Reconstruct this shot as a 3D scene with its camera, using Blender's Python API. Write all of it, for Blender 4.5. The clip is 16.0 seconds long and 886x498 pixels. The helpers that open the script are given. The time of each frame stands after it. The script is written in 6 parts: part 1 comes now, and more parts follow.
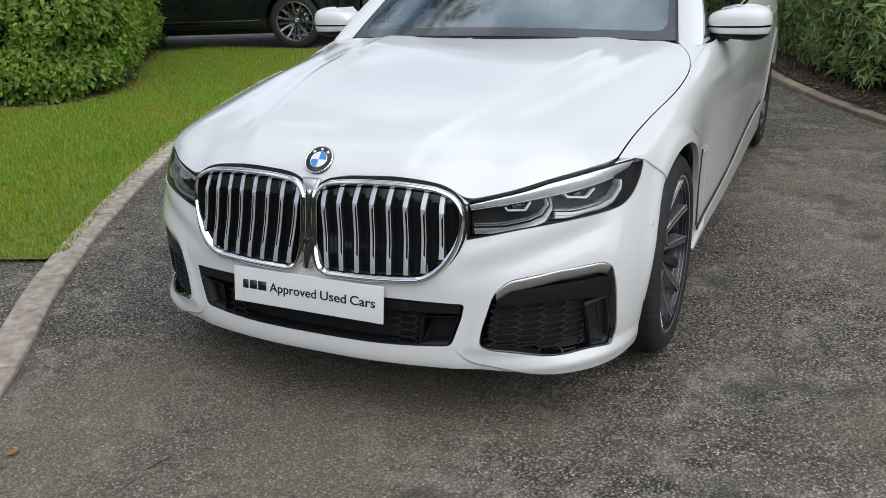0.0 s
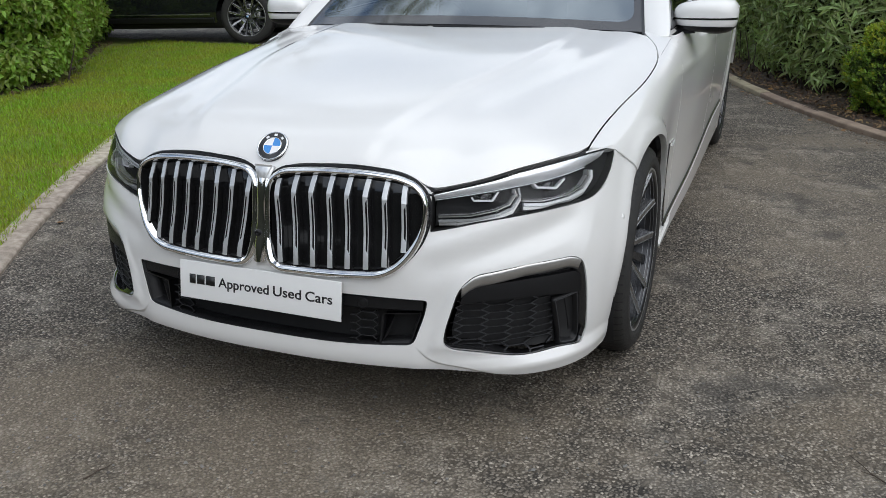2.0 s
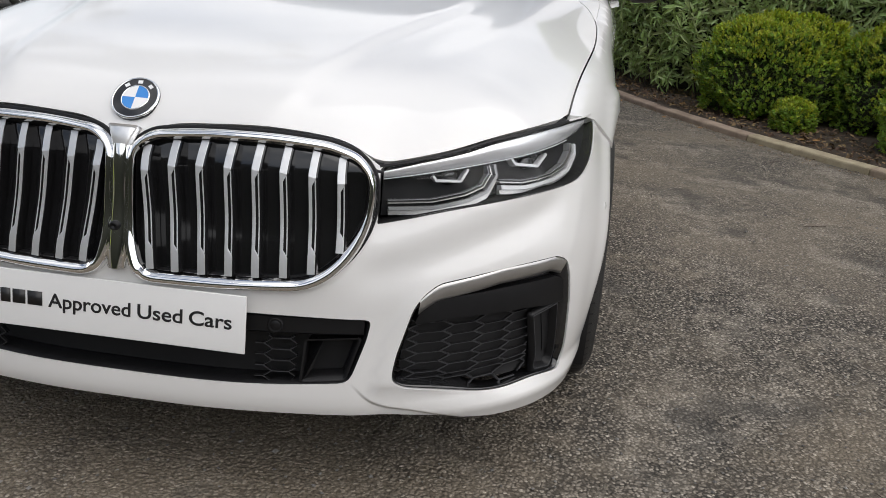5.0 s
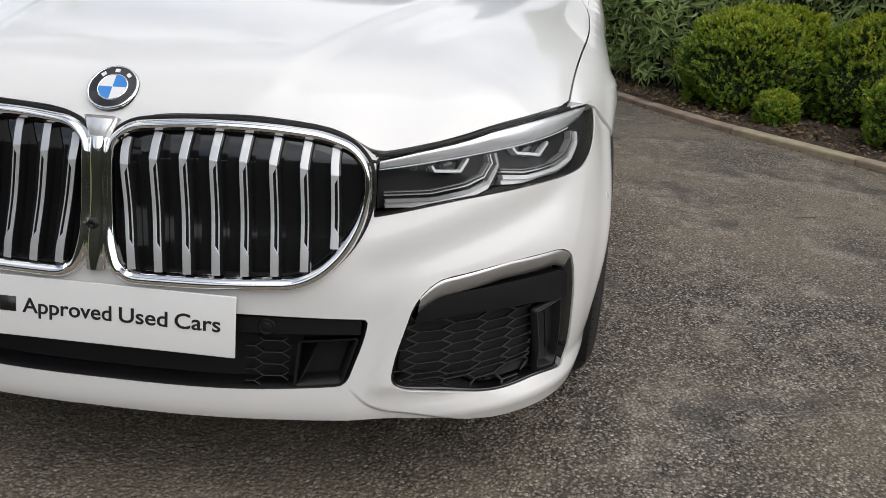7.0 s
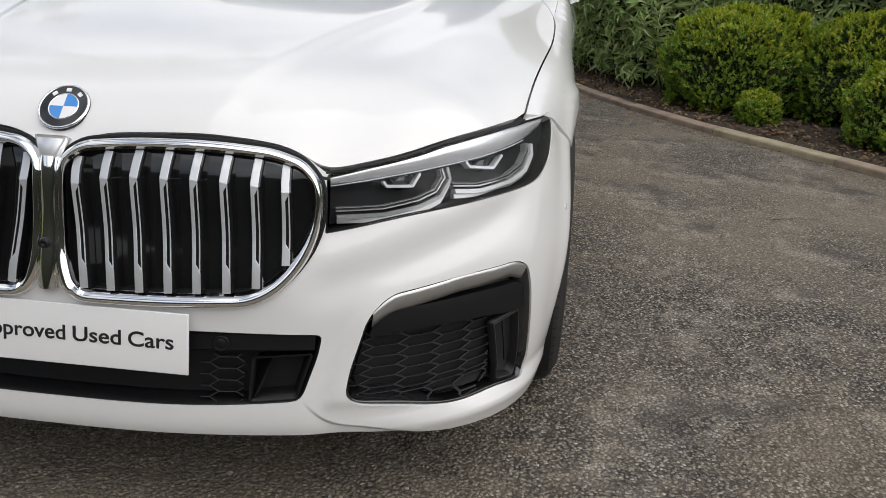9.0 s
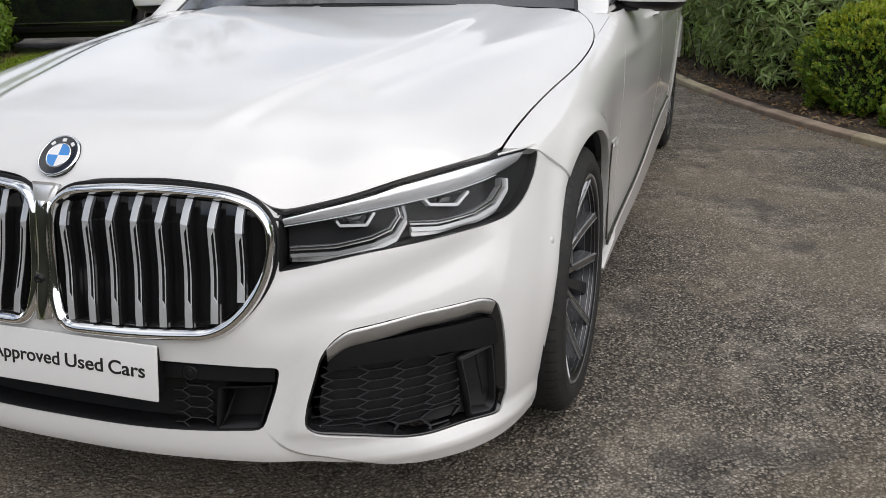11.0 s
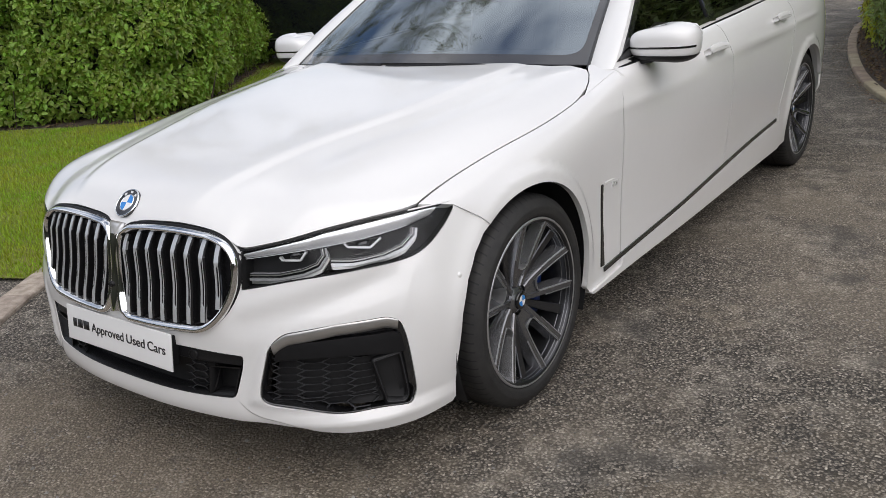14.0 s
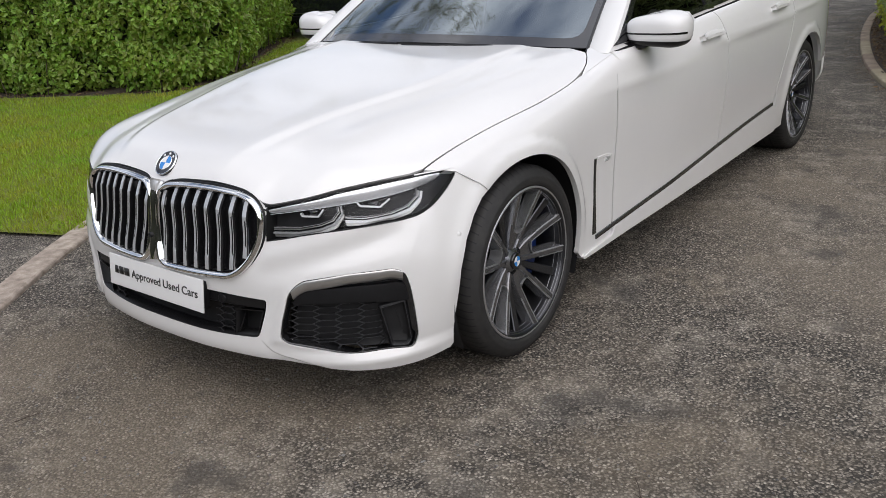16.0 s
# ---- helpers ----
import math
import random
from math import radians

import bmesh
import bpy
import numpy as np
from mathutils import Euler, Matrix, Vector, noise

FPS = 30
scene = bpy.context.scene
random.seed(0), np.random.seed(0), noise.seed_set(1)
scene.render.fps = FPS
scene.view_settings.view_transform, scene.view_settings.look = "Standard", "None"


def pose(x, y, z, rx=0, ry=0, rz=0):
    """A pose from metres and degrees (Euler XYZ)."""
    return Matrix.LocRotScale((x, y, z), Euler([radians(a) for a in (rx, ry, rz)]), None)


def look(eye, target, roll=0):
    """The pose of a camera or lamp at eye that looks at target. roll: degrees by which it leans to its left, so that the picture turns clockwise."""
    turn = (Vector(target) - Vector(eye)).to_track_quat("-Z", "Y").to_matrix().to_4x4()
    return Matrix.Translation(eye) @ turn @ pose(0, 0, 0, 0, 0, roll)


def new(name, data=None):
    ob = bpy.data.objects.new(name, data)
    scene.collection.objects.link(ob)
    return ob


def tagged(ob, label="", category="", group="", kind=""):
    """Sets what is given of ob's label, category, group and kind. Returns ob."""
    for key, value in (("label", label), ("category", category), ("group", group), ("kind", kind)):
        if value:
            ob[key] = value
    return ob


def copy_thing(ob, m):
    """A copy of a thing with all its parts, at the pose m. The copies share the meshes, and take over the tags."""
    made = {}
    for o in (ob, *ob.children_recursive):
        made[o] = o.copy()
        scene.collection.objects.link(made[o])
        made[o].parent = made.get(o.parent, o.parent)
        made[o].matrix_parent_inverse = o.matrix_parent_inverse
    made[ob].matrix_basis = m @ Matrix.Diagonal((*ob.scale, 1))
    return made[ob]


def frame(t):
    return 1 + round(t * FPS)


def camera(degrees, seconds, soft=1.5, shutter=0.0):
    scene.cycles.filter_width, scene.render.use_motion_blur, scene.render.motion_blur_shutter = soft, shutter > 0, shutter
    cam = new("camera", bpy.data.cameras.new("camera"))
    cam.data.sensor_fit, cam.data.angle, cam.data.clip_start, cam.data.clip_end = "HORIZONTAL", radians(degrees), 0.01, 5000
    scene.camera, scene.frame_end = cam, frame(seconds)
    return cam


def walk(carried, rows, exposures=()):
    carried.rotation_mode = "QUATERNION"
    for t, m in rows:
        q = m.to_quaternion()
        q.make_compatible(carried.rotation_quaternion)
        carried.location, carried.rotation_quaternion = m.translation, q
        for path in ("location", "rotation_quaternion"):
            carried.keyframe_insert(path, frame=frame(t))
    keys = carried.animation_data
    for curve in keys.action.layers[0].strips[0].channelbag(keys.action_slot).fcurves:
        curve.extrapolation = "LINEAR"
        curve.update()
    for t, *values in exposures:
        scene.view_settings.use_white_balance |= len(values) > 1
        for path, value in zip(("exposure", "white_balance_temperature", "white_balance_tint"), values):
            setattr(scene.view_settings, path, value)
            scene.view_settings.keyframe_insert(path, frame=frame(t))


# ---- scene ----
cam = camera(56.0, 16.0, soft=0.75)
PATH = [
    (0, (1.354, -2.743, 1.373), (0.539, -1.051, 0.683), -2.4),
    (0.5, (1.375, -2.732, 1.369), (0.582, -1.03, 0.68), -2.1),
    (1, (1.383, -2.732, 1.368), (0.612, -1.02, 0.678), -1.8),
    (1.5, (1.362, -2.729, 1.344), (0.619, -1.004, 0.657), -1.4),
    (2, (1.279, -2.648, 1.303), (0.568, -0.91, 0.616), -1.0),
    (2.5, (1.182, -2.506, 1.283), (0.523, -0.748, 0.593), -0.4),
    (3, (1.082, -2.41, 1.238), (0.492, -0.627, 0.552), 0.3),
    (3.5, (0.962, -2.34, 1.205), (0.463, -0.529, 0.519), 1.2),
    (4, (0.876, -2.272, 1.144), (0.494, -0.429, 0.466), 2.3),
    (4.5, (0.824, -2.219, 1.095), (0.519, -0.362, 0.419), 3.0),
    (5, (0.799, -2.191, 1.082), (0.536, -0.327, 0.408), 3.5),
    (7.5, (0.749, -2.11, 1.038), (0.541, -0.237, 0.367), 2.9),
    (8, (0.755, -2.099, 1.039), (0.549, -0.227, 0.367), 2.8),
    (8.5, (0.767, -2.098, 1.045), (0.563, -0.225, 0.373), 2.6),
    (9, (0.826, -2.114, 1.074), (0.625, -0.241, 0.402), 2.5),
    (11.5, (1.363, -1.991, 1.172), (0.616, -0.257, 0.513), -2.6),
    (12, (1.525, -1.967, 1.22), (0.661, -0.286, 0.565), -3.4),
    (12.5, (1.684, -1.937, 1.273), (0.735, -0.303, 0.62), -4.2),
    (13, (1.864, -1.933, 1.327), (0.83, -0.348, 0.68), -4.7),
    (13.5, (2.021, -1.974, 1.365), (0.902, -0.446, 0.722), -5.2),
    (14, (2.165, -2.077, 1.389), (1.017, -0.578, 0.729), -5.2),
    (14.5, (2.275, -2.185, 1.415), (1.13, -0.689, 0.744), -4.8),
    (15, (2.335, -2.236, 1.43), (1.194, -0.741, 0.749), -4.5),
    (15.5, (2.356, -2.264, 1.434), (1.207, -0.782, 0.739), -4.2),
    (16, (2.375, -2.279, 1.432), (1.202, -0.821, 0.726), -4.1),
]
walk(cam, [(t, look(eye, target, roll)) for t, eye, target, roll in PATH],
     [(0, .30, 6030, 8), (2.5, .30, 6150, 8.5), (4.0, .30, 6380, 10), (5.0, .32, 6480, 11), (7.5, .31, 6480, 10.5), (12.5, .31, 6430, 12), (16, .35, 6360, 13)])

# ---- light ----
world = bpy.data.worlds.new("sky")
scene.world = world
world.use_nodes = True
wn, wl = world.node_tree.nodes, world.node_tree.links
wn.clear()
w_out, w_bg, w_sky = wn.new("ShaderNodeOutputWorld"), wn.new("ShaderNodeBackground"), wn.new("ShaderNodeTexSky")
w_sky.sky_type, w_sky.sun_disc = "NISHITA", False
SUN_UP, SUN_AZ = radians(50), radians(122)
w_sky.sun_elevation, w_sky.sun_rotation = SUN_UP, SUN_AZ
w_sky.air_density, w_sky.dust_density, w_sky.ozone_density = 1.0, 2.5, 1.0
w_co, w_map = wn.new("ShaderNodeTexCoord"), wn.new("ShaderNodeMapping")
w_map.inputs["Scale"].default_value = (1.0, 1.0, 2.4)
w_noise, w_ramp, w_mix = wn.new("ShaderNodeTexNoise"), wn.new("ShaderNodeValToRGB"), wn.new("ShaderNodeMix")
w_noise.inputs["Scale"].default_value, w_noise.inputs["Detail"].default_value = 1.7, 7.0
w_ramp.color_ramp.elements[0].position, w_ramp.color_ramp.elements[1].position = 0.40, 0.64
w_mix.data_type = "RGBA"
w_mix.inputs[7].default_value = (10.4, 10.6, 10.9, 1)  # bright overcast cloud
wl.new(w_co.outputs["Generated"], w_map.inputs["Vector"])
wl.new(w_map.outputs["Vector"], w_noise.inputs["Vector"])
wl.new(w_noise.outputs["Fac"], w_ramp.inputs["Fac"])
wl.new(w_ramp.outputs["Color"], w_mix.inputs[0])
wl.new(w_sky.outputs["Color"], w_mix.inputs[6])
wl.new(w_mix.outputs[2], w_bg.inputs["Color"])
wl.new(w_bg.outputs["Background"], w_out.inputs["Surface"])
w_bg.inputs["Strength"].default_value = 0.083
sun = new("sun", bpy.data.lights.new("sun", "SUN"))
sun.data.energy, sun.data.angle, sun.data.color = 1.75, radians(95), (1.0, 0.97, 0.92)
sun.matrix_world = look((0, 0, 0), (-math.sin(SUN_AZ) * math.cos(SUN_UP), -math.cos(SUN_AZ) * math.cos(SUN_UP), -math.sin(SUN_UP)))


# ---- materials ----
def mat(name, color, rough=0.5, metal=0.0, coat=0.0, var=0.0, scale=20.0, bump=0.0, bscale=200.0, color2=None, rvar=0.0, spec=0.5,
        island=0.0, trans=0.0, ior=1.5, emit=0.0, coat_rough=0.03, obj=False, hue=None):
    """A Principled material with variation at two scales, grain, relief and, for leaves, a shade of its own for each piece."""
    m = bpy.data.materials.new(name)
    m.use_nodes = True
    n, l = m.node_tree.nodes, m.node_tree.links
    b = n["Principled BSDF"]
    c = (*color, 1)
    b.inputs["Base Color"].default_value = c
    b.inputs["Roughness"].default_value, b.inputs["Metallic"].default_value = rough, metal
    b.inputs["Specular IOR Level"].default_value, b.inputs["IOR"].default_value = spec, ior
    b.inputs["Coat Weight"].default_value, b.inputs["Coat Roughness"].default_value = coat, coat_rough
    b.inputs["Transmission Weight"].default_value = trans
    if emit:
        b.inputs["Emission Color"].default_value, b.inputs["Emission Strength"].default_value = c, emit
    co = n.new("ShaderNodeTexCoord")
    if var or color2 or rvar:
        big, fine = n.new("ShaderNodeTexNoise"), n.new("ShaderNodeTexNoise")
        big.inputs["Scale"].default_value, fine.inputs["Scale"].default_value = scale, scale * 11
        big.inputs["Detail"].default_value = 5
        l.new(co.outputs["Object"], big.inputs["Vector"])
        l.new(co.outputs["Object"], fine.inputs["Vector"])
        add = n.new("ShaderNodeMath")
        add.operation, add.use_clamp = "MULTIPLY_ADD", True
        l.new(fine.outputs["Fac"], add.inputs[0])
        add.inputs[1].default_value = 0.45
        sub = n.new("ShaderNodeMath")
        sub.operation = "MULTIPLY_ADD"
        l.new(big.outputs["Fac"], sub.inputs[0])
        sub.inputs[1].default_value, sub.inputs[2].default_value = 1.6, -0.52
        l.new(sub.outputs[0], add.inputs[2])
        mix = n.new("ShaderNodeMix")
        mix.data_type = "RGBA"
        c2 = color2 or tuple(v * (1 - var) for v in color)
        mix.inputs[6].default_value, mix.inputs[7].default_value = c, (*c2, 1)
        l.new(add.outputs[0], mix.inputs[0])
        l.new(mix.outputs[2], b.inputs["Base Color"])
        if rvar:
            r = n.new("ShaderNodeMapRange")
            r.inputs[3].default_value, r.inputs[4].default_value = rough - rvar, rough + rvar
            l.new(add.outputs[0], r.inputs[0])
            l.new(r.outputs[0], b.inputs["Roughness"])
        last = mix.outputs[2]
    else:
        last = None
    if island or obj:
        hsv = n.new("ShaderNodeHueSaturation")
        if last:
            l.new(last, hsv.inputs["Color"])
        else:
            hsv.inputs["Color"].default_value = c
        if obj:
            src = n.new("ShaderNodeObjectInfo").outputs["Random"]
        else:
            src = n.new("ShaderNodeNewGeometry").outputs["Random Per Island"]
        r = n.new("ShaderNodeMapRange")
        r.inputs[3].default_value, r.inputs[4].default_value = 1 - island, 1 + island
        l.new(src, r.inputs[0])
        l.new(r.outputs[0], hsv.inputs["Value"])
        h = n.new("ShaderNodeMapRange")
        h.inputs[3].default_value, h.inputs[4].default_value = 0.475, 0.52
        l.new(src, h.inputs[0])
        l.new(h.outputs[0], hsv.inputs["Hue"])
        l.new(hsv.outputs["Color"], b.inputs["Base Color"])
    if bump:
        t, bp = n.new("ShaderNodeTexNoise"), n.new("ShaderNodeBump")
        t.inputs["Scale"].default_value, t.inputs["Detail"].default_value = bscale, 4
        l.new(co.outputs["Object"], t.inputs["Vector"])
        bp.inputs["Strength"].default_value, bp.inputs["Distance"].default_value = bump, 0.004
        l.new(t.outputs["Fac"], bp.inputs["Height"])
        l.new(bp.outputs["Normal"], b.inputs["Normal"])
    return m


def pearl_paint():
    m = mat("white_pearl_paint", (0.745, 0.74, 0.727), 0.36, coat=1.0, var=0.035, scale=2.5, rvar=0.05, coat_rough=0.055)
    n, l = m.node_tree.nodes, m.node_tree.links
    # metal flake under the clear coat
    co, v, bp = n.new("ShaderNodeTexCoord"), n.new("ShaderNodeTexNoise"), n.new("ShaderNodeBump")
    v.inputs["Scale"].default_value = 1400
    l.new(co.outputs["Object"], v.inputs["Vector"])
    bp.inputs["Strength"].default_value, bp.inputs["Distance"].default_value = 0.06, 0.001
    l.new(v.outputs["Fac"], bp.inputs["Height"])
    l.new(bp.outputs["Normal"], n["Principled BSDF"].inputs["Normal"])
    n["Principled BSDF"].inputs["Sheen Weight"].default_value = 0.0
    return m


def asphalt():
    """Old tarmac: stone chips a centimetre across in dark binder, pale worn and mossy-brown patches."""
    m = bpy.data.materials.new("worn_asphalt")
    m.use_nodes = True
    n, l = m.node_tree.nodes, m.node_tree.links
    b = n["Principled BSDF"]
    co = n.new("ShaderNodeTexCoord").outputs["Object"]

    def tex(kind, scale, detail=3.0):
        t = n.new(kind)
        t.inputs["Scale"].default_value = scale
        if "Detail" in t.inputs:
            t.inputs["Detail"].default_value = detail
        l.new(co, t.inputs["Vector"])
        return t

    def ramp(src, stops):
        r = n.new("ShaderNodeValToRGB")
        while len(r.color_ramp.elements) < len(stops):
            r.color_ramp.elements.new(0.5)
        for e, (p, c) in zip(r.color_ramp.elements, stops):
            e.position, e.color = p, (*c, 1)
        l.new(src, r.inputs["Fac"])
        return r.outputs["Color"]

    def mix(f, a, c, mode="MIX"):
        x = n.new("ShaderNodeMix")
        x.data_type, x.blend_type = "RGBA", mode
        if isinstance(f, bpy.types.NodeSocket):
            l.new(f, x.inputs[0])
        else:
            x.inputs[0].default_value = f
        l.new(a, x.inputs[6])
        if isinstance(c, bpy.types.NodeSocket):
            l.new(c, x.inputs[7])
        else:
            x.inputs[7].default_value = (*c, 1)
        return x.outputs[2]

    warp = tex("ShaderNodeTexNoise", 60)
    vo = n.new("ShaderNodeTexVoronoi")
    vo.inputs["Scale"].default_value = 116
    wv = n.new("ShaderNodeVectorMath")
    wv.operation = "MULTIPLY_ADD"
    l.new(warp.outputs["Color"], wv.inputs[0])
    wv.inputs[1].default_value = (0.014, 0.014, 0.014)
    l.new(co, wv.inputs[2])
    l.new(wv.outputs[0], vo.inputs["Vector"])
    chip = ramp(vo.outputs["Color"], [(0.0, (0.070, 0.061, 0.050)), (0.40, (0.152, 0.134, 0.110)), (0.76, (0.290, 0.258, 0.214)), (1.0, (0.60, 0.54, 0.455))])
    gap = ramp(vo.outputs["Distance"], [(0.0, (0, 0, 0)), (0.38, (0, 0, 0)), (0.64, (1, 1, 1))])
    col = mix(gap, chip, (0.038, 0.034, 0.029))
    # worn places where pale stone shows
    worn = ramp(vo.outputs["Color"], [(0.0, (0.21, 0.190, 0.160)), (0.45, (0.36, 0.328, 0.280)), (1.0, (0.62, 0.570, 0.49))])
    worn = mix(gap, worn, (0.19, 0.170, 0.142))
    broken = tex("ShaderNodeTexNoise", 11, 8)
    large = tex("ShaderNodeTexNoise", 2.4, 8)

    def shares(big, small, k, low, high, most):
        """A mask: large patches broken up by a smaller noise."""
        a = n.new("ShaderNodeMath")
        a.operation = "MULTIPLY_ADD"
        l.new(small, a.inputs[0])
        a.inputs[1].default_value = k
        l.new(big, a.inputs[2])
        r = n.new("ShaderNodeMapRange")
        r.inputs[1].default_value, r.inputs[2].default_value, r.inputs[3].default_value, r.inputs[4].default_value = low, high, 0.0, most
        l.new(a.outputs[0], r.inputs[0])
        return r.outputs[0]
    col = mix(shares(large.outputs["Fac"], broken.outputs["Fac"], 0.62, 0.83, 0.98, 0.58), col, worn)
    # brown silt: in drifts, most of it before the car
    far = n.new("ShaderNodeVectorMath")
    far.operation = "DISTANCE"
    l.new(co, far.inputs[0])
    far.inputs[1].default_value = (-0.25, -1.75, 0.0)
    near_ = n.new("ShaderNodeMapRange")
    near_.inputs[1].default_value, near_.inputs[2].default_value, near_.inputs[3].default_value, near_.inputs[4].default_value = 0.3, 2.0, 0.36, 0.0
    l.new(far.outputs["Value"], near_.inputs[0])
    drift = n.new("ShaderNodeMath")
    drift.operation = "ADD"
    l.new(tex("ShaderNodeTexNoise", 0.9, 5).outputs["Fac"], drift.inputs[0])
    l.new(near_.outputs[0], drift.inputs[1])
    silt = ramp(tex("ShaderNodeTexNoise", 150, 3).outputs["Fac"], [(0.3, (0.13, 0.104, 0.072)), (0.7, (0.33, 0.272, 0.198))])
    col = mix(shares(drift.outputs[0], broken.outputs["Fac"], 0.30, 0.70, 0.90, 0.50), col, silt)
    # pale brown dust washed towards the planted side
    far2 = n.new("ShaderNodeVectorMath")
    far2.operation = "DISTANCE"
    l.new(co, far2.inputs[0])
    far2.inputs[1].default_value = (2.3, 2.0, 0.0)
    near2 = n.new("ShaderNodeMapRange")
    near2.inputs[1].default_value, near2.inputs[2].default_value, near2.inputs[3].default_value, near2.inputs[4].default_value = 0.4, 2.6, 0.34, 0.0
    l.new(far2.outputs["Value"], near2.inputs[0])
    drift2 = n.new("ShaderNodeMath")
    drift2.operation = "ADD"
    l.new(tex("ShaderNodeTexNoise", 1.3, 5).outputs["Fac"], drift2.inputs[0])
    l.new(near2.outputs[0], drift2.inputs[1])
    dust = ramp(tex("ShaderNodeTexNoise", 130, 3).outputs["Fac"], [(0.3, (0.16, 0.132, 0.098)), (0.7, (0.36, 0.305, 0.236))])
    col = mix(shares(drift2.outputs[0], broken.outputs["Fac"], 0.30, 0.72, 0.98, 0.40), col, dust)
    # dark damp stains
    col = mix(shares(tex("ShaderNodeTexNoise", 2.3, 4).outputs["Fac"], broken.outputs["Fac"], 0.25, 0.71, 0.80, 0.62), col, (0.032, 0.030, 0.028))
    l.new(col, b.inputs["Base Color"])
    b.inputs["Roughness"].default_value = 0.85
    b.inputs["Specular IOR Level"].default_value = 0.35
    bp = n.new("ShaderNodeBump")
    bp.invert = True
    bp.inputs["Strength"].default_value, bp.inputs["Distance"].default_value = 1.0, 0.006
    l.new(vo.outputs["Distance"], bp.inputs["Height"])
    l.new(bp.outputs["Normal"], b.inputs["Normal"])
    return m


PAINT = pearl_paint()
ASPHALT = asphalt()
BROW = mat("silver_brow", (0.90, 0.905, 0.91), 0.24, 0.6, coat=0.4, var=0.06, scale=40)
SLAT = mat("silver_slat", (0.62, 0.63, 0.64), 0.28, 0.5, var=0.08, scale=40)
SMOKE = mat("smoked_chrome", (0.54, 0.53, 0.515), 0.30, 0.8, coat=0.5, var=0.12, scale=30)
CHROME = mat("chrome", (0.93, 0.93, 0.925), 0.06, 1.0, rvar=0.03, scale=12)
SATIN = mat("satin_aluminium", (0.62, 0.62, 0.62), 0.30, 1.0, var=0.1, scale=30)
GLOSS = mat("gloss_black", (0.012, 0.012, 0.013), 0.08, coat=0.6, var=0.2, scale=8, rvar=0.03)
BLACK = mat("black_plastic", (0.010, 0.010, 0.011), 0.42, spec=0.28, var=0.3, scale=40, bump=0.15, bscale=900)
DARK = mat("dark_cavity", (0.006, 0.006, 0.007), 0.7, var=0.3, scale=30)
RUBBER = mat("tyre_rubber", (0.019, 0.019, 0.020), 0.58, spec=0.30, var=0.3, scale=25, color2=(0.036, 0.035, 0.033), bump=0.2, bscale=500)
RIMGREY = mat("ferric_grey_wheel", (0.20, 0.204, 0.216), 0.26, 0.85, coat=0.5, var=0.15, scale=20)
RIMDARK = mat("dark_wheel_barrel", (0.085, 0.087, 0.094), 0.26, 0.85, var=0.2, scale=20)
# lighter than the spoke face, in place of the sky its sides mirror
RIMSIDE = mat("sky_bright_spoke_side", (0.40, 0.405, 0.42), 0.22, 0.85, var=0.15, scale=30)
BARREL = mat("dark_wheel_inside", (0.050, 0.051, 0.055), 0.30, 0.8, var=0.2, scale=20)
RIMCUT = mat("machined_wheel_face", (0.52, 0.525, 0.535), 0.38, 0.8, var=0.2, scale=60)
DISC = mat("brake_disc_steel", (0.56, 0.56, 0.57), 0.30, 1.0, var=0.2, scale=50)
BLUE = mat("blue_caliper", (0.012, 0.035, 0.16), 0.35, coat=0.5, var=0.2, scale=30)
BADGE_BLUE = mat("badge_blue", (0.02, 0.22, 0.62), 0.2, coat=0.8, var=0.05, scale=40)
BADGE_WHITE = mat("badge_white", (0.8, 0.8, 0.8), 0.2, coat=0.8, var=0.04, scale=40)
PLATE = mat("plate_white", (0.78, 0.78, 0.77), 0.38, coat=0.2, var=0.03, scale=20)
INK = mat("plate_ink", (0.012, 0.012, 0.013), 0.45, var=0.2, scale=60)
GUIDE = mat("light_guide", (0.66, 0.67, 0.68), 0.18, coat=0.8, var=0.06, scale=60)
GUIDE_DIM = mat("clear_light_guide", (0.30, 0.305, 0.31), 0.2, coat=0.8, var=0.12, scale=60)
LEATHER = mat("dark_interior", (0.03, 0.028, 0.027), 0.6, var=0.3, scale=18, bump=0.2, bscale=400)
BLACKPAINT = mat("black_car_paint", (0.008, 0.009, 0.011), 0.15, coat=1.0, var=0.2, scale=4)
STONE_TAN = mat("tan_kerb_concrete", (0.40, 0.33, 0.24), 0.9, color2=(0.19, 0.145, 0.10), scale=9, bump=0.7, bscale=200, island=0.18, obj=True)
STONE = mat("kerb_concrete", (0.60, 0.53, 0.43), 0.9, color2=(0.21, 0.175, 0.13), scale=22, bump=0.9, bscale=220, island=0.16, obj=True)
SOIL = mat("bare_soil", (0.075, 0.054, 0.037), 0.95, color2=(0.026, 0.019, 0.013), scale=7, bump=1.0, bscale=90)
LAWN = mat("lawn_soil", (0.095, 0.205, 0.012), 0.9, color2=(0.19, 0.145, 0.036), scale=1.1, bump=0.8, bscale=160)
BLADE = mat("grass_blade", (0.155, 0.335, 0.014), 0.5, color2=(0.31, 0.285, 0.034), scale=1.5, island=0.42, spec=0.35)
HEDGE = mat("hedge_leaf", (0.27, 0.37, 0.065), 0.42, color2=(0.14, 0.235, 0.034), scale=2.2, island=0.42, spec=0.45)
LAUREL = mat("laurel_leaf", (0.20, 0.265, 0.105), 0.30, color2=(0.34, 0.41, 0.18), scale=3.5, island=0.45, spec=0.5)
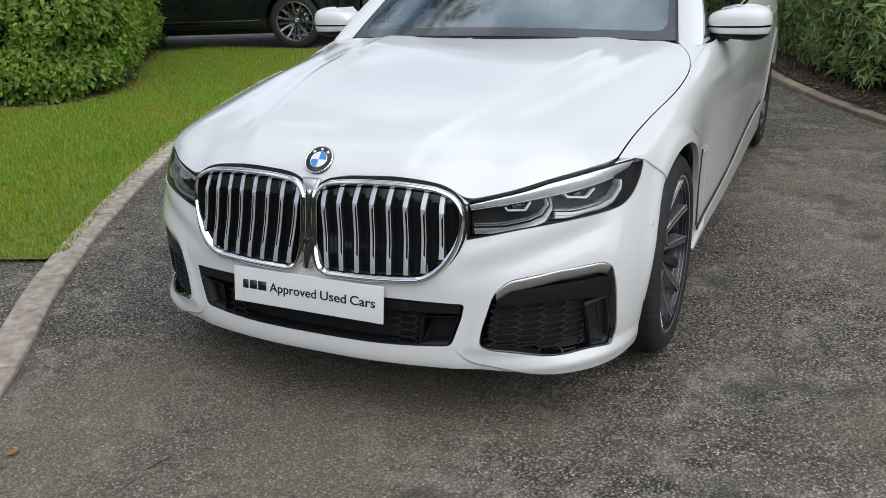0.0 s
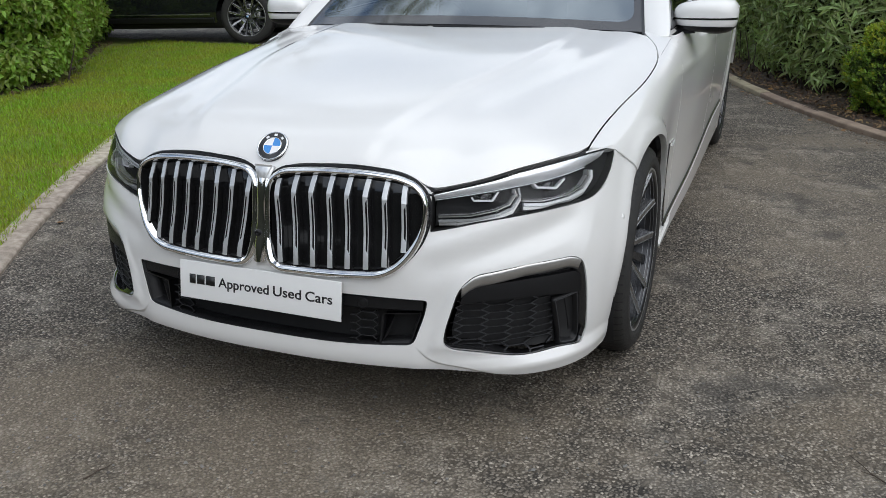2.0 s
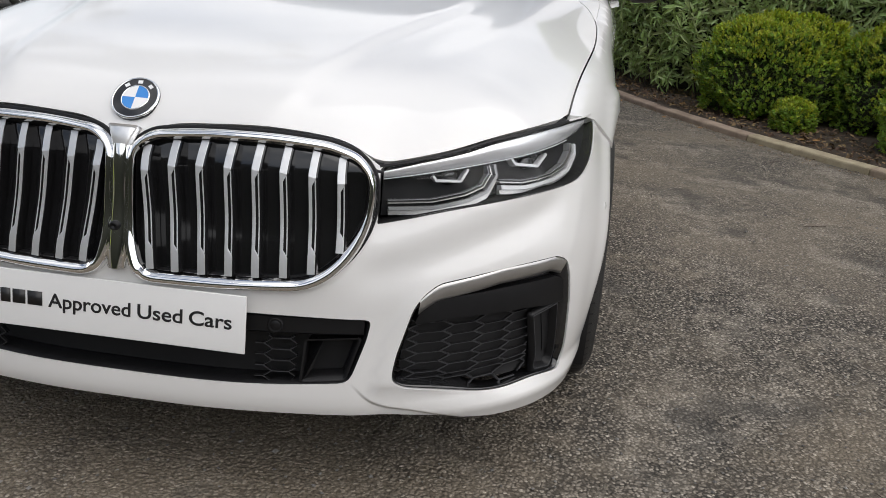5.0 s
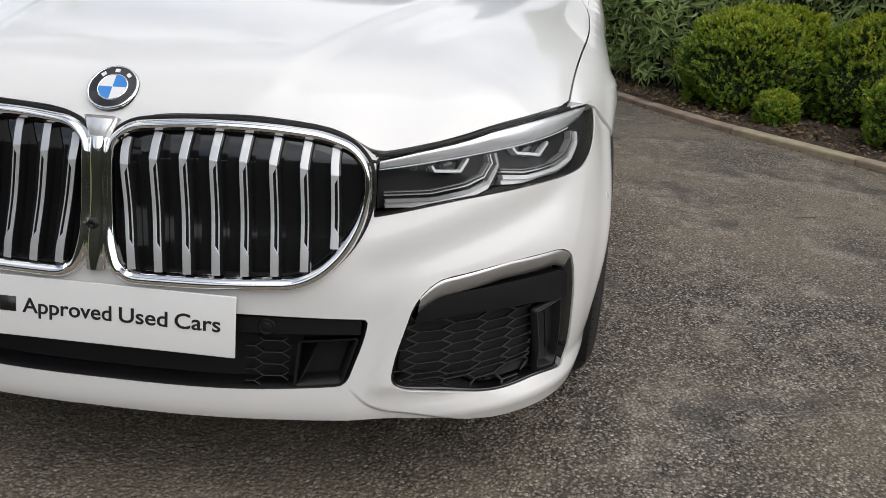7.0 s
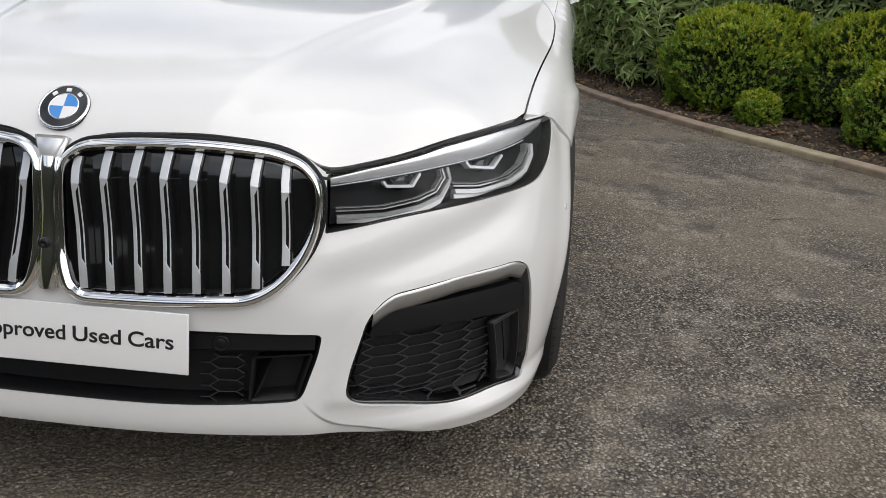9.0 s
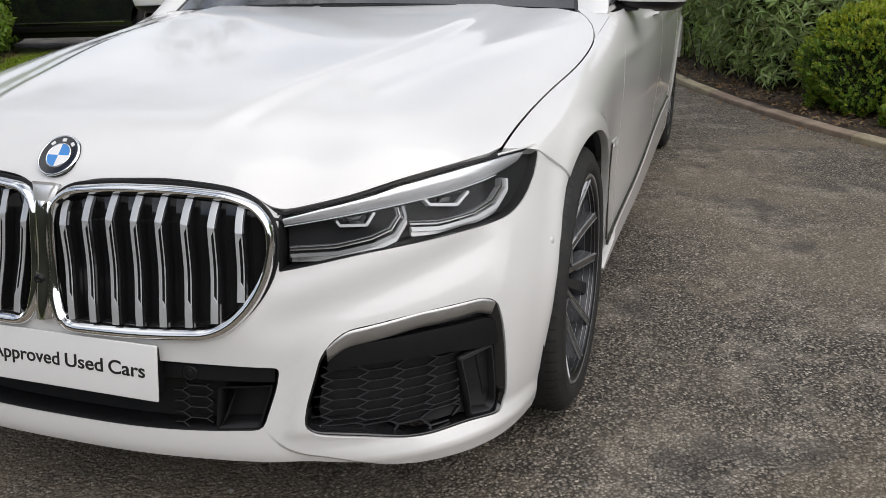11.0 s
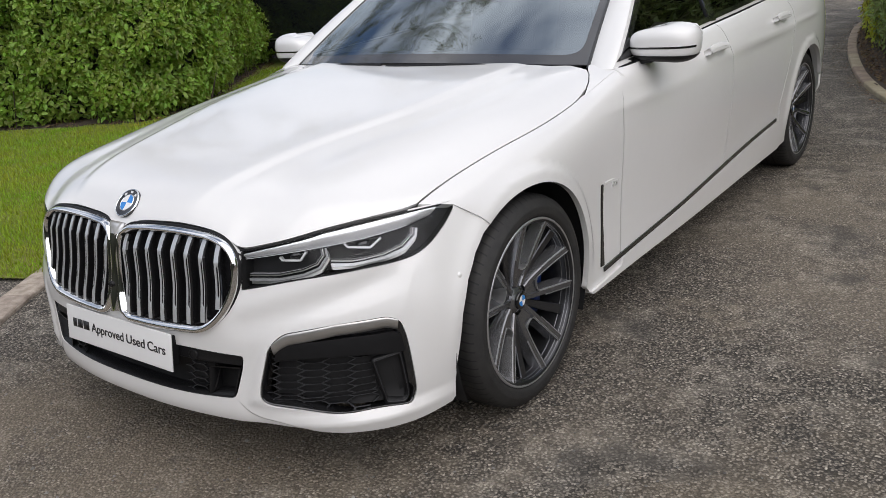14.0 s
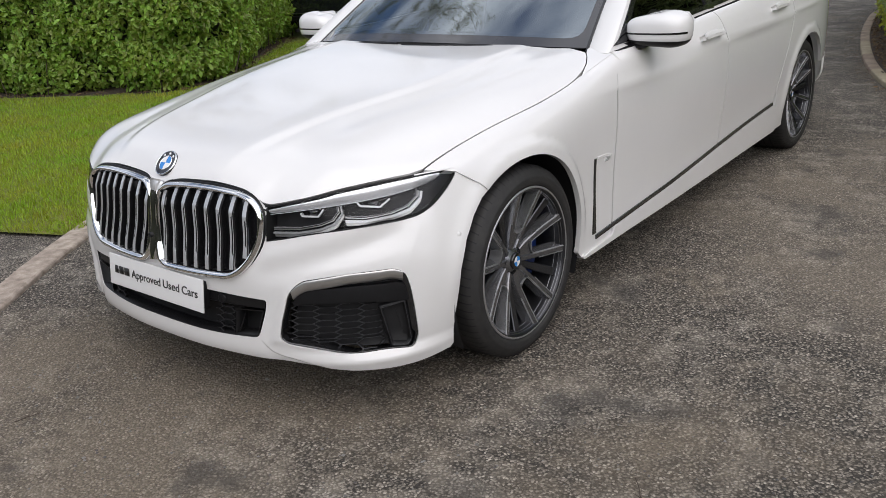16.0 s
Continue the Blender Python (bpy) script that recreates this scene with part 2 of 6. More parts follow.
LAUREL_ONE = mat("single_laurel_leaf", (0.20, 0.265, 0.105), 0.30, color2=(0.34, 0.41, 0.18), scale=3.5, island=0.45, spec=0.5, obj=True)
HEDGE_ONE = mat("single_hedge_leaf", (0.27, 0.37, 0.065), 0.42, color2=(0.14, 0.235, 0.034), scale=2.2, island=0.42, spec=0.45, obj=True)
LITTER = mat("leaf_litter", (0.17, 0.105, 0.050), 0.8, color2=(0.075, 0.048, 0.027), scale=30, island=0.6)
MESHLINE = mat("grey_mesh_edge", (0.042, 0.043, 0.047), 0.34, spec=0.5, var=0.2, scale=60)
VARIEGATED = mat("variegated_leaf", (0.24, 0.30, 0.034), 0.38, color2=(0.50, 0.47, 0.07), scale=8, island=0.45, spec=0.4)
BOX = mat("box_leaf", (0.25, 0.33, 0.030), 0.42, color2=(0.44, 0.44, 0.048), scale=6, island=0.35, spec=0.4)
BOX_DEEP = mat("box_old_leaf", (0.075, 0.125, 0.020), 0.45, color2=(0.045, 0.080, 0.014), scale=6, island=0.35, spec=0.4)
BOX_GREEN = mat("box_green_leaf", (0.14, 0.235, 0.032), 0.42, color2=(0.21, 0.30, 0.038), scale=6, island=0.35, spec=0.4)
SPRIG = mat("young_leaf", (0.12, 0.125, 0.055), 0.5, color2=(0.07, 0.065, 0.035), scale=4, island=0.4, spec=0.4)
TWIG = mat("brown_twig", (0.07, 0.05, 0.035), 0.85, color2=(0.035, 0.025, 0.018), scale=12, bump=0.6, bscale=120)
DEADLEAF = mat("fallen_leaf", (0.30, 0.16, 0.05), 0.7, var=0.4, scale=40)
PEBBLE = mat("loose_chippings", (0.20, 0.19, 0.175), 0.8, color2=(0.10, 0.095, 0.088), scale=30, island=0.5)
LENS_RED = mat("red_lamp_lens", (0.25, 0.008, 0.008), 0.12, coat=0.8, var=0.1, scale=30)


def leafy(m, share=0.38, gain=1.5):
    """Lets light through a leaf: part of its colour shines from behind."""
    n, l = m.node_tree.nodes, m.node_tree.links
    b, o = n["Principled BSDF"], n["Material Output"]
    t, x = n.new("ShaderNodeBsdfTranslucent"), n.new("ShaderNodeMixShader")
    g = n.new("ShaderNodeMix")
    g.data_type, g.blend_type = "RGBA", "MULTIPLY"
    g.inputs[0].default_value, g.inputs[7].default_value = 1.0, (gain, gain * 1.05, gain * 0.6, 1)
    l.new(b.inputs["Base Color"].links[0].from_socket, g.inputs[6])
    l.new(g.outputs[2], t.inputs["Color"])
    x.inputs[0].default_value = share
    l.new(b.outputs[0], x.inputs[1])
    l.new(t.outputs[0], x.inputs[2])
    l.new(x.outputs[0], o.inputs["Surface"])


for leaf_m in (BLADE, HEDGE, LAUREL, BOX, BOX_DEEP, BOX_GREEN, SPRIG, VARIEGATED, LAUREL_ONE, HEDGE_ONE):
    leafy(leaf_m)


def glass(name, color, rough=0.0, ior=1.55, film=(1.0, 1.0, 1.0)):
    """Thin pane: clear with a mirror film that grows towards grazing."""
    m = bpy.data.materials.new(name)
    m.use_nodes = True
    n, l = m.node_tree.nodes, m.node_tree.links
    n.clear()
    o, t, g, x, f = (n.new("ShaderNode" + k) for k in ("OutputMaterial", "BsdfTransparent", "BsdfGlossy", "MixShader", "Fresnel"))
    t.inputs["Color"].default_value = (*color, 1)
    g.inputs["Roughness"].default_value = rough
    g.inputs["Color"].default_value = (*film, 1)
    f.inputs["IOR"].default_value = ior
    l.new(f.outputs[0], x.inputs[0])
    l.new(t.outputs[0], x.inputs[1])
    l.new(g.outputs[0], x.inputs[2])
    l.new(x.outputs[0], o.inputs["Surface"])
    return m


GLASS = glass("heat_reflecting_glass", (0.30, 0.36, 0.40), ior=5.0, film=(0.86, 0.95, 1.0))
FRIT = mat("black_glass_edge", (0.05, 0.05, 0.053), 0.12, coat=1.0, var=0.1, scale=20)
TINT = glass("side_glass", (0.028, 0.036, 0.032), ior=1.38)
LENS = glass("lamp_lens", (0.95, 0.96, 0.97), ior=1.26)


# ---- mesh helpers ----
def mesh(name, verts, faces, material, smooth=True, normals=None):
    me = bpy.data.meshes.new(name)
    vs = verts.tolist() if isinstance(verts, np.ndarray) else [tuple(v) for v in verts]
    fs = faces if isinstance(faces, list) and len(faces) > 20000 else [tuple(int(i) for i in f) for f in faces]
    me.from_pydata(vs, [], fs)
    if material:
        me.materials.append(material)
    if smooth:
        me.polygons.foreach_set("use_smooth", [True] * len(me.polygons))
    if normals is not None:
        me.normals_split_custom_set_from_vertices([tuple(v) for v in normals])
    me.update()
    return me


def part(name, data, parent, material=None, label="", smooth=True):
    """Links a bmesh or mesh as one object under a thing or a part."""
    if isinstance(data, bmesh.types.BMesh):
        me = bpy.data.meshes.new(name)
        data.normal_update()
        data.to_mesh(me)
        data.free()
        if smooth:
            me.polygons.foreach_set("use_smooth", [True] * len(me.polygons))
        data = me
    if material and not data.materials:
        data.materials.append(material)
    ob = new(name, data)
    ob.parent = parent
    return tagged(ob, label)


def thing(name, label, category, at=None, group="", kind=""):
    e = new(name)
    e.empty_display_size = 0.1
    if at is not None:
        e.matrix_world = at
    return tagged(e, label, category, group, kind)


def box_bm(size, at=(0, 0, 0), bevel=0.0, rot=None, segments=2):
    bm = bmesh.new()
    m = Matrix.Translation(at)
    if rot is not None:
        m = m @ rot
    bmesh.ops.create_cube(bm, size=1.0, matrix=m @ Matrix.Diagonal((*size, 1)))
    if bevel:
        bmesh.ops.bevel(bm, geom=bm.edges[:], offset=bevel, segments=segments, affect="EDGES", profile=0.7)
    return bm


def lathe(profile, steps=64, axis="x"):
    """Turns (along, radius) points about an axis: vertices and faces."""
    v, f = [], []
    k = len(profile)
    for i in range(steps):
        a = 2 * math.pi * i / steps
        for d, r in profile:
            v.append((d, r * math.cos(a), r * math.sin(a)) if axis == "x" else (r * math.cos(a), r * math.sin(a), d))
    for i in range(steps):
        j = (i + 1) % steps
        for q in range(k - 1):
            f.append((i * k + q, j * k + q, j * k + q + 1, i * k + q + 1))
    return v, f


def spl(xs, ys):
    """Natural cubic spline, straight beyond its ends."""
    xs, ys = np.array(xs, float), np.array(ys, float)
    n, h = len(xs), np.diff(xs)
    a, b = np.zeros((n, n)), np.zeros(n)
    a[0, 0] = a[-1, -1] = 1
    for i in range(1, n - 1):
        a[i, i - 1:i + 2] = h[i - 1], 2 * (h[i - 1] + h[i]), h[i]
        b[i] = 6 * ((ys[i + 1] - ys[i]) / h[i] - (ys[i] - ys[i - 1]) / h[i - 1])
    m = np.linalg.solve(a, b)
    s0, s1 = (ys[1] - ys[0]) / h[0] - h[0] * m[1] / 6, (ys[-1] - ys[-2]) / h[-1] + h[-1] * m[-2] / 6

    def f(x):
        x = np.asarray(x, float)
        c = np.clip(x, xs[0], xs[-1])
        i = np.clip(np.searchsorted(xs, c) - 1, 0, n - 2)
        d, e, g = c - xs[i], xs[i + 1] - c, h[i]
        v = m[i] * e ** 3 / (6 * g) + m[i + 1] * d ** 3 / (6 * g) + (ys[i] / g - m[i] * g / 6) * e + (ys[i + 1] / g - m[i + 1] * g / 6) * d
        o = x - c
        return v + np.where(o < 0, o * s0, o * s1)
    return f


def both(xs, ys, odd=False):
    """A spline through points given for one side of the car, mirrored to the other."""
    s = -1 if odd else 1
    return spl([-x for x in xs[1:]][::-1] + list(xs), [s * y for y in ys[1:]][::-1] + list(ys))


def sm(t):
    t = np.clip(t, 0, 1)
    return t * t * (3 - 2 * t)


def polyline(pts, step=0.012, closed=True):
    """Resamples a polygon."""
    out = []
    p = [np.array(q, float) for q in pts]
    n = len(p)
    for i in range(n if closed else n - 1):
        a, b = p[i], p[(i + 1) % n]
        k = max(1, int(round(np.linalg.norm(b - a) / step)))
        out += [a + (b - a) * j / k for j in range(k)]
    if not closed:
        out.append(p[-1])
    return np.array(out)


def rounded(pts, radii, step=0.008):
    """A polygon with rounded corners, resampled. radii: one number or one a corner."""
    p = [np.array(q[:2], float) for q in pts]
    n = len(p)
    r = [radii] * n if isinstance(radii, (int, float)) else radii
    out = []
    for i in range(n):
        a, b, c = p[i - 1], p[i], p[(i + 1) % n]
        u, w = a - b, c - b
        lu, lw = np.linalg.norm(u), np.linalg.norm(w)
        k = min(r[i], 0.48 * lu, 0.48 * lw)
        if k <= 1e-5:
            out.append(b)
            continue
        s, e = b + u / lu * k, b + w / lw * k
        m = max(3, int(k / step) + 2)
        for j in range(m + 1):
            t = j / m
            out.append((1 - t) ** 2 * s + 2 * t * (1 - t) * b + t * t * e)
    return polyline(out, step)


def inset(poly, d):
    """The polygon moved inwards by d (a number or one a point)."""
    a = np.roll(poly, 1, 0)
    b = np.roll(poly, -1, 0)
    t = b - a
    t /= np.maximum(np.linalg.norm(t, axis=1, keepdims=True), 1e-9)
    area = np.sum(poly[:, 0] * np.roll(poly[:, 1], -1) - poly[:, 1] * np.roll(poly[:, 0], -1))
    nrm = np.stack([-t[:, 1], t[:, 0]], -1) * (1 if area > 0 else -1)
    return poly + nrm * (np.asarray(d)[:, None] if np.ndim(d) else d)


def inside(pts, poly):
    x, y = pts[:, 0], pts[:, 1]
    res = np.zeros(len(pts), bool)
    for (x0, y0), (x1, y1) in zip(poly, np.roll(poly, -1, 0)):
        c = (y0 > y) != (y1 > y)
        with np.errstate(divide="ignore", invalid="ignore"):
            res ^= c & (x < (x1 - x0) * (y - y0) / (y1 - y0 + 1e-30) + x0)
    return res


def surface_normals(fn, uv, mid):
    e = 1e-3
    p = fn(uv)
    du = fn(uv + np.array([e, 0])) - fn(uv - np.array([e, 0]))
    dv = fn(uv + np.array([0, e])) - fn(uv - np.array([0, e]))
    n = np.cross(du, dv)
    n /= np.maximum(np.linalg.norm(n, axis=1, keepdims=True), 1e-12)
    flip = np.sign(np.sum(n * (p - mid), axis=1, keepdims=True))
    flip[flip == 0] = 1
    return p, n * flip


MID = np.array([0, 1.7, 0.45])


def panel(name, outline, fn, material, holes=(), res=0.03, thick=0.016, mid=MID, lip=0.003, extra=None):
    """A sheet-metal panel: the outline (with holes) in the surface's own coordinates, laid on the surface fn, its edges folded inwards."""
    from mathutils.geometry import delaunay_2d_cdt
    loops = [np.asarray(outline, float)] + [np.asarray(h, float) for h in holes]
    pts, edges = [], []
    for lp in loops:
        k = len(pts)
        pts += list(lp)
        edges += [(k + i, k + (i + 1) % len(lp)) for i in range(len(lp))]
    lo, hi = loops[0].min(0), loops[0].max(0)
    gx, gy = np.meshgrid(np.arange(lo[0] + res / 2, hi[0], res), np.arange(lo[1] + res / 2, hi[1], res))
    gx[1::2] += res * 0.5
    g = np.stack([gx.ravel(), gy.ravel()], -1)
    ok = inside(g, loops[0])
    for h in loops[1:]:
        ok &= ~inside(g, h)
    g = g[ok]
    every = np.concatenate(loops)
    if len(g):
        d = np.min(np.linalg.norm(g[:, None] - every[None], axis=2), axis=1)
        g = g[d > res * 0.4]
    if extra is not None:
        d = np.min(np.linalg.norm(g[:, None] - extra[None], axis=2), axis=1)
        e = np.min(np.linalg.norm(extra[:, None] - every[None], axis=2), axis=1)
        g = np.concatenate([g[d > res * 0.3], extra[(e > .003) & inside(extra, loops[0])]])
    pts += list(g)
    v, _, f, *_ = delaunay_2d_cdt([Vector(p) for p in pts], edges, [], 0, 1e-6)
    uv = np.array([tuple(p) for p in v])
    f = np.array([tuple(q) for q in f if len(q) == 3])
    c = uv[f].mean(1)
    ok = inside(c, loops[0])
    for h in loops[1:]:
        ok &= ~inside(c, h)
    f = f[ok]
    p, n = surface_normals(fn, uv, mid)
    fnorm = np.cross(p[f[:, 1]] - p[f[:, 0]], p[f[:, 2]] - p[f[:, 0]])
    bad = np.sum(fnorm * n[f].mean(1), axis=1) < 0
    f[bad] = f[bad][:, ::-1]
    count = {}
    for a, b_, c_ in f:
        for e in ((a, b_), (b_, c_), (c_, a)):
            count[e] = count.get(e, 0) + 1
    rim = [e for e in count if (e[1], e[0]) not in count]
    verts, norms, faces = [p], [n], [f]
    ids = sorted({i for e in rim for i in e})
    at = {i: j for j, i in enumerate(ids)}
    k = len(p)
    q, m = p[ids], n[ids]
    rings = [q, q - m * lip, q - m * thick]
    base = [k, k + len(ids), k + 2 * len(ids)]
    fl = []
    for a, b_ in rim:
        i, j = at[a], at[b_]
        for s, e in ((0, 1), (1, 2)):
            fl.append((base[s] + j, base[s] + i, base[e] + i, base[e] + j))
    allv = np.concatenate([p] + rings)
    alln = np.concatenate([n, np.zeros((3 * len(ids), 3))])
    return mesh(name, allv, [tuple(t) for t in f] + fl, material, normals=alln)


def ribbon(line, width, fn, depth, thick, closed=False):
    """A bar with a flat front along a line on the surface fn: width across, depth of its front behind (minus) or before the surface, thick. Vertices and faces."""
    line = np.asarray(line, float)
    n = len(line)
    t = np.gradient(line, axis=0) if not closed else np.roll(line, -1, 0) - np.roll(line, 1, 0)
    t /= np.maximum(np.linalg.norm(t, axis=1, keepdims=True), 1e-9)
    nn = np.stack([-t[:, 1], t[:, 0]], -1)
    w = (np.asarray(width)[:, None] if np.ndim(width) else width) / 2
    v = []
    for s, d in ((-1, depth - thick), (-1, depth - thick * 0.15), (-0.8, depth), (0.8, depth), (1, depth - thick * 0.15), (1, depth - thick)):
        v.append(lift(fn, line + nn * w * s, d))
    v = np.stack(v, 1).reshape(-1, 3)
    f = []
    for i in range(n if closed else n - 1):
        j = (i + 1) % n
        for q in range(5):
            f.append((i * 6 + q, j * 6 + q, j * 6 + q + 1, i * 6 + q + 1))
    if not closed:
        f += [tuple(range(5, -1, -1)), tuple((n - 1) * 6 + q for q in range(6))]
    return v, f


def lift(fn, uv, d):
    p, n = surface_normals(fn, np.asarray(uv, float), MID)
    return p + n * (np.asarray(d)[:, None] if np.ndim(d) else d)


def join(lists):
    v, f = [], []
    for a, b in lists:
        k = len(v)
        v += [tuple(p) for p in a]
        f += [tuple(i + k for i in q) for q in b]
    return v, f


def bars(name, items, parent, material, label=""):
    """Joins several (vertices, faces) into one part."""
    v, f = join(items)
    me = mesh(name, v, f, material, smooth=False)
    return part(name, me, parent, label=label)


def mirror_fn(fn):
    return lambda uv: fn(uv) * np.array([-1.0, 1.0, 1.0])


# ---- the white saloon: its skin. x across, y from the front axle to the rear, z up ----
PLAN_X = [0, .15, .30, .45, .58, .70, .79, .855, .895, .918]
PLAN_Y = [-.850, -.847, -.832, -.803, -.757, -.685, -.597, -.50, -.40, -.28]
ARC = [0.0]
for i in range(1, len(PLAN_X)):
    ARC.append(ARC[-1] + math.hypot(PLAN_X[i] - PLAN_X[i - 1], PLAN_Y[i] - PLAN_Y[i - 1]))
plan_x, plan_y = both(ARC, PLAN_X, odd=True), both(ARC, PLAN_Y)
nose_w = spl([.15, .20, .25, .35, .5, .6, .7, .75, .8], [.955, .965, .978, .992, 1, .985, .955, .935, .905])
nose_d = spl([.15, .20, .235, .27, .32, .42, .5, .6, .7, .75, .8], [.022, -.002, -.015, -.0155, -.010, 0, .006, .033, .052, .075, .12])


blade_z = spl([.44, .459, .48, .56, .654, .768, .85], [.305, .286, .266, .236, .210, .176, .155])


blade_u = spl([.25, .29, .345, .40, .45, .50], [.478, .482, .490, .503, .528, .56])


def nose(uv):
    """The front: uv is the way round from the middle and the height."""
    u, z = uv[:, 0], uv[:, 1]
    a = np.abs(u)
    k = np.clip(1 - (a / 1.35) ** 3, 0, 1)
    x = plan_x(u) * (1 + (nose_w(z) - 1) * np.clip(a / .7, 0, 1))
    y = plan_y(u) + nose_d(z) * k
    # the overlapping edge where the corner blade meets the middle lip
    fold = .009 * sm((blade_z(a) - z) / .009) * sm((a - .44) / .09) * sm((.80 - a) / .05)
    # the flared lip under the side intakes, the shoulder over them
    lip = np.exp(-((a - .84) / .22) ** 2) * sm((.262 - z) / .05) * .034 + .010 * np.exp(-((a - .97) / .10) ** 2) * np.exp(-((z - .36) / .16) ** 2)
    line = .49 + (a - .45) * .26
    d = z - line
    ridge = (np.exp(-((d - .060) / .028) ** 2) * .004 - np.exp(-((d - .004) / .034) ** 2) * .008) * sm((a - .42) / .08) * sm((.96 - a) / .12)
    # the upright edge where the front turns into the side, under the lamp's end
    ridge = ridge + .004 * np.exp(-np.abs(a - (.985 - (.62 - z) * .5)) / .045) * sm((z - .47) / .06) * sm((.66 - z) / .05)
    r = np.hypot(y, z - .34)
    x = x + np.sign(u) * .010 * np.exp(-((r - .40) / .035) ** 2) * sm((z - .25) / .2) * sm((a - .9) / .1)
    # the blade beside the intake stands proud of the middle
    blade = .008 * sm((a - blade_u(z)) / .028) * sm((.50 - z) / .07) * sm((z - .262) / .03) * (1 - sm((a - .80) / .16))
    out = lip + ridge + blade - fold
    return np.stack([x + np.sign(u) * out * np.clip(a, 0, 1) * .8, y - out * np.clip(1.1 - a * .6, .3, 1), z], -1)


hood_c = spl([-.8, -.6, -.3, 0, .3, .6, .9], [.802, .852, .902, .938, .968, .992, 1.0])
hood_e = spl([-.75, -.5, -.3, 0, .3, .5, .7], [.69, .724, .765, .830, .876, .908, .948])
EDGE_X = [0, .06, .15, .228, .36, .42, .466, .515, .605, .659, .747, .80, .83]
hood_y = both(EDGE_X, [-.785, -.775, -.763, -.757, -.748, -.746, -.743, -.724, -.672, -.624, -.52, -.40, -.33])
hood_z = both(EDGE_X, [.724, .742, .754, .757, .750, .735, .712, .714, .732, .746, .762, .762, .758])
crease = spl([-.8, -.58, -.33, -.045, .38, .7], [.27, .33, .385, .465, .515, .525])


def hood_fn(uv):
    x, y = uv[:, 0], uv[:, 1]
    a = np.abs(x)
    t = np.clip(a / .85, 0, 1.1)
    c, e = hood_c(y), hood_e(y)
    b = c + (e - c) * t ** 4.8 + (.010 - .004 * sm((y - .30) / .25)) * sm((crease(y) - a) / .058 + .5) - .005
    # a shallow hollow outside the crease
    b = b - .004 * np.exp(-((a - crease(y) - .10) / .05) ** 2)
    d = np.maximum(y - hood_y(x), -.02)
    return np.stack([x, y, b + (hood_z(x) - b) * np.exp(-d / (.04 + .035 * np.exp(-((a - .50) / .10) ** 2)))], -1)


# the flank: sections from the top edge down to the sill, (x, z), at places along the car
FLANK = [
    (-.30, [(.812, .775), (.840, .764), (.863, .735), (.880, .69), (.893, .60), (.901, .45), (.886, .30), (.865, .18)]),
    (0.0, [(.829, .832), (.864, .820), (.895, .785), (.916, .725), (.926, .62), (.925, .45), (.912, .30), (.892, .18)]),
    (.50, [(.850, .897), (.880, .888), (.906, .845), (.919, .75), (.912, .60), (.905, .45), (.905, .30), (.905, .18)]),
    (.74, [(.862, .950), (.886, .938), (.910, .89), (.924, .78), (.918, .60), (.910, .45), (.908, .30), (.907, .18)]),
    (1.2, [(.865, .978), (.892, .958), (.918, .91), (.940, .81), (.938, .62), (.925, .45), (.920, .30), (.915, .18)]),
    (2.2, [(.860, 1.018), (.892, .995), (.925, .94), (.948, .83), (.946, .62), (.932, .45), (.925, .30), (.920, .18)]),
    (3.2, [(.832, 1.045), (.880, 1.02), (.920, .96), (.945, .85), (.951, .66), (.945, .45), (.930, .30), (.910, .18)]),
    (3.9, [(.750, 1.055), (.808, 1.035), (.848, .975), (.872, .865), (.880, .66), (.872, .45), (.852, .30), (.828, .18)]),
    (4.25, [(.630, 1.045), (.690, 1.025), (.738, .965), (.768, .855), (.778, .66), (.765, .45), (.745, .30), (.715, .18)]),
]
flank_x = [spl([s[0] for s in FLANK], [s[1][k][0] for s in FLANK]) for k in range(8)]
flank_z = [spl([s[0] for s in FLANK], [s[1][k][1] for s in FLANK]) for k in range(8)]
BASIS = np.stack([spl(range(8), [1.0 if j == k else 0.0 for j in range(8)])(np.linspace(-.3, 7.3, 1217)) for k in range(8)], 1)


spl_edge = spl([-.395, -.235, -.05, .18, .365, .50, .62], [.797, .808, .825, .846, .852, .845, .815])


def flank(uv):
    """The car's side, x > 0: uv is the place along it and the height."""
    y, z = uv[:, 0], uv[:, 1]
    cx_, cz_ = np.stack([f(y) for f in flank_x], 1), np.stack([f(y) for f in flank_z], 1)
    # beside the bonnet the top edge follows the shut line
    k = sm((.56 - y) / .12)
    ex = spl_edge(np.minimum(y, .5)) + .0038
    ez = hood_fn(np.stack([ex, np.minimum(y, .62)], -1))[:, 2]
    cx_[:, 0] += (ex - cx_[:, 0]) * k
    cz_[:, 0] += (ez - cz_[:, 0]) * k
    cx_[:, 1] = np.maximum(cx_[:, 1], cx_[:, 0] + .018)
    xs, zs = cx_ @ BASIS.T, cz_ @ BASIS.T
    x = np.array([np.interp(-h, -q, p) for h, p, q in zip(z, xs, zs)])
    # swage line along the doors and the flare over each wheel
    x = x + .006 * np.exp(-((z - .845 - (y - 1.2) * .02) / .018) ** 2) * sm((y - .4) / .5) * sm((3.6 - y) / .4)
    for cy in (0.0, 3.21):
        r = np.hypot(y - cy, z - .34)
        k = sm((y - cy + .26) / .24)
        x = x + (.011 * sm((.446 - r) / .034) * k + .010 * np.exp(-((r - .40) / .035) ** 2) * (1 - k)) * sm((z - .25) / .2)
    return np.stack([x, y, z], -1)


belt_x, belt_z = flank_x[0], flank_z[0]


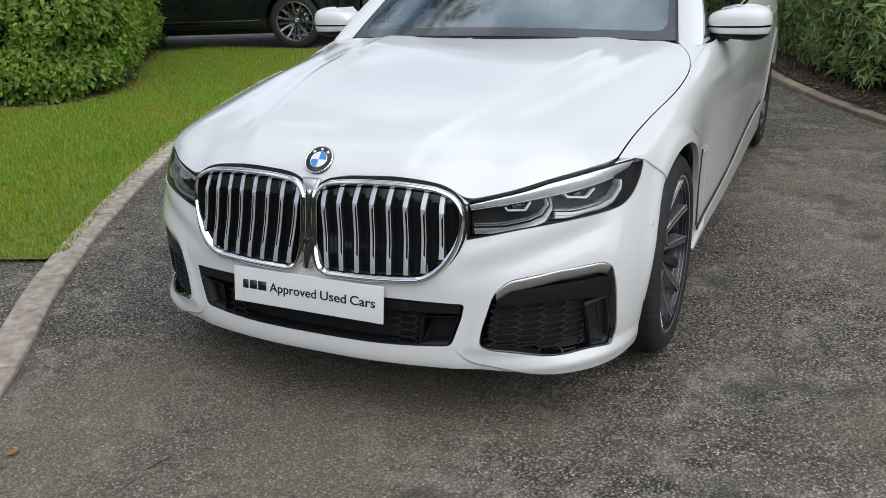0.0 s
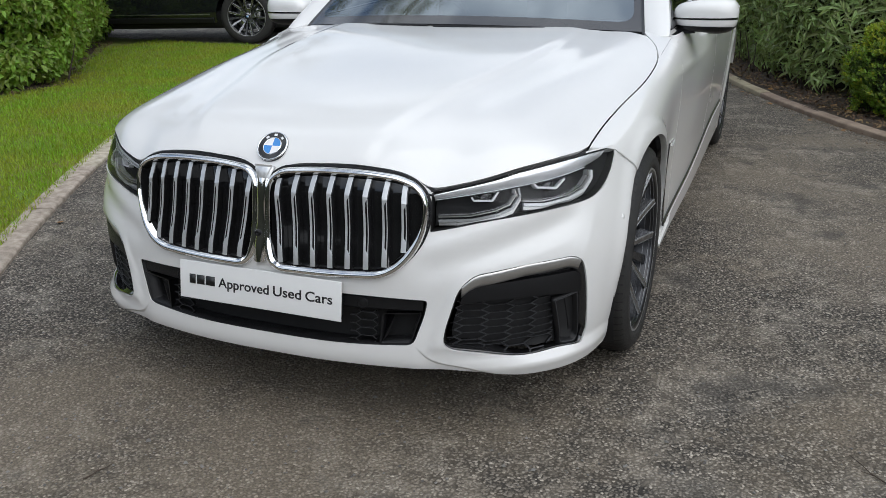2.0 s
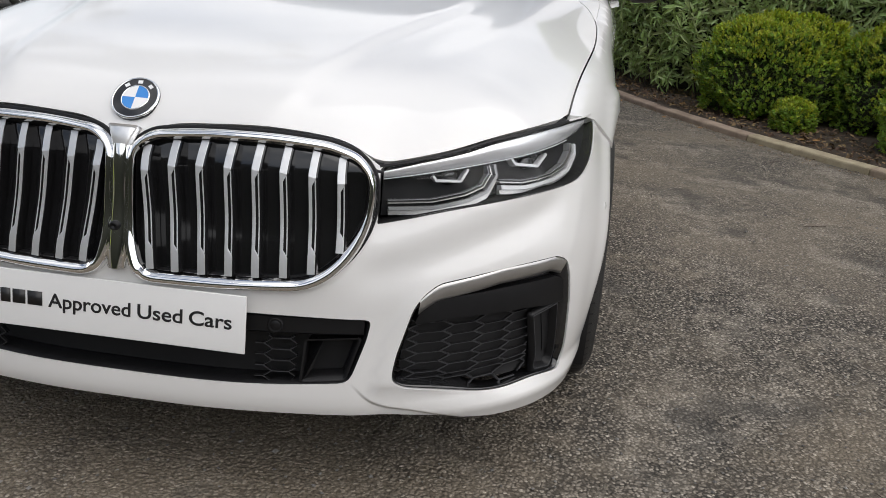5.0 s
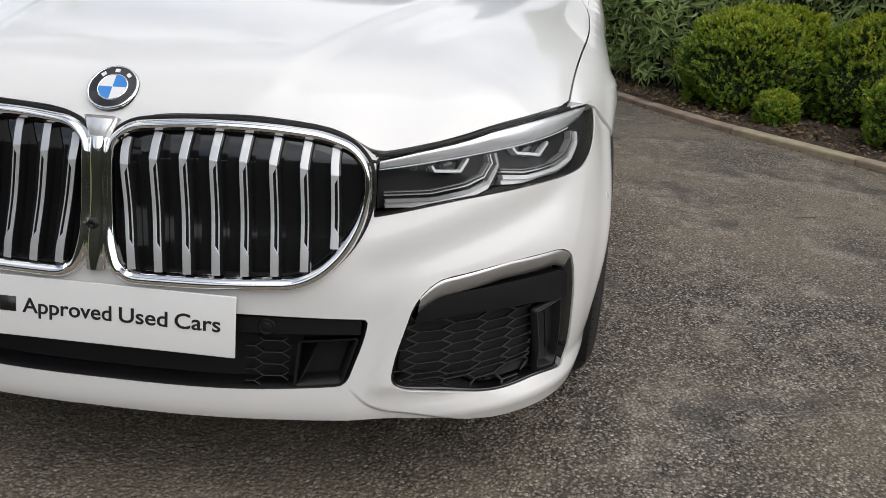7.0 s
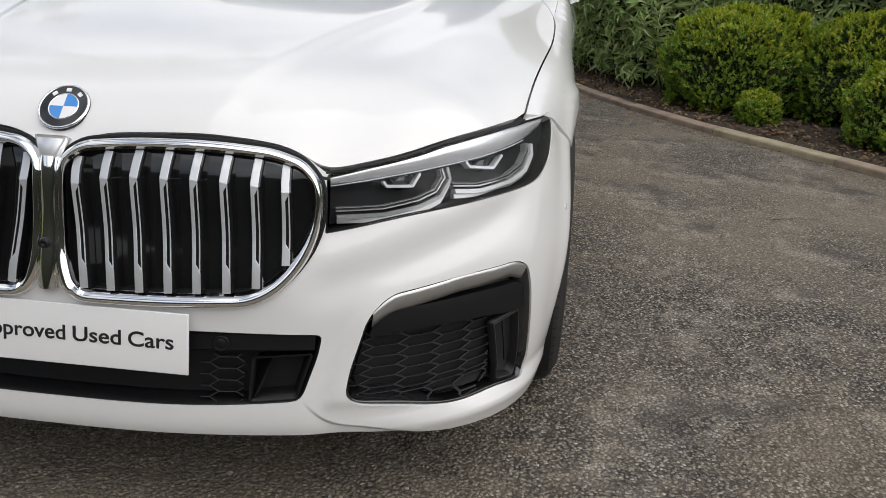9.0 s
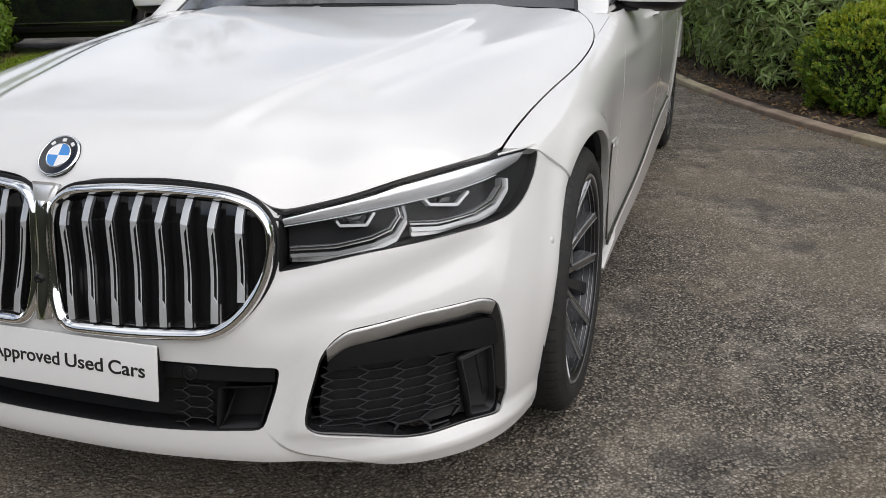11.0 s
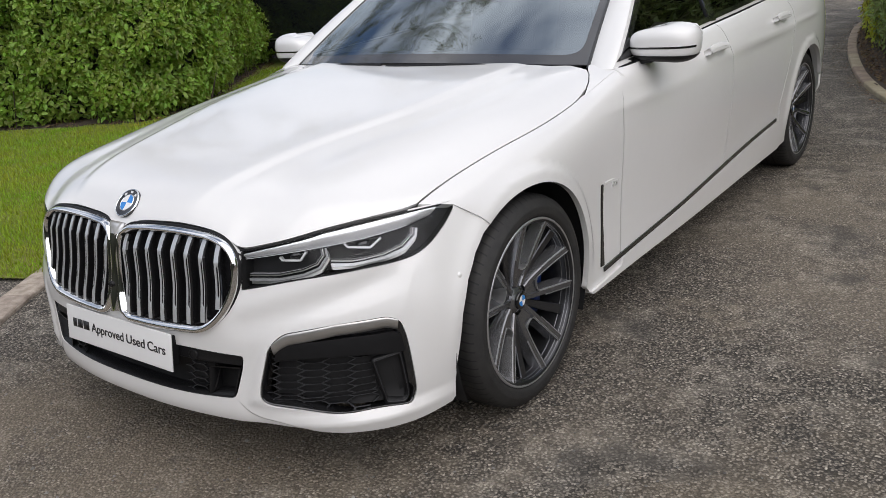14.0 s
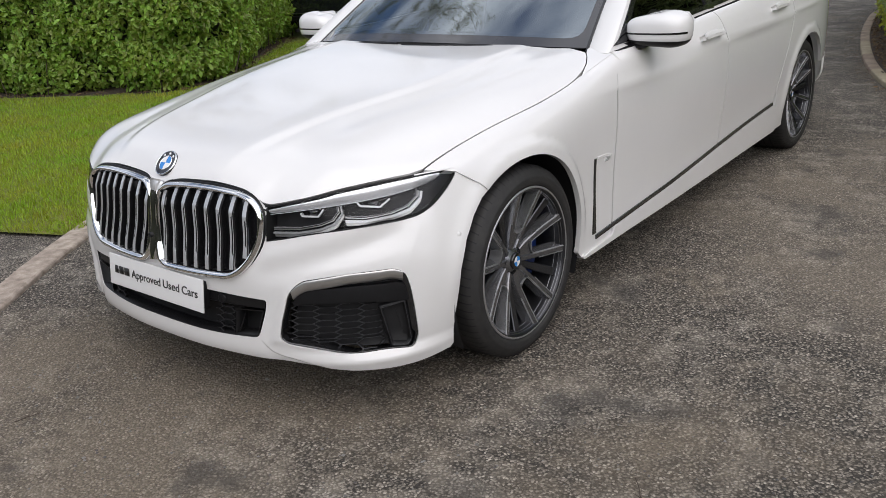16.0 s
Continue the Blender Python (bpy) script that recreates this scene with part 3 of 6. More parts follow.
def cabin(uv):
    """The glass and pillars above the belt, x > 0."""
    y, z = uv[:, 0], uv[:, 1]
    h = z - belt_z(y)
    return np.stack([belt_x(y) - .006 - .40 * h - .22 * h * h, y, z], -1)


screen_y = spl([0, .35, .65, .755], [.575, .605, .70, .75])
screen_z = spl([0, .35, .65, .755], [.998, .992, .974, .966])


def screen(uv):
    """The windscreen: across (minus one to one) and up (0 to 1)."""
    s, t = uv[:, 0], uv[:, 1]
    a = np.abs(s)
    x0 = a * .752
    x = (x0 + (a * .585 - x0) * t) * np.sign(s)
    y = screen_y(x0) + (1.54 - screen_y(x0) - .10 * (1 - a ** 2)) * (t * .96 + .04 * t * t)
    z = screen_z(x0) + (1.415 + .04 * (1 - a ** 2) - screen_z(x0)) * (t + .10 * t * (1 - t))
    return np.stack([x, y, z], -1)


def roof_fn(uv):
    x, y = uv[:, 0], uv[:, 1]
    a = np.abs(x) / .60
    top = spl([1.4, 1.8, 2.4, 2.9, 3.25], [1.445, 1.467, 1.462, 1.415, 1.33])(y)
    return np.stack([x, y, top - .045 * a ** 2.6], -1)


def back_screen(uv):
    s, t = uv[:, 0], uv[:, 1]
    a = np.abs(s)
    x = s * (.56 + .12 * t)
    return np.stack([x, 3.14 + .57 * t - .05 * a * a, 1.375 - .305 * t - .05 * a ** 2 * (1 - t) + .03 * t * (1 - t)], -1)


def boot_fn(uv):
    x, y = uv[:, 0], uv[:, 1]
    return np.stack([x, y, 1.075 - .04 * (np.abs(x) / .7) ** 3 - .30 * np.clip(y - 4.20, 0, 1) ** 1.2], -1)


def tail(uv):
    x, z = uv[:, 0], uv[:, 1]
    a = np.abs(x) / .80
    return np.stack([x, 4.385 - .17 * a ** 3.2 - .10 * np.clip(z - .72, 0, 1) ** 1.0 - .10 * np.clip(.42 - z, 0, 1), z], -1)


def sided(fn, s):
    return fn if s > 0 else mirror_fn(fn)


def flip_u(poly, s):
    return np.asarray(poly) * np.array([s, 1.0])


def circle_arc(cy, cz, r, a0, a1, n=40):
    return [(cy + r * math.cos(radians(a0 + (a1 - a0) * i / n)), cz + r * math.sin(radians(a0 + (a1 - a0) * i / n))) for i in range(n + 1)]


car = thing("saloon_car", "white pearl luxury saloon parked on the tarmac drive", "car")

# openings in the nose
KIDNEY = rounded([(.012, .712), (.05, .741), (.15, .750), (.29, .750), (.40, .741), (.455, .723), (.483, .690), (.482, .640), (.467, .588), (.438, .538), (.397, .498), (.352, .478), (.235, .473), (.06, .472), (.028, .490), (.014, .54)],
                 [.03, .05, .06, .06, .06, .04, .03, .04, .06, .06, .05, .05, .1, .03, .02, .04], .008)
LAMP = rounded([(.492, .703), (.545, .711), (.657, .729), (.735, .743), (.88, .757), (1.00, .761), (1.158, .755), (1.155, .737), (1.110, .706), (1.040, .667), (.988, .649), (.911, .641), (.765, .637), (.640, .626), (.482, .600)],
               [.008, .1, .1, .1, .1, .1, .016, .02, .05, .05, .05, .05, .1, .1, .004], .01)
LOWER = rounded([(-.480, .420), (-.285, .426), (.285, .426), (.480, .420), (.474, .38), (.446, .292), (.267, .283), (-.267, .283), (-.446, .292), (-.474, .38)],
                [.012, .1, .1, .012, .05, .02, .1, .1, .02, .05], .012)
INTAKE = rounded([(.556, .442), (.575, .467), (.606, .489), (.745, .508), (.884, .509), (.917, .494), (.930, .455), (.964, .272), (.953, .241), (.865, .250), (.752, .247), (.552, .282), (.526, .300), (.530, .345)],
                 [.03, .02, .05, .2, .05, .025, .06, .02, .02, .03, .05, .02, .02, .05], .01)
BODY_PTS = [(0, .735), (.05, .748), (.15, .7555), (.29, .7555), (.40, .7465), (.458, .728), (.488, .7065), (.545, .7135), (.657, .7315), (.735, .7455), (.88, .7595), (1.0, .7635), (1.152, .758),
            (1.22, .712), (1.288, .668), (1.235, .648), (1.18, .606), (1.135, .545), (1.105, .455), (1.095, .33), (1.094, .20), (1.08, .188), (.95, .183), (.867, .184), (.75, .190), (.65, .205), (.55, .217), (.43, .222), (.345, .223), (0, .224)]
right = polyline(BODY_PTS, .012, closed=False)
left_ = right[::-1][1:-1] * np.array([-1, 1.0])
NOSE_OUT = np.concatenate([right, left_])
KID2 = inset(KIDNEY, .006)
INT2 = inset(INTAKE, -.001)
fold_u = np.concatenate([np.arange(.445, .50, .004), np.arange(.50, .80, .009)])
FOLD = np.concatenate([np.stack([k * fold_u, blade_z(fold_u) - o], -1) for k in (1, -1) for o in (-.004, -.001, .0015, .0035, .0055, .0075, .010)])
bumper = part("front_bumper", panel("front_bumper", NOSE_OUT, nose, PAINT,
              holes=[KID2, KID2[::-1] * np.array([-1, 1.0]), LAMP, LAMP[::-1] * np.array([-1, 1.0]), LOWER, INT2, INT2[::-1] * np.array([-1, 1.0])],
              res=.018, thick=.03, extra=FOLD), car)

# bonnet
rear_e = [(.70, .702), (.55, .655), (.35, .605), (.15, .580), (0, .572)]
fx_ = np.linspace(0, .797, 60)
front_e = [(x, float(hood_y(x)) + .003) for x in fx_]
side_e = [(float(spl_edge(y)), y) for y in np.linspace(-.39, .52, 60)]
CORNER = [(.838, .545), (.822, .600), (.796, .655), (.772, .690)]
half_hood = front_e[:-1] + side_e + CORNER + rear_e
half_hood = polyline(half_hood, .014, closed=False)
HOOD_OUT = np.concatenate([half_hood, half_hood[::-1][1:-1] * np.array([-1, 1.0])])
fold_y = np.arange(-.70, .60, .012)
CREASE = np.concatenate([np.stack([k * (crease(fold_y) + o), fold_y], -1) for k in (1, -1) for o in (-.026, -.018, -.009, 0.0, .009, .018, .026)])
bonnet = part("bonnet", panel("bonnet", HOOD_OUT, hood_fn, PAINT, res=.022, thick=.02, extra=CREASE), car)
# dark strip standing for the shaded gap under the bonnet's front edge
gap_v = []
for s in (1, -1):
    ln = np.array([(s * x, float(hood_y(x)) - .004) for x in np.linspace(0, .478, 50)])
    gap_v.append(ribbon(ln, .012, hood_fn, -.006, .012))
bars("bonnet_gap_strip", gap_v, bonnet, DARK)

# wings, doors, rear quarters, sills
for s in (1, -1):
    fn = sided(flank, s)
    tops = np.linspace(-.388, .74, 60)
    kz = sm((.56 - tops) / .12)
    zh = hood_fn(np.stack([spl_edge(np.minimum(tops, .5)) + .0038, np.minimum(tops, .62)], -1))[:, 2]
    top = [(y, float(z0 + (z1 - z0) * q)) for y, z0, z1, q in zip(tops, flank_z[0](tops), zh, kz)]
    wing_out = polyline(top + [(.700, .90), (.668, .82), (.668, .69), (.662, .46), (.655, .30), (.645, .238), (.40, .222), (.374, .25)]
                        + circle_arc(0.0, .335, .388, -10, 122, 50) + [(-.235, .695), (-.302, .745), (-.345, .757)], .012)
    wing = part("wing", panel("wing", wing_out, fn, PAINT, res=.016, thick=.02), car)
    # the wing's rear top, between bonnet corner and windscreen pillar
    xo = flank_x[0](np.array([.52, .60, .68, .77])) - .001
    rest = polyline([(.849, .520), (.8415, .547), (.8255, .602), (.7995, .657), (.7755, .694), (.758, .735), (.765, .770), (float(xo[3]), .770), (float(xo[2]), .68), (float(xo[1]), .60), (float(xo[0]), .52)], .015)

    def cap(uv, k=s):
        x, y = uv[:, 0], uv[:, 1]
        a = hood_fn(np.stack([x, y], -1))[:, 2]
        e, ez = flank_x[0](y), flank_z[0](y)
        w = sm((x - .80) / (e - .80)) ** 3
        return np.stack([x * k, y, a + (ez - hood_fn(np.stack([e, y], -1))[:, 2]) * w], -1)
    part("wing_corner", panel("wing_corner", rest, cap, PAINT, res=.02, thick=.012, lip=.0005), wing)
    # vent blade behind the wheel
    v, f = ribbon(polyline([(.505, .590), (.510, .40), (.505, .285)], .02, False), np.interp(np.arange(17), [0, 8, 16], [.016, .014, .030])[:len(polyline([(.505, .590), (.510, .40), (.505, .285)], .02, False))], fn, .004, .012)
    blade = part("vent_blade", mesh("vent_blade", v, f, GLOSS, smooth=False), wing, label="gloss black vent strip")
    v, f = ribbon(polyline([(.522, .588), (.60, .584), (.635, .574)], .02, False), .012, fn, .003, .008)
    part("vent_trim", mesh("vent_trim", v, f, PAINT, smooth=False), wing)
    for k in range(3):
        v, f = ribbon(np.array([(.588 + k * .016, .560), (.600 + k * .016, .578)]), .007, fn, .004, .005)
        part("wing_badge", mesh("wing_badge", v, f, SATIN, smooth=False), wing, label="small satin metal badge")
    d1 = polyline([(.742, .954), (.95, .962), (1.2, .970), (1.5, .985), (1.785, .998), (1.80, .80), (1.798, .60), (1.785, .45), (1.775, .345), (1.2, .305), (.664, .272), (.671, .46), (.677, .69), (.677, .82), (.698, .90)], .02)
    door_f = part("front_door", panel("front_door", d1, fn, PAINT, res=.035, thick=.02), car)
    d2 = polyline([(1.793, .998), (2.0, 1.006), (2.4, 1.022), (2.86, 1.036), (2.875, .95), (2.86, .88), (2.80, .74), (2.71, .60), (2.64, .48), (2.60, .395), (2.2, .372), (1.783, .346), (1.793, .45), (1.806, .60), (1.808, .80)], .02)
    door_r = part("rear_door", panel("rear_door", d2, fn, PAINT, res=.035, thick=.02), car)
    q = polyline([(2.868, 1.034), (3.2, 1.040), (3.6, 1.048), (3.9, 1.05), (4.18, 1.04), (4.22, .95), (4.235, .80), (4.235, .55), (4.10, .50), (3.75, .49)]
                 + circle_arc(3.21, .335, .388, 24, 196, 60) + [(2.79, .225), (2.70, .225), (2.655, .385), (2.652, .48), (2.72, .60), (2.81, .74), (2.868, .88), (2.884, .95)], .02)
    part("rear_quarter", panel("rear_quarter", q, fn, PAINT, res=.022, thick=.02), car)
    sill = polyline([(.402, .222), (.648, .236), (.664, .266), (1.2, .298), (1.78, .338), (2.2, .365), (2.60, .388), (2.65, .378), (2.692, .235), (2.66, .225), (1.5, .218), (.50, .210), (.41, .212)], .02)
    part("sill", panel("sill", sill, lambda uv, g=fn, k=s: g(uv) + np.array([k * .010, 0, 0]), PAINT, res=.03, thick=.05), car)
    v, f = ribbon(polyline([(.515, .268), (.664, .276), (1.2, .308), (1.78, .350), (2.2, .377), (2.59, .400)], .06, False), .018, fn, .007, .012)
    part("sill_strip", mesh("sill_strip", v, f, GLOSS, smooth=False), car, label="gloss black strip along the sill")
    # door handles
    for y0, door in ((1.60, door_f), (2.60, door_r)):
        z0 = .905 + (y0 - 1.6) * .03
        cup = [(y0 + .085 * math.cos(a), z0 - .008 + .030 * math.sin(a)) for a in np.linspace(0, 2 * math.pi, 24, endpoint=False)]
        grip = polyline([(y0 - .115, z0), (y0 - .06, z0 + .004), (y0 + .05, z0 + .004), (y0 + .115, z0)], .02, False)
        v, f = ribbon(grip, np.interp(np.linspace(0, 1, len(grip)), [0, .2, .8, 1], [.022, .030, .030, .022]), fn, .030, .012)
        hd = part("door_handle", mesh("door_handle", v, f, PAINT), door)
        v, f = ribbon(grip, .006, fn, .032, .003)
        part("handle_trim", mesh("handle_trim", v, f, PAINT, smooth=False), hd)
        for e in (-.10, .10):
            v, f = ribbon(np.array([(y0 + e - .012, z0), (y0 + e + .012, z0)]), .020, fn, .026, .028)
            part("handle_post", mesh("handle_post", v, f, PAINT), hd)
    # pillars and roof rail with the window opening
    gf = sided(cabin, s)
    wedge = screen(np.array([(1.0, t) for t in np.linspace(0, 1, 14)]))
    frame_out = polyline([(.735, .955)] + [(p[1] + .004, p[2] - .002) for p in wedge] + [(1.9, 1.428), (2.5, 1.415), (2.95, 1.37), (3.25, 1.28), (3.55, 1.15), (3.78, 1.062),
                          (3.3, 1.045), (2.86, 1.040), (2.4, 1.026), (1.79, 1.003), (1.2, .975), (.95, .966)], .02)
    dlo = polyline([(.775, .974)] + [(p[1] + .024, p[2] - .008) for p in wedge[1:12]] + [(1.52, 1.378), (1.9, 1.392), (2.45, 1.380), (2.78, 1.335), (2.93, 1.25), (2.92, 1.17), (2.80, 1.052), (2.4, 1.038), (1.79, 1.014), (1.2, .988), (.95, .980)], .02)
    frame_p = part("window_frame", panel("window_frame", frame_out, gf, PAINT, holes=[dlo], res=.035, thick=.03), car)
    inner = polyline([(.880, 1.002)] + [(p[1] + .062, p[2] - .014) for p in wedge[2:12]] + [(1.54, 1.362), (1.9, 1.374), (2.44, 1.362), (2.76, 1.320), (2.905, 1.25), (2.90, 1.185), (2.79, 1.072), (2.4, 1.060), (1.79, 1.036), (1.2, 1.010), (.95, 1.002)], .02)
    part("window_trim", panel("window_trim", inset(dlo, .001), lambda uv, g=gf, k=s: g(uv) + np.array([k * .003, 0, 0]), GLOSS, holes=[inner], res=.03, thick=.02, lip=.001), frame_p, label="gloss black window surround")
    v, f = ribbon(polyline([(1.80, 1.01), (1.81, 1.20), (1.83, 1.392)], .03, False), .085, gf, .002, .02)
    part("centre_pillar", mesh("centre_pillar", v, f, GLOSS, smooth=False), frame_p)
    part("mirror_patch", panel("mirror_patch", polyline([(.790, .976), (.962, 1.072), (.972, .986), (.90, .979)], .02), lambda uv, g=gf, k=s: g(uv) + np.array([k * .005, 0, 0]), GLOSS, res=.03, thick=.012), frame_p, label="gloss black corner behind the mirror")

    def pillar(uv, k=s):
        q, t = uv[:, 0], uv[:, 1]
        a = screen(np.stack([1.006 + 0 * t, t], -1))
        b = cabin(np.stack([a[:, 1] + .004, a[:, 2] - .002], -1))
        p = a + (b - a) * q[:, None]
        p[:, 0] += .010 * 4 * q * (1 - q)
        p[:, 1] -= .016 * 4 * q * (1 - q)
        return p * np.array([k, 1, 1])
    part("front_pillar", panel("front_pillar", polyline([(0, -.02), (1, -.02), (1, 1), (0, 1)], .04), pillar, PAINT, res=.06, thick=.01, lip=.001), frame_p)
    g1 = inset(dlo, .004)
    pane = part("side_window", panel("side_window", g1, lambda uv, g=gf, k=s: g(uv) - np.array([k * .008, 0, 0]), TINT, res=.06, thick=.004), car)
    pane.visible_shadow = False

# glass, roof, boot, tail
ws = polyline([(-1, .004), (0, .004), (1, .004), (1, 1), (0, 1), (-1, 1)], .03)
clear = rounded([(-.955, .062), (.955, .062), (.955, .95), (-.955, .95)], .085, .03)
wscreen = part("windscreen", panel("windscreen", inset(clear, .0005), screen, GLASS, res=.06, thick=.006, lip=.001), car, label="blue-grey windscreen reflecting sky and branches")
wscreen.visible_shadow = False
part("screen_band", panel("screen_band", ws, screen, FRIT, holes=[clear], res=.04, thick=.006, lip=.001), wscreen, label="black printed edge of the glass")
for s in (1, -1):
    v, f = ribbon(np.array([(s * .998, t) for t in np.linspace(-.02, 1.0, 30)]), .012, screen, .003, .012)
    part("screen_trim", mesh("screen_trim", v, f, GLOSS, smooth=False), car, label="black windscreen edge trim")
cowl = [( x, float(screen_y(abs(x))) - .004) for x in np.linspace(-.76, .76, 60)]
v, f = ribbon(np.array([(x, y - .03) for x, y in cowl]), .10, hood_fn, -.022, .012)
part("cowl", mesh("cowl", v, f, BLACK, smooth=False), car)
for s in (-.34, .30):
    arm = np.array([(s + t * .46 - .1, -.016 + .004 * math.sin(t * 3)) for t in np.linspace(-.6, .7, 20)])
    v, f = ribbon(arm, .010, screen, .008, .010)
    wp = part("wiper", mesh("wiper", v, f, BLACK, smooth=False), car)
rf = polyline([(-.592, 1.50), (-.3, 1.465), (0, 1.452), (.3, 1.465), (.592, 1.50), (.602, 1.9), (.60, 2.5), (.585, 2.95), (.56, 3.16), (0, 3.16), (-.56, 3.16), (-.585, 2.95), (-.60, 2.5), (-.602, 1.9)], .04)
part("roof", panel("roof", rf, roof_fn, PAINT, res=.06), car)
bw = part("rear_window", panel("rear_window", polyline([(-1, 0), (1, 0), (1, 1), (-1, 1)], .05), back_screen, TINT, res=.08, thick=.006), car)
part("boot_lid", panel("boot_lid", polyline([(-.66, 3.72), (0, 3.70), (.66, 3.72), (.69, 4.0), (.62, 4.28), (.3, 4.36), (0, 4.375), (-.3, 4.36), (-.62, 4.28), (-.69, 4.0)], .03), boot_fn, PAINT, res=.05), car)
part("boot_face", panel("boot_face", rounded([(-.55, 1.0), (.55, 1.0), (.52, .66), (-.52, .66)], .03), tail, PAINT, res=.05), car)
part("rear_bumper", panel("rear_bumper", rounded([(-.80, .645), (.80, .645), (.80, .30), (.72, .2), (-.72, .2), (-.80, .30)], .04, .03), tail, PAINT, res=.05), car)
for s in (1, -1):
    tl = part("tail_lamp", panel("tail_lamp", rounded([(s * .56, .93), (s * .80, .93), (s * .80, .80), (s * .56, .82)], .02), tail, LENS_RED, res=.05), car)
    part("rear_corner", panel("rear_corner", polyline([(s * .56, 1.0), (s * .78, 1.0), (s * .80, .935), (s * .56, .935)], .03), tail, PAINT, res=.05), car)
    part("rear_corner", panel("rear_corner", polyline([(s * .53, .795), (s * .80, .795), (s * .80, .65), (s * .53, .65)], .03), tail, PAINT, res=.05), car)
    v, f = lathe([(0, .0), (0, .045), (.06, .05), (.10, .05), (.10, .04), (0, .0)], 24, "x")
    v = [(s * .5 + c, 4.36 - .1 + a, .27 + b * .6) for a, b, c in v]
    part("exhaust_tip", mesh("exhaust_tip", v, f, CHROME), car)

# floor pan and front tray, unseen, added to block light beneath; wheel housings
bm = box_bm((1.30, 4.2, .10), (0, 1.9, .24), .03)
part("floor_pan", bm, car, BLACK)
part("light_block_tray", box_bm((.96, .54, .02), (0, -.44, .236), .008), car, BLACK)
part("engine_cover", box_bm((1.25, 1.1, .35), (0, -.05, .50), .05), car, DARK)
for cy in (0.0, 3.21):
    for s in (1, -1):
        vv, ff = [], []
        n = 36
        for i in range(n + 1):
            a = radians(-25 + 230 * i / n)
            for x in (.60, .80, .895):
                r = .40
                vv.append((s * x, cy + r * math.cos(a), .335 + r * math.sin(a)))
        for i in range(n):
            for k in range(2):
                ff.append((i * 3 + k, i * 3 + k + 1, i * 3 + k + 4, i * 3 + k + 3))
        k = len(vv)
        vv.append((s * .60, cy, .335))
        ff += [(k, i * 3, i * 3 + 3) for i in range(n)]
        part("wheel_housing", mesh("wheel_housing", vv, ff, DARK), car)
part("chin", mesh("chin", *ribbon(np.array([(u, .226) for u in np.linspace(-.44, .44, 60)]), .012, nose, -.016, .15), BLACK, smooth=False), car)


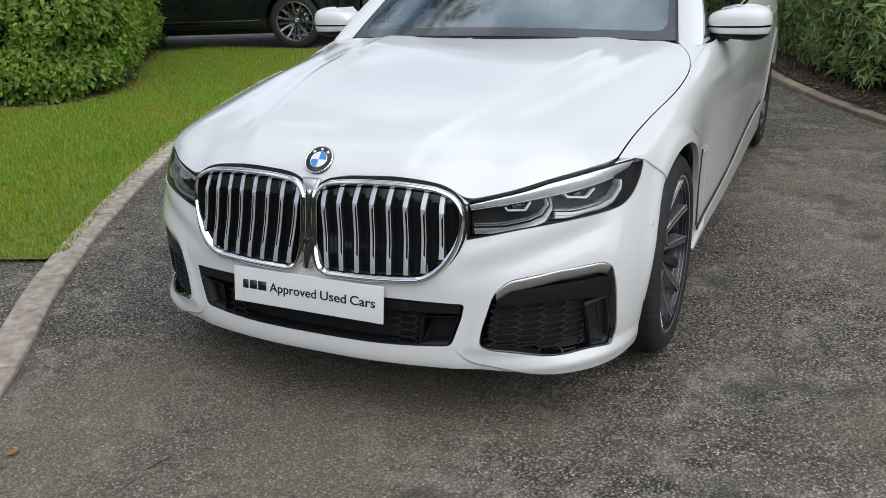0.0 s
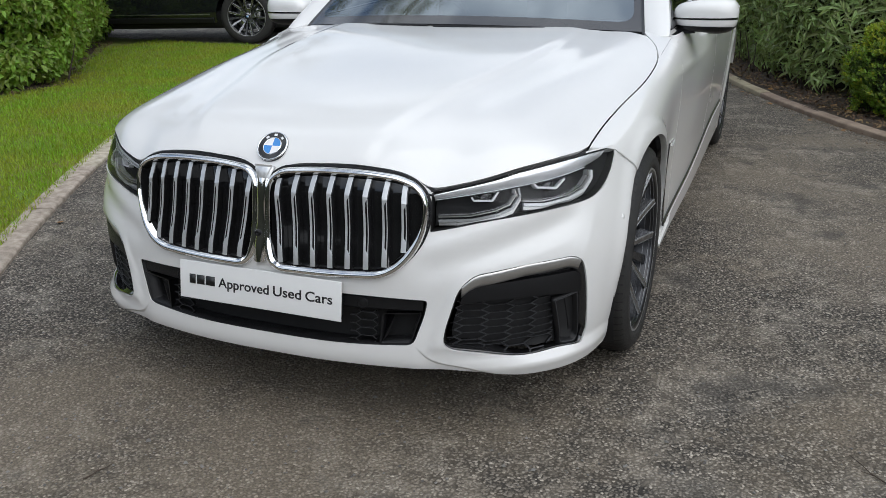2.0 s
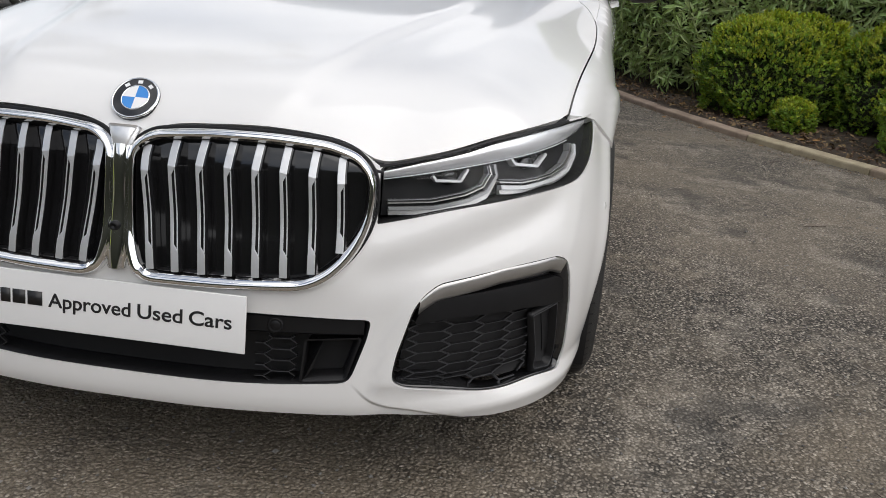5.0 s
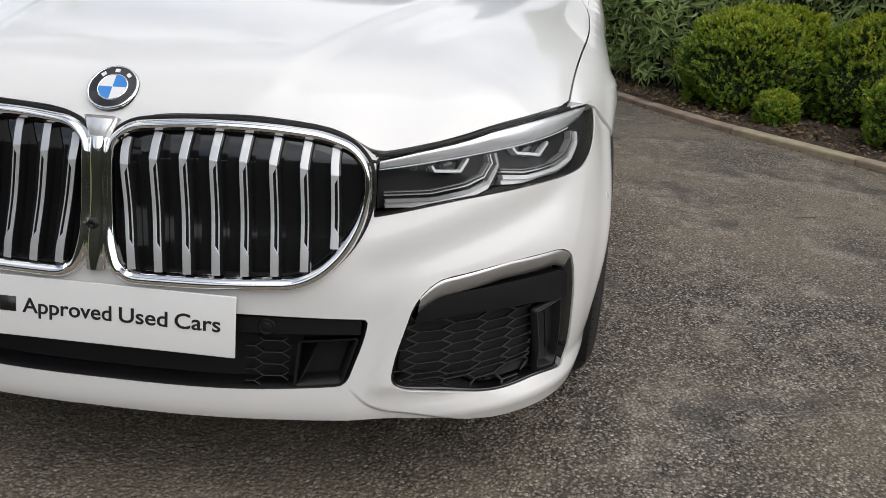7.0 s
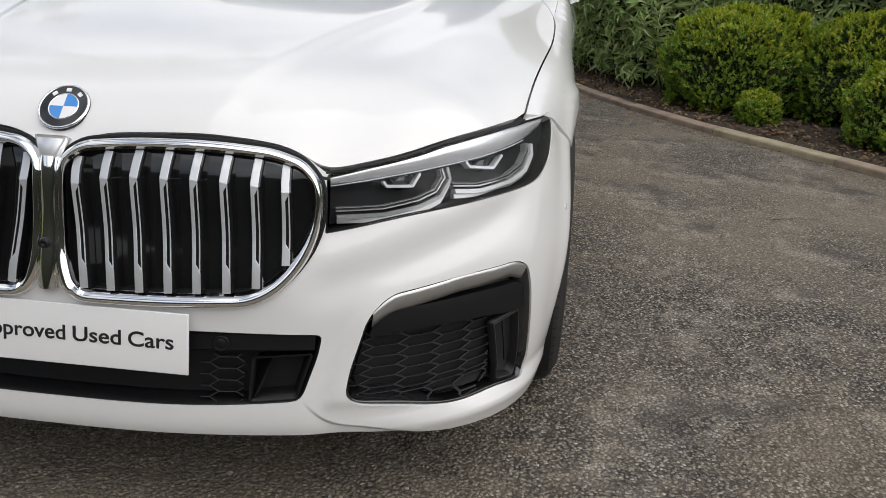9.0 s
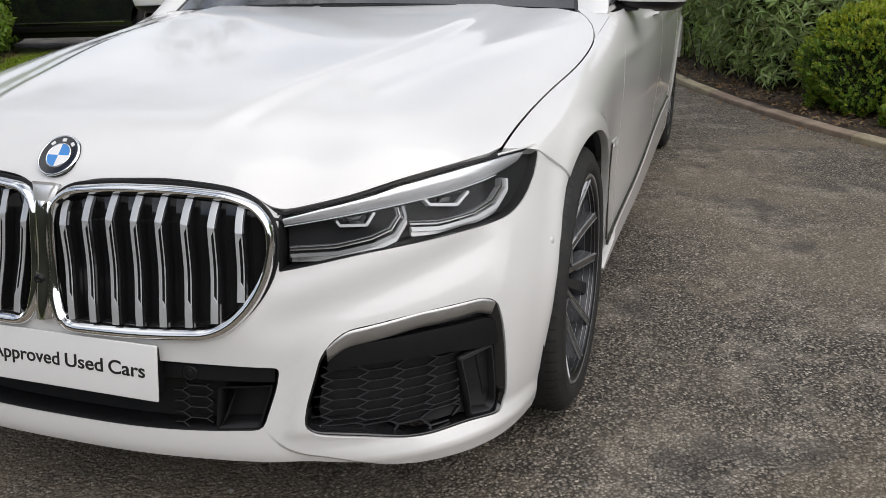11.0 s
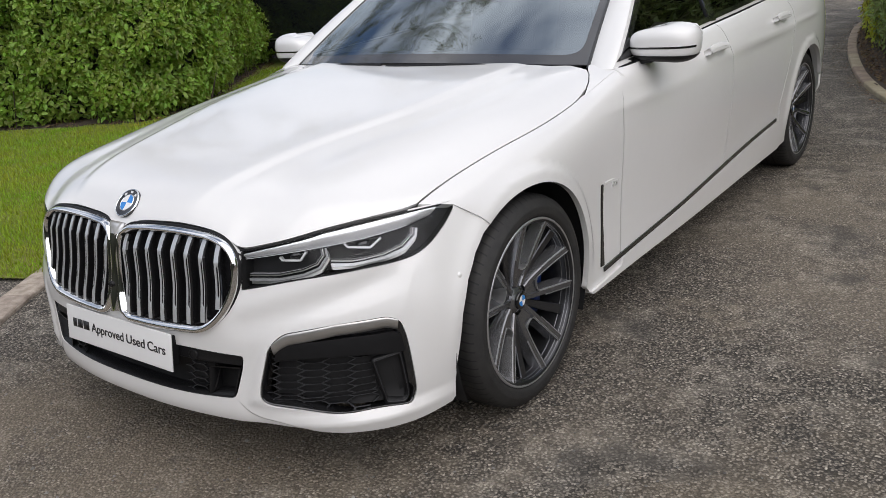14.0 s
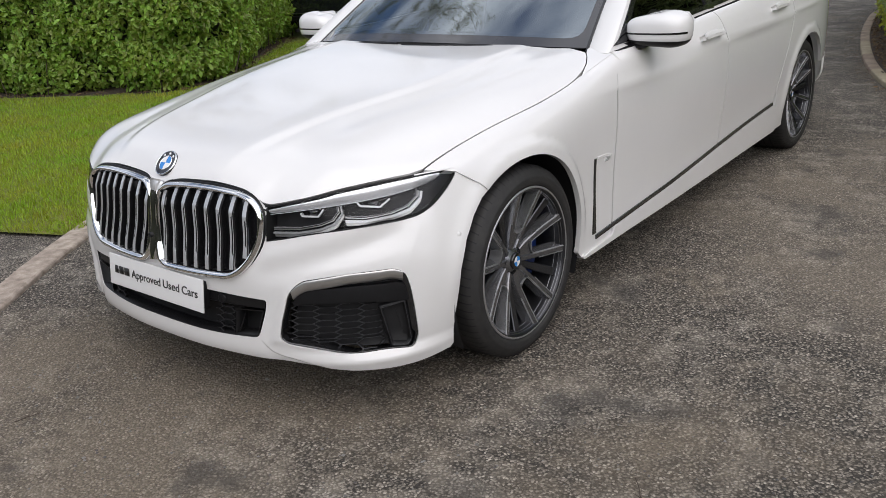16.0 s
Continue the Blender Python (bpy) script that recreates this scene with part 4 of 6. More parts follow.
# ---- wheels ----
def build_wheel(name, width, parent, caliper=True, radius=.345, rim=.271, front=0.012):
    """A wheel about the x axis, its face towards +x, the face at x=0."""
    w = thing(name, "", "")
    w.parent = parent
    r = radius
    prof = [(-width + .02, rim - .012), (-width + .006, rim + .012), (-width, rim + .045), (-width + .006, r - .020), (-width + .022, r - .006), (-width * .5, r), (-.034, r - .003), (-.018, r - .008),
            (-.007, r - .018), (-.002, r - .030), (.003, r - .036), (.006, rim + .030), (.004, rim + .022), (.005, rim + .018), (.001, rim + .006), (-.008, rim + .001), (-.02, rim - .012)]
    tyre = part("tyre", mesh("tyre", *lathe(prof, 96), RUBBER), w)
    # tread: near-black strips painting the shade of transverse shoulder cuts and circumferential grooves
    items = []
    for i in range(72):
        a = 2 * math.pi * i / 72
        v, f = [], []
        for d, rr in ((-.009, r - .0155), (-.020, r - .0070), (-.036, r - .0024), (-.075, r + .0002)):
            for da in (-.007, .007):
                v.append((d, (rr + .0008) * math.cos(a + da + d * .6), (rr + .0008) * math.sin(a + da + d * .6)))
        f = [(0, 1, 3, 2), (2, 3, 5, 4), (4, 5, 7, 6)]
        items.append((v, f))
    bars("tread", items, tyre, DARK)
    for d in (-.092, -.135, -.178):
        v, f = lathe([(d - .004, r + .0008), (d + .004, r + .0008)], 96)
        part("tread_ring", mesh("tread_ring", v, f, DARK), tyre)
    barrel = [(-.004, rim - .001), (-.002, rim - .007), (-.008, rim - .014), (-.03, rim - .020), (-.12, rim - .030), (-width + .03, rim - .014), (-width + .01, rim + .002)]
    rimo = part("rim", mesh("rim", *lathe(barrel, 96), BARREL), w)
    for d_, q_ in ((-.012, .0155), (-.022, .0180), (-.040, .0205)):
        part("rim_step", mesh("rim_step", *lathe([(d_ - .0015, rim - q_ - .0004), (d_, rim - q_ - .0024), (d_ + .0015, rim - q_ - .0004)], 96), RIMGREY), rimo)
    v, f = lathe([(-.0045, rim + .001), (-.001, rim - .001), (-.001, rim - .006), (-.006, rim - .010)], 96)
    part("rim_flange", mesh("rim_flange", v, f, RIMCUT), rimo, label="machined bright rim flange")
    # five pairs of slim spokes joined by a bright U, and a deeper paddle between the pairs
    def arm(lines, width, depth, back, draft=.003):
        """A spoke along (radius, across, x) points about the direction a0: a bevelled bar."""
        v = []
        for r_, lat0, xf in lines:
            for lat, dx in ((-width - draft, -back), (-width, -.004), (-width + min(.003, width * .4), 0), (width - min(.003, width * .4), 0), (width, -.004), (width + draft, -back)):
                c_, s_ = math.cos(a0), math.sin(a0)
                v.append((xf + dx - depth, c_ * r_ - s_ * (lat0 + lat), s_ * r_ + c_ * (lat0 + lat)))
        k = len(lines)
        return v, [(q * 6 + j, q * 6 + j + 1, q * 6 + j + 7, q * 6 + j + 6) for q in range(k - 1) for j in range(5)]
    rad = np.linspace(.045, rim - .010, 8)
    face = lambda r_: -.060 + .056 * ((r_ - .045) / (rim - .055)) ** 1.3
    for i in range(5):
        a0 = 2 * math.pi * i / 5 + radians(8)
        for k in (-1, 1):
            across = lambda r_: k * (.016 + .052 * max(0.0, (r_ - .045) / (rim - .055)) ** .80)
            sp = part("spoke", mesh("spoke", *arm([(r_, across(r_), face(r_)) for r_ in rad], .0105, 0, .042, .010), RIMGREY, smooth=False), rimo)
            # sides take the lighter metal, a sky reflection put into the colour
            sp.data.materials.append(RIMSIDE)
            for face_ in sp.data.polygons:
                if face_.index % 5 in (0, 4):
                    face_.material_index = 1
            # machined edge towards the open window, a finer one on the far side
            part("spoke_edge", mesh("spoke_edge", *arm([(r_, across(r_) - k * .0092, face(r_) + .0012) for r_ in rad[2:]], .0017, 0, .003), RIMCUT, smooth=False), sp)
            part("spoke_edge", mesh("spoke_edge", *arm([(r_, across(r_) + k * .0096, face(r_) + .0008) for r_ in rad[3:]], .0010, 0, .003), RIMCUT, smooth=False), sp)
        # the foot of the U, its corners cut off
        r0 = float(rad[2]) - .002
        h = .0155 + .052 * ((r0 - .045) / (rim - .055)) ** .80 - .0092
        foot = []
        for lat, up in ((-h, .010), (-h * .62, 0), (0, -.002), (h * .62, 0), (h, .010)):
            foot += [(face(r0) + .0014, r0 - .0034 + up, lat), (face(r0) + .0014, r0 + up, lat), (face(r0) - .046, r0 + .004 + up, lat)]
        c_, s_ = math.cos(a0), math.sin(a0)
        foot = [(x, c_ * r_ - s_ * l_, s_ * r_ + c_ * l_) for x, r_, l_ in foot]
        part("spoke_edge", mesh("spoke_edge", foot, [(q * 3 + j, q * 3 + j + 1, q * 3 + j + 4, q * 3 + j + 3) for q in range(4) for j in range(2)], RIMCUT, smooth=False), rimo)
        # web that ties the pair near the hub
        web = [(face(r_) - .006, c_ * r_ - s_ * l_, s_ * r_ + c_ * l_) for r_ in (.05, .075, r0 - .002) for l_ in (-h, h)]
        part("spoke_web", mesh("spoke_web", web, [(0, 1, 3, 2), (2, 3, 5, 4)], RIMGREY, smooth=False), rimo)
        # a deeper, darker paddle between the pairs, broader towards the rim
        a0 += math.pi / 5
        pad = []
        for r_ in rad:
            g_ = (r_ - .045) / (rim - .055)
            for lat, dx in ((-1, -.030), (-1, -.003), (-.8, 0), (.8, 0), (1, -.003), (1, -.030)):
                w_ = (.010 + .009 * g_) * lat
                pad.append((face(r_) + dx - .014 - .006 * g_, math.cos(a0) * r_ - math.sin(a0) * w_, math.sin(a0) * r_ + math.cos(a0) * w_))
        part("paddle", mesh("paddle", pad, [(q * 6 + j, q * 6 + j + 1, q * 6 + j + 7, q * 6 + j + 6) for q in range(7) for j in range(5)], RIMDARK, smooth=False), rimo)
        a0 -= math.pi / 5
        a1 = a0 + math.pi / 5
        v, f = lathe([(-.078, .0), (-.074, .010), (-.086, .013)], 12)
        v = [(x, y + .058 * math.cos(a1), z + .058 * math.sin(a1)) for x, y, z in v]
        part("wheel_bolt", mesh("wheel_bolt", v, f, BLACK), rimo)
    v, f = lathe([(-.11, .075), (-.085, .070), (-.072, .055), (-.060, .036), (-.056, .029)], 48)
    part("hub", mesh("hub", v, f, RIMGREY), rimo)
    v, f = lathe([(-.054, .030), (-.048, .029), (-.046, .0265), (-.046, .0)], 40)
    cap = part("hub_cap", mesh("hub_cap", v, f, GLOSS), rimo)
    for i in range(4):
        v = [(-.0452, 0, 0)] + [(-.0452, .0185 * math.cos(a), .0185 * math.sin(a)) for a in np.linspace(i * math.pi / 2, (i + 1) * math.pi / 2, 9)]
        part("cap_quarter", mesh("cap_quarter", v, [(0, j, j + 1) for j in range(1, 9)], (BADGE_BLUE, BADGE_WHITE)[i % 2], smooth=False), cap)
    v, f = lathe([(-.130, .08), (-.118, .085), (-.118, .196), (-.146, .196), (-.146, .08)], 64)
    part("brake_disc", mesh("brake_disc", v, f, DISC), w)
    v, f = lathe([(-.10, .0), (-.10, .086), (-.125, .09)], 32)
    part("brake_bell", mesh("brake_bell", v, f, BLACK), w)
    if caliper:
        v, f = [], []
        for i in range(13):
            a = radians(-35 + 70 * i / 12)
            for d, rr in ((-.175, .215), (-.100, .215), (-.090, .198), (-.092, .130), (-.125, .122)):
                v.append((d, rr * math.cos(a), rr * math.sin(a)))
        f = [(i * 5 + k, i * 5 + k + 1, i * 5 + k + 6, i * 5 + k + 5) for i in range(12) for k in range(4)]
        part("brake_caliper", mesh("brake_caliper", v, f, BLUE), w, label="blue brake caliper")
    return w


wheel = build_wheel("front_wheel", .245, car)
wheel.matrix_world = pose(.917, 0, .341)
copy_thing(wheel, pose(-.917, 0, .341, 0, 0, 180))
rwheel = build_wheel("rear_wheel", .275, car)
rwheel.matrix_world = pose(.922, 3.21, .341, -40)
copy_thing(rwheel, pose(-.922, 3.21, .341, 0, 0, 180))


# ---- kidney grilles ----
def ring_loops(loops, fn):
    v = np.concatenate([lift(fn, p, d) for p, d in loops])
    n = len(loops[0][0])
    f = []
    for k in range(len(loops) - 1):
        for i in range(n):
            j = (i + 1) % n
            f.append((k * n + i, k * n + j, (k + 1) * n + j, (k + 1) * n + i))
    return v, f


SLAT_TOP = [.048, .102, .156, .209, .262, .315, .370, .421]
SLAT_KINK = [.045, .098, .151, .204, .256, .308, .362, .416]
SLAT_BOT = [.067, .115, .165, .215, .264, .315, .365, .414]
for s in (1, -1):
    K = flip_u(KIDNEY, s)
    grille = part("kidney_grille", panel("kidney_grille", inset(K, .016), lambda uv: nose(uv) + np.array([0, .014, 0]), GLOSS, res=.03, thick=.01), car, label="black kidney grille with bright slats")
    # the frame is narrow above and broad at the sides and the foot
    low = sm((.62 - K[:, 1]) / .12)
    wid = .0150 + .0060 * low
    high_ = [(-.003, -.008), (-.002, .004), (.0015, .0105), (wid * .40, .0165), (wid * .70, .0190), (wid * .90, .0175), (wid, .0130), (wid + .0015, .008)]
    low_ = [-.008, .008, .0165, .0190, .0150, .0080, .0040, .0020]
    v, f = ring_loops([(inset(K, o), h * (1 - low) + g * low) for (o, h), g in zip(high_, low_)], nose)
    part("grille_frame", mesh("grille_frame", v, f, CHROME), grille, label="polished chrome surround")
    v, f = ring_loops([(inset(K, wid + .0015), .0080 - .006 * low), (inset(K, wid + .0025), -.004), (inset(K, wid + .003), -.026)], nose)
    part("grille_wall", mesh("grille_wall", v, f, BLACK), grille)
    # black strip standing for the shaded gap between the frame and the bonnet
    v, f = ring_loops([(inset(K, -.0085 + .005 * low), -.004), (inset(K, -.007 + .004 * low), .003 - .003 * low), (inset(K, -.0028), .003 - .003 * low), (inset(K, -.002), -.004)], nose)
    part("grille_seal", mesh("grille_seal", v, f, BLACK), grille, label="black strip round the frame for the dark gap")
    Kin = inset(K, .0165 + .006 * low)
    for a, m_, b in zip(SLAT_TOP, SLAT_KINK, SLAT_BOT):
        at = lambda z: np.interp(z, [.50, .69, .735], [b, m_, a])
        zs = np.linspace(.45, .78, 300)
        ok = inside(np.stack([s * at(zs), zs], -1), Kin)
        zlo, zhi = zs[ok].min(), zs[ok].max()
        kink, foot = zhi - .045, zlo + (.034 if a < .4 else .022)
        zz = np.array(sorted(list(np.linspace(zlo, zhi, 12)) + [kink, kink - .014, foot, foot + .014]))
        # head and foot are broad; between them the strip is slim with a fine line beside it
        slim = np.clip((kink - zz) / .014, 0, 1) * np.clip((zz - foot) / .014, 0, 1)
        w = .0142 - .0080 * slim
        bow = .010 * np.clip((zhi - zz) / (zhi - kink), 0, 1) + .002
        line = np.stack([s * (at(zz) - .0040 * slim), zz], -1)
        v, f = ribbon(line, w, nose, bow, .0016)
        sl = part("slat", mesh("slat", v, f, SLAT, smooth=False), grille)
        if kink - foot > .03:
            z2 = np.linspace(foot + .004, kink - .004, 10)
            v, f = ribbon(np.stack([s * (at(z2) + .0055), z2], -1), .0024, nose, .0110, .0016)
            part("slat_edge", mesh("slat_edge", v, f, SLAT, smooth=False), sl)
        # gloss black blade that carries the slat
        v, f = ribbon(np.stack([s * (at(zz) + .003), zz], -1), .018, nose, bow - .0014, .022)
        part("slat_blade", mesh("slat_blade", v, f, GLOSS, smooth=False), sl)
# chrome bridge and the camera between the kidneys
v, f = ribbon(np.array([(0, z) for z in np.linspace(.705, .742, 8)]), np.linspace(.024, .060, 8), nose, .018, .03)
part("grille_bridge", mesh("grille_bridge", v, f, BROW), car, label="satin silver bridge")
zs_ = np.linspace(.492, .712, 18)
v = np.stack([lift(nose, np.stack([0 * zs_ + u, zs_], -1), d) for u, d in ((-.017, -.005), (-.0165, .012), (-.008, .021), (0, .024), (.008, .021), (.0165, .012), (.017, -.005))], 1).reshape(-1, 3)
f = [(k * 7 + q, k * 7 + q + 1, k * 7 + q + 8, k * 7 + q + 7) for k in range(17) for q in range(6)]
part("grille_post", mesh("grille_post", v, f, CHROME), car)
p0 = lift(nose, np.array([[0, .566]]), .024)[0]
v, f = lathe([(0, .0), (.004, .004), (.006, .007), (0, .010), (-.01, .010)], 24)
part("parking_camera", mesh("parking_camera", [(y, p0[1] - x, p0[2] + z) for x, y, z in v], f, BLACK), car)

# roundel on the bonnet
bp_ = hood_fn(np.array([[0, -.742]]))[0]
_, bn = surface_normals(hood_fn, np.array([[0, -.742]]), MID)
bmat = Matrix.Translation(bp_) @ Vector(bn[0]).to_track_quat("X", "Z").to_matrix().to_4x4()
badge = part("roundel", mesh("roundel", *lathe([(-.004, .046), (.003, .045), (.0045, .042), (.004, .040), (.004, .0)], 64), GLOSS), car, label="round black, blue and white bonnet badge")
badge.matrix_world = bmat
v, f = lathe([(.002, .0462), (.0052, .0448), (.0052, .0425), (.003, .042)], 64)
part("roundel_rim", mesh("roundel_rim", v, f, CHROME), badge)
v, f = lathe([(.004, .0275), (.0055, .0268), (.0055, .0255), (.004, .025)], 64)
part("roundel_ring", mesh("roundel_ring", v, f, CHROME), badge)
for i in range(4):
    v = [(.0050, 0, 0)] + [(.0050, .0252 * math.cos(a), .0252 * math.sin(a)) for a in np.linspace(i * math.pi / 2, (i + 1) * math.pi / 2, 13)]
    part("roundel_quarter", mesh("roundel_quarter", v, [(0, j, j + 1) for j in range(1, 13)], (BADGE_BLUE, BADGE_WHITE)[i % 2], smooth=False), badge)

for a in (-42, 0, 42):
    c_, s_ = math.cos(radians(90 + a)), math.sin(radians(90 + a))
    v = [(x, c_ * r_ - s_ * q_, s_ * r_ + c_ * q_) for x, r_, q_ in [(x0, r0, q0) for x0 in (.0042, .0050) for r0, q0 in ((.031, -.0045), (.031, .0045), (.038, .0045), (.038, -.0045))]]
    part("roundel_mark", mesh("roundel_mark", v, [(4, 5, 6, 7), (0, 1, 5, 4), (1, 2, 6, 5), (2, 3, 7, 6), (3, 0, 4, 7)], BADGE_WHITE, smooth=False), badge)

# ---- headlamps ----
BLADE_U = [(.498, .696), (.575, .711), (.69, .729), (.743, .740), (.815, .748), (.917, .755), (1.03, .758), (1.095, .754)]
BLADE_L = [(.498, .685), (.62, .700), (.73, .711), (.86, .721), (1.0, .733), (1.075, .741)]
HOOK_1 = [(.505, .627), (.596, .629), (.670, .640), (.716, .654), (.744, .682), (.742, .704)]
HOOK_2 = [(.750, .660), (.810, .655), (.904, .658), (.964, .671), (1.006, .696), (1.014, .716)]
CHEV_1 = [(.603, .687), (.609, .678), (.663, .676), (.684, .698)]
CHEV_2 = [(.795, .711), (.804, .700), (.867, .692), (.903, .711)]
for s in (1, -1):
    L = flip_u(LAMP, s)
    lamp = part("headlamp", panel("headlamp", inset(L, .0015), lambda uv: nose(uv) * np.array([.985, 1, 1]) + np.array([0, .050, 0]), DARK, res=.03, thick=.01), car, label="dark adaptive headlamp under a clear lens")
    # side walls of the housing
    v, f = ring_loops([(inset(L, .001), -.003), (inset(L, .0025), -.004), (inset(L, .006), -.060)], nose)
    part("lamp_housing", mesh("lamp_housing", v, f, DARK), lamp)
    up, lo = polyline(flip_u(BLADE_U, s), .02, False), polyline(flip_u(BLADE_L, s), .02, False)
    t = np.linspace(0, 1, 40)
    rs = lambda p: np.stack([np.interp(t, np.linspace(0, 1, len(p)), p[:, k]) for k in (0, 1)], -1)
    U_, L_ = rs(up), rs(lo)
    v = np.concatenate([lift(nose, U_, -.007), lift(nose, U_ * .75 + L_ * .25, -.005), lift(nose, L_, -.016), lift(nose, L_ - (0, .004), -.038)])
    f = [(k * 40 + i, k * 40 + i + 1, (k + 1) * 40 + i + 1, (k + 1) * 40 + i) for k in range(3) for i in range(39)]
    brow = part("lamp_brow", mesh("lamp_brow", v, f, BROW), lamp, label="satin silver brow")
    v, f = ribbon(L_[:34] - (0, .0035), .0020, nose, -.016, .006)
    part("brow_line", mesh("brow_line", v, f, GUIDE, smooth=False), brow)
    for hook in (HOOK_1, HOOK_2):
        ln = polyline(flip_u(hook, s), .008, False)
        g = None
        main_w, main_m = (.0070, GUIDE_DIM) if hook is HOOK_1 else (.0090, GUIDE)
        for o, w, m_ in ((0.0, main_w, main_m), (.0100, .0026, SMOKE), (.0150, .0018, GUIDE_DIM)):
            tn = np.gradient(ln, axis=0)
            tn /= np.linalg.norm(tn, axis=1, keepdims=True)
            v, f = ribbon(ln + np.stack([-tn[:, 1], tn[:, 0]], -1) * o * s, w, nose, -.012 - o * .4, .016)
            if g is None:
                g = part("light_guide", mesh("light_guide", v, f, m_, smooth=False), lamp, label="clear L-shaped light guide")
            else:
                part("guide_edge", mesh("guide_edge", v, f, m_, smooth=False), g)
        v, f = ribbon(ln + np.array([0, -.008]), .009, nose, -.022, .012)
        part("guide_base", mesh("guide_base", v, f, SMOKE, smooth=False), g)
    for chev, (pu, pz) in ((CHEV_1, (.645, .690)), (CHEV_2, (.850, .704))):
        v, f = ribbon(polyline(flip_u(chev, s), .006, False), .006, nose, -.020, .016)
        part("lamp_chevron", mesh("lamp_chevron", v, f, GUIDE, smooth=False), lamp)
        c = lift(nose, np.array([[s * pu, pz]]), -.050)[0]
        v, f = lathe([(.022, 0), (.019, .010), (.010, .018), (0, .022), (-.03, .023)], 32)
        part("projector", mesh("projector", [(c[0] + y, c[1] - x, c[2] + z) for x, y, z in v], f, GLOSS), lamp)
        shelf = polyline(flip_u([(pu - .055, pz + .012), (pu + .05, pz + .014)], s), .01, False)
        v, f = ribbon(shelf, .010, nose, -.026, .020)
        part("lamp_shelf", mesh("lamp_shelf", v, f, BLACK, smooth=False), lamp)
    # black strip over the bumper's edge for the shaded gap between lamp and bonnet
    tl_ = polyline(flip_u([(.490, .7045), (.545, .7125), (.657, .7305), (.735, .7445), (.88, .7580), (.99, .7615)], s), .02, False)
    v, f = ribbon(tl_, .0045, nose, .0008, .006)
    part("lamp_seal", mesh("lamp_seal", v, f, BLACK, smooth=False), lamp)
    lens = part("lens", panel("lens", inset(L, .002), lambda uv: nose(uv) * np.array([.9985, 1, 1]) + np.array([0, .002, 0]), LENS, res=.025, thick=.003, lip=.001), lamp)
    lens.visible_shadow = False

# ---- lower grille and side intakes ----
deep = lambda uv: nose(uv) + np.array([0, .055, 0])
lower = part("lower_grille", panel("lower_grille", inset(LOWER, .001), deep, DARK, res=.04, thick=.01), car, label="black lower air intake")
v, f = ring_loops([(inset(LOWER, -.001), -.002), (inset(LOWER, .004), -.006), (inset(LOWER, .006), -.055)], nose)
part("intake_frame", mesh("intake_frame", v, f, BLACK), lower)
v, f = ribbon(np.array([(u, .403) for u in np.linspace(-.468, .468, 60)]), .036, nose, -.008, .03)
part("upper_bar", mesh("upper_bar", v, f, BLACK, smooth=False), lower)


def honeycomb(poly, w, h, bar, fn, depth, thick, slope=0.0):
    """A lattice of long hexagons cut to the outline poly: joined bars."""
    items = []
    lo, hi = poly.min(0), poly.max(0)
    rows, cols = int((hi[1] - lo[1]) / h) + 3, int((hi[0] - lo[0]) / (w * .75)) + 3
    segs = {}
    for c in range(-1, cols):
        for r in range(-1, rows):
            cx_, cz_ = lo[0] + c * w * .75, lo[1] + (r + .5 * (c % 2)) * h
            cz_ += slope * (cx_ - lo[0])
            hexa = [(cx_ + w * .5 * k, cz_ + h * .5 * q) for k, q in ((1, 0), (.5, 1), (-.5, 1), (-1, 0), (-.5, -1), (.5, -1))]
            for i in range(6):
                a, b = hexa[i], hexa[(i + 1) % 6]
                key = tuple(sorted([(round(a[0], 4), round(a[1], 4)), (round(b[0], 4), round(b[1], 4))]))
                segs[key] = (a, b)
    for a, b in segs.values():
        ln = np.array([np.array(a) + (np.array(b) - np.array(a)) * t for t in np.linspace(0, 1, 9)])
        ok = np.nonzero(inside(ln, poly))[0]
        if len(ok) >= 3:
            items.append(ribbon(ln[[ok[0], (ok[0] + ok[-1]) // 2, ok[-1]]], bar, fn, depth, thick))
    return items


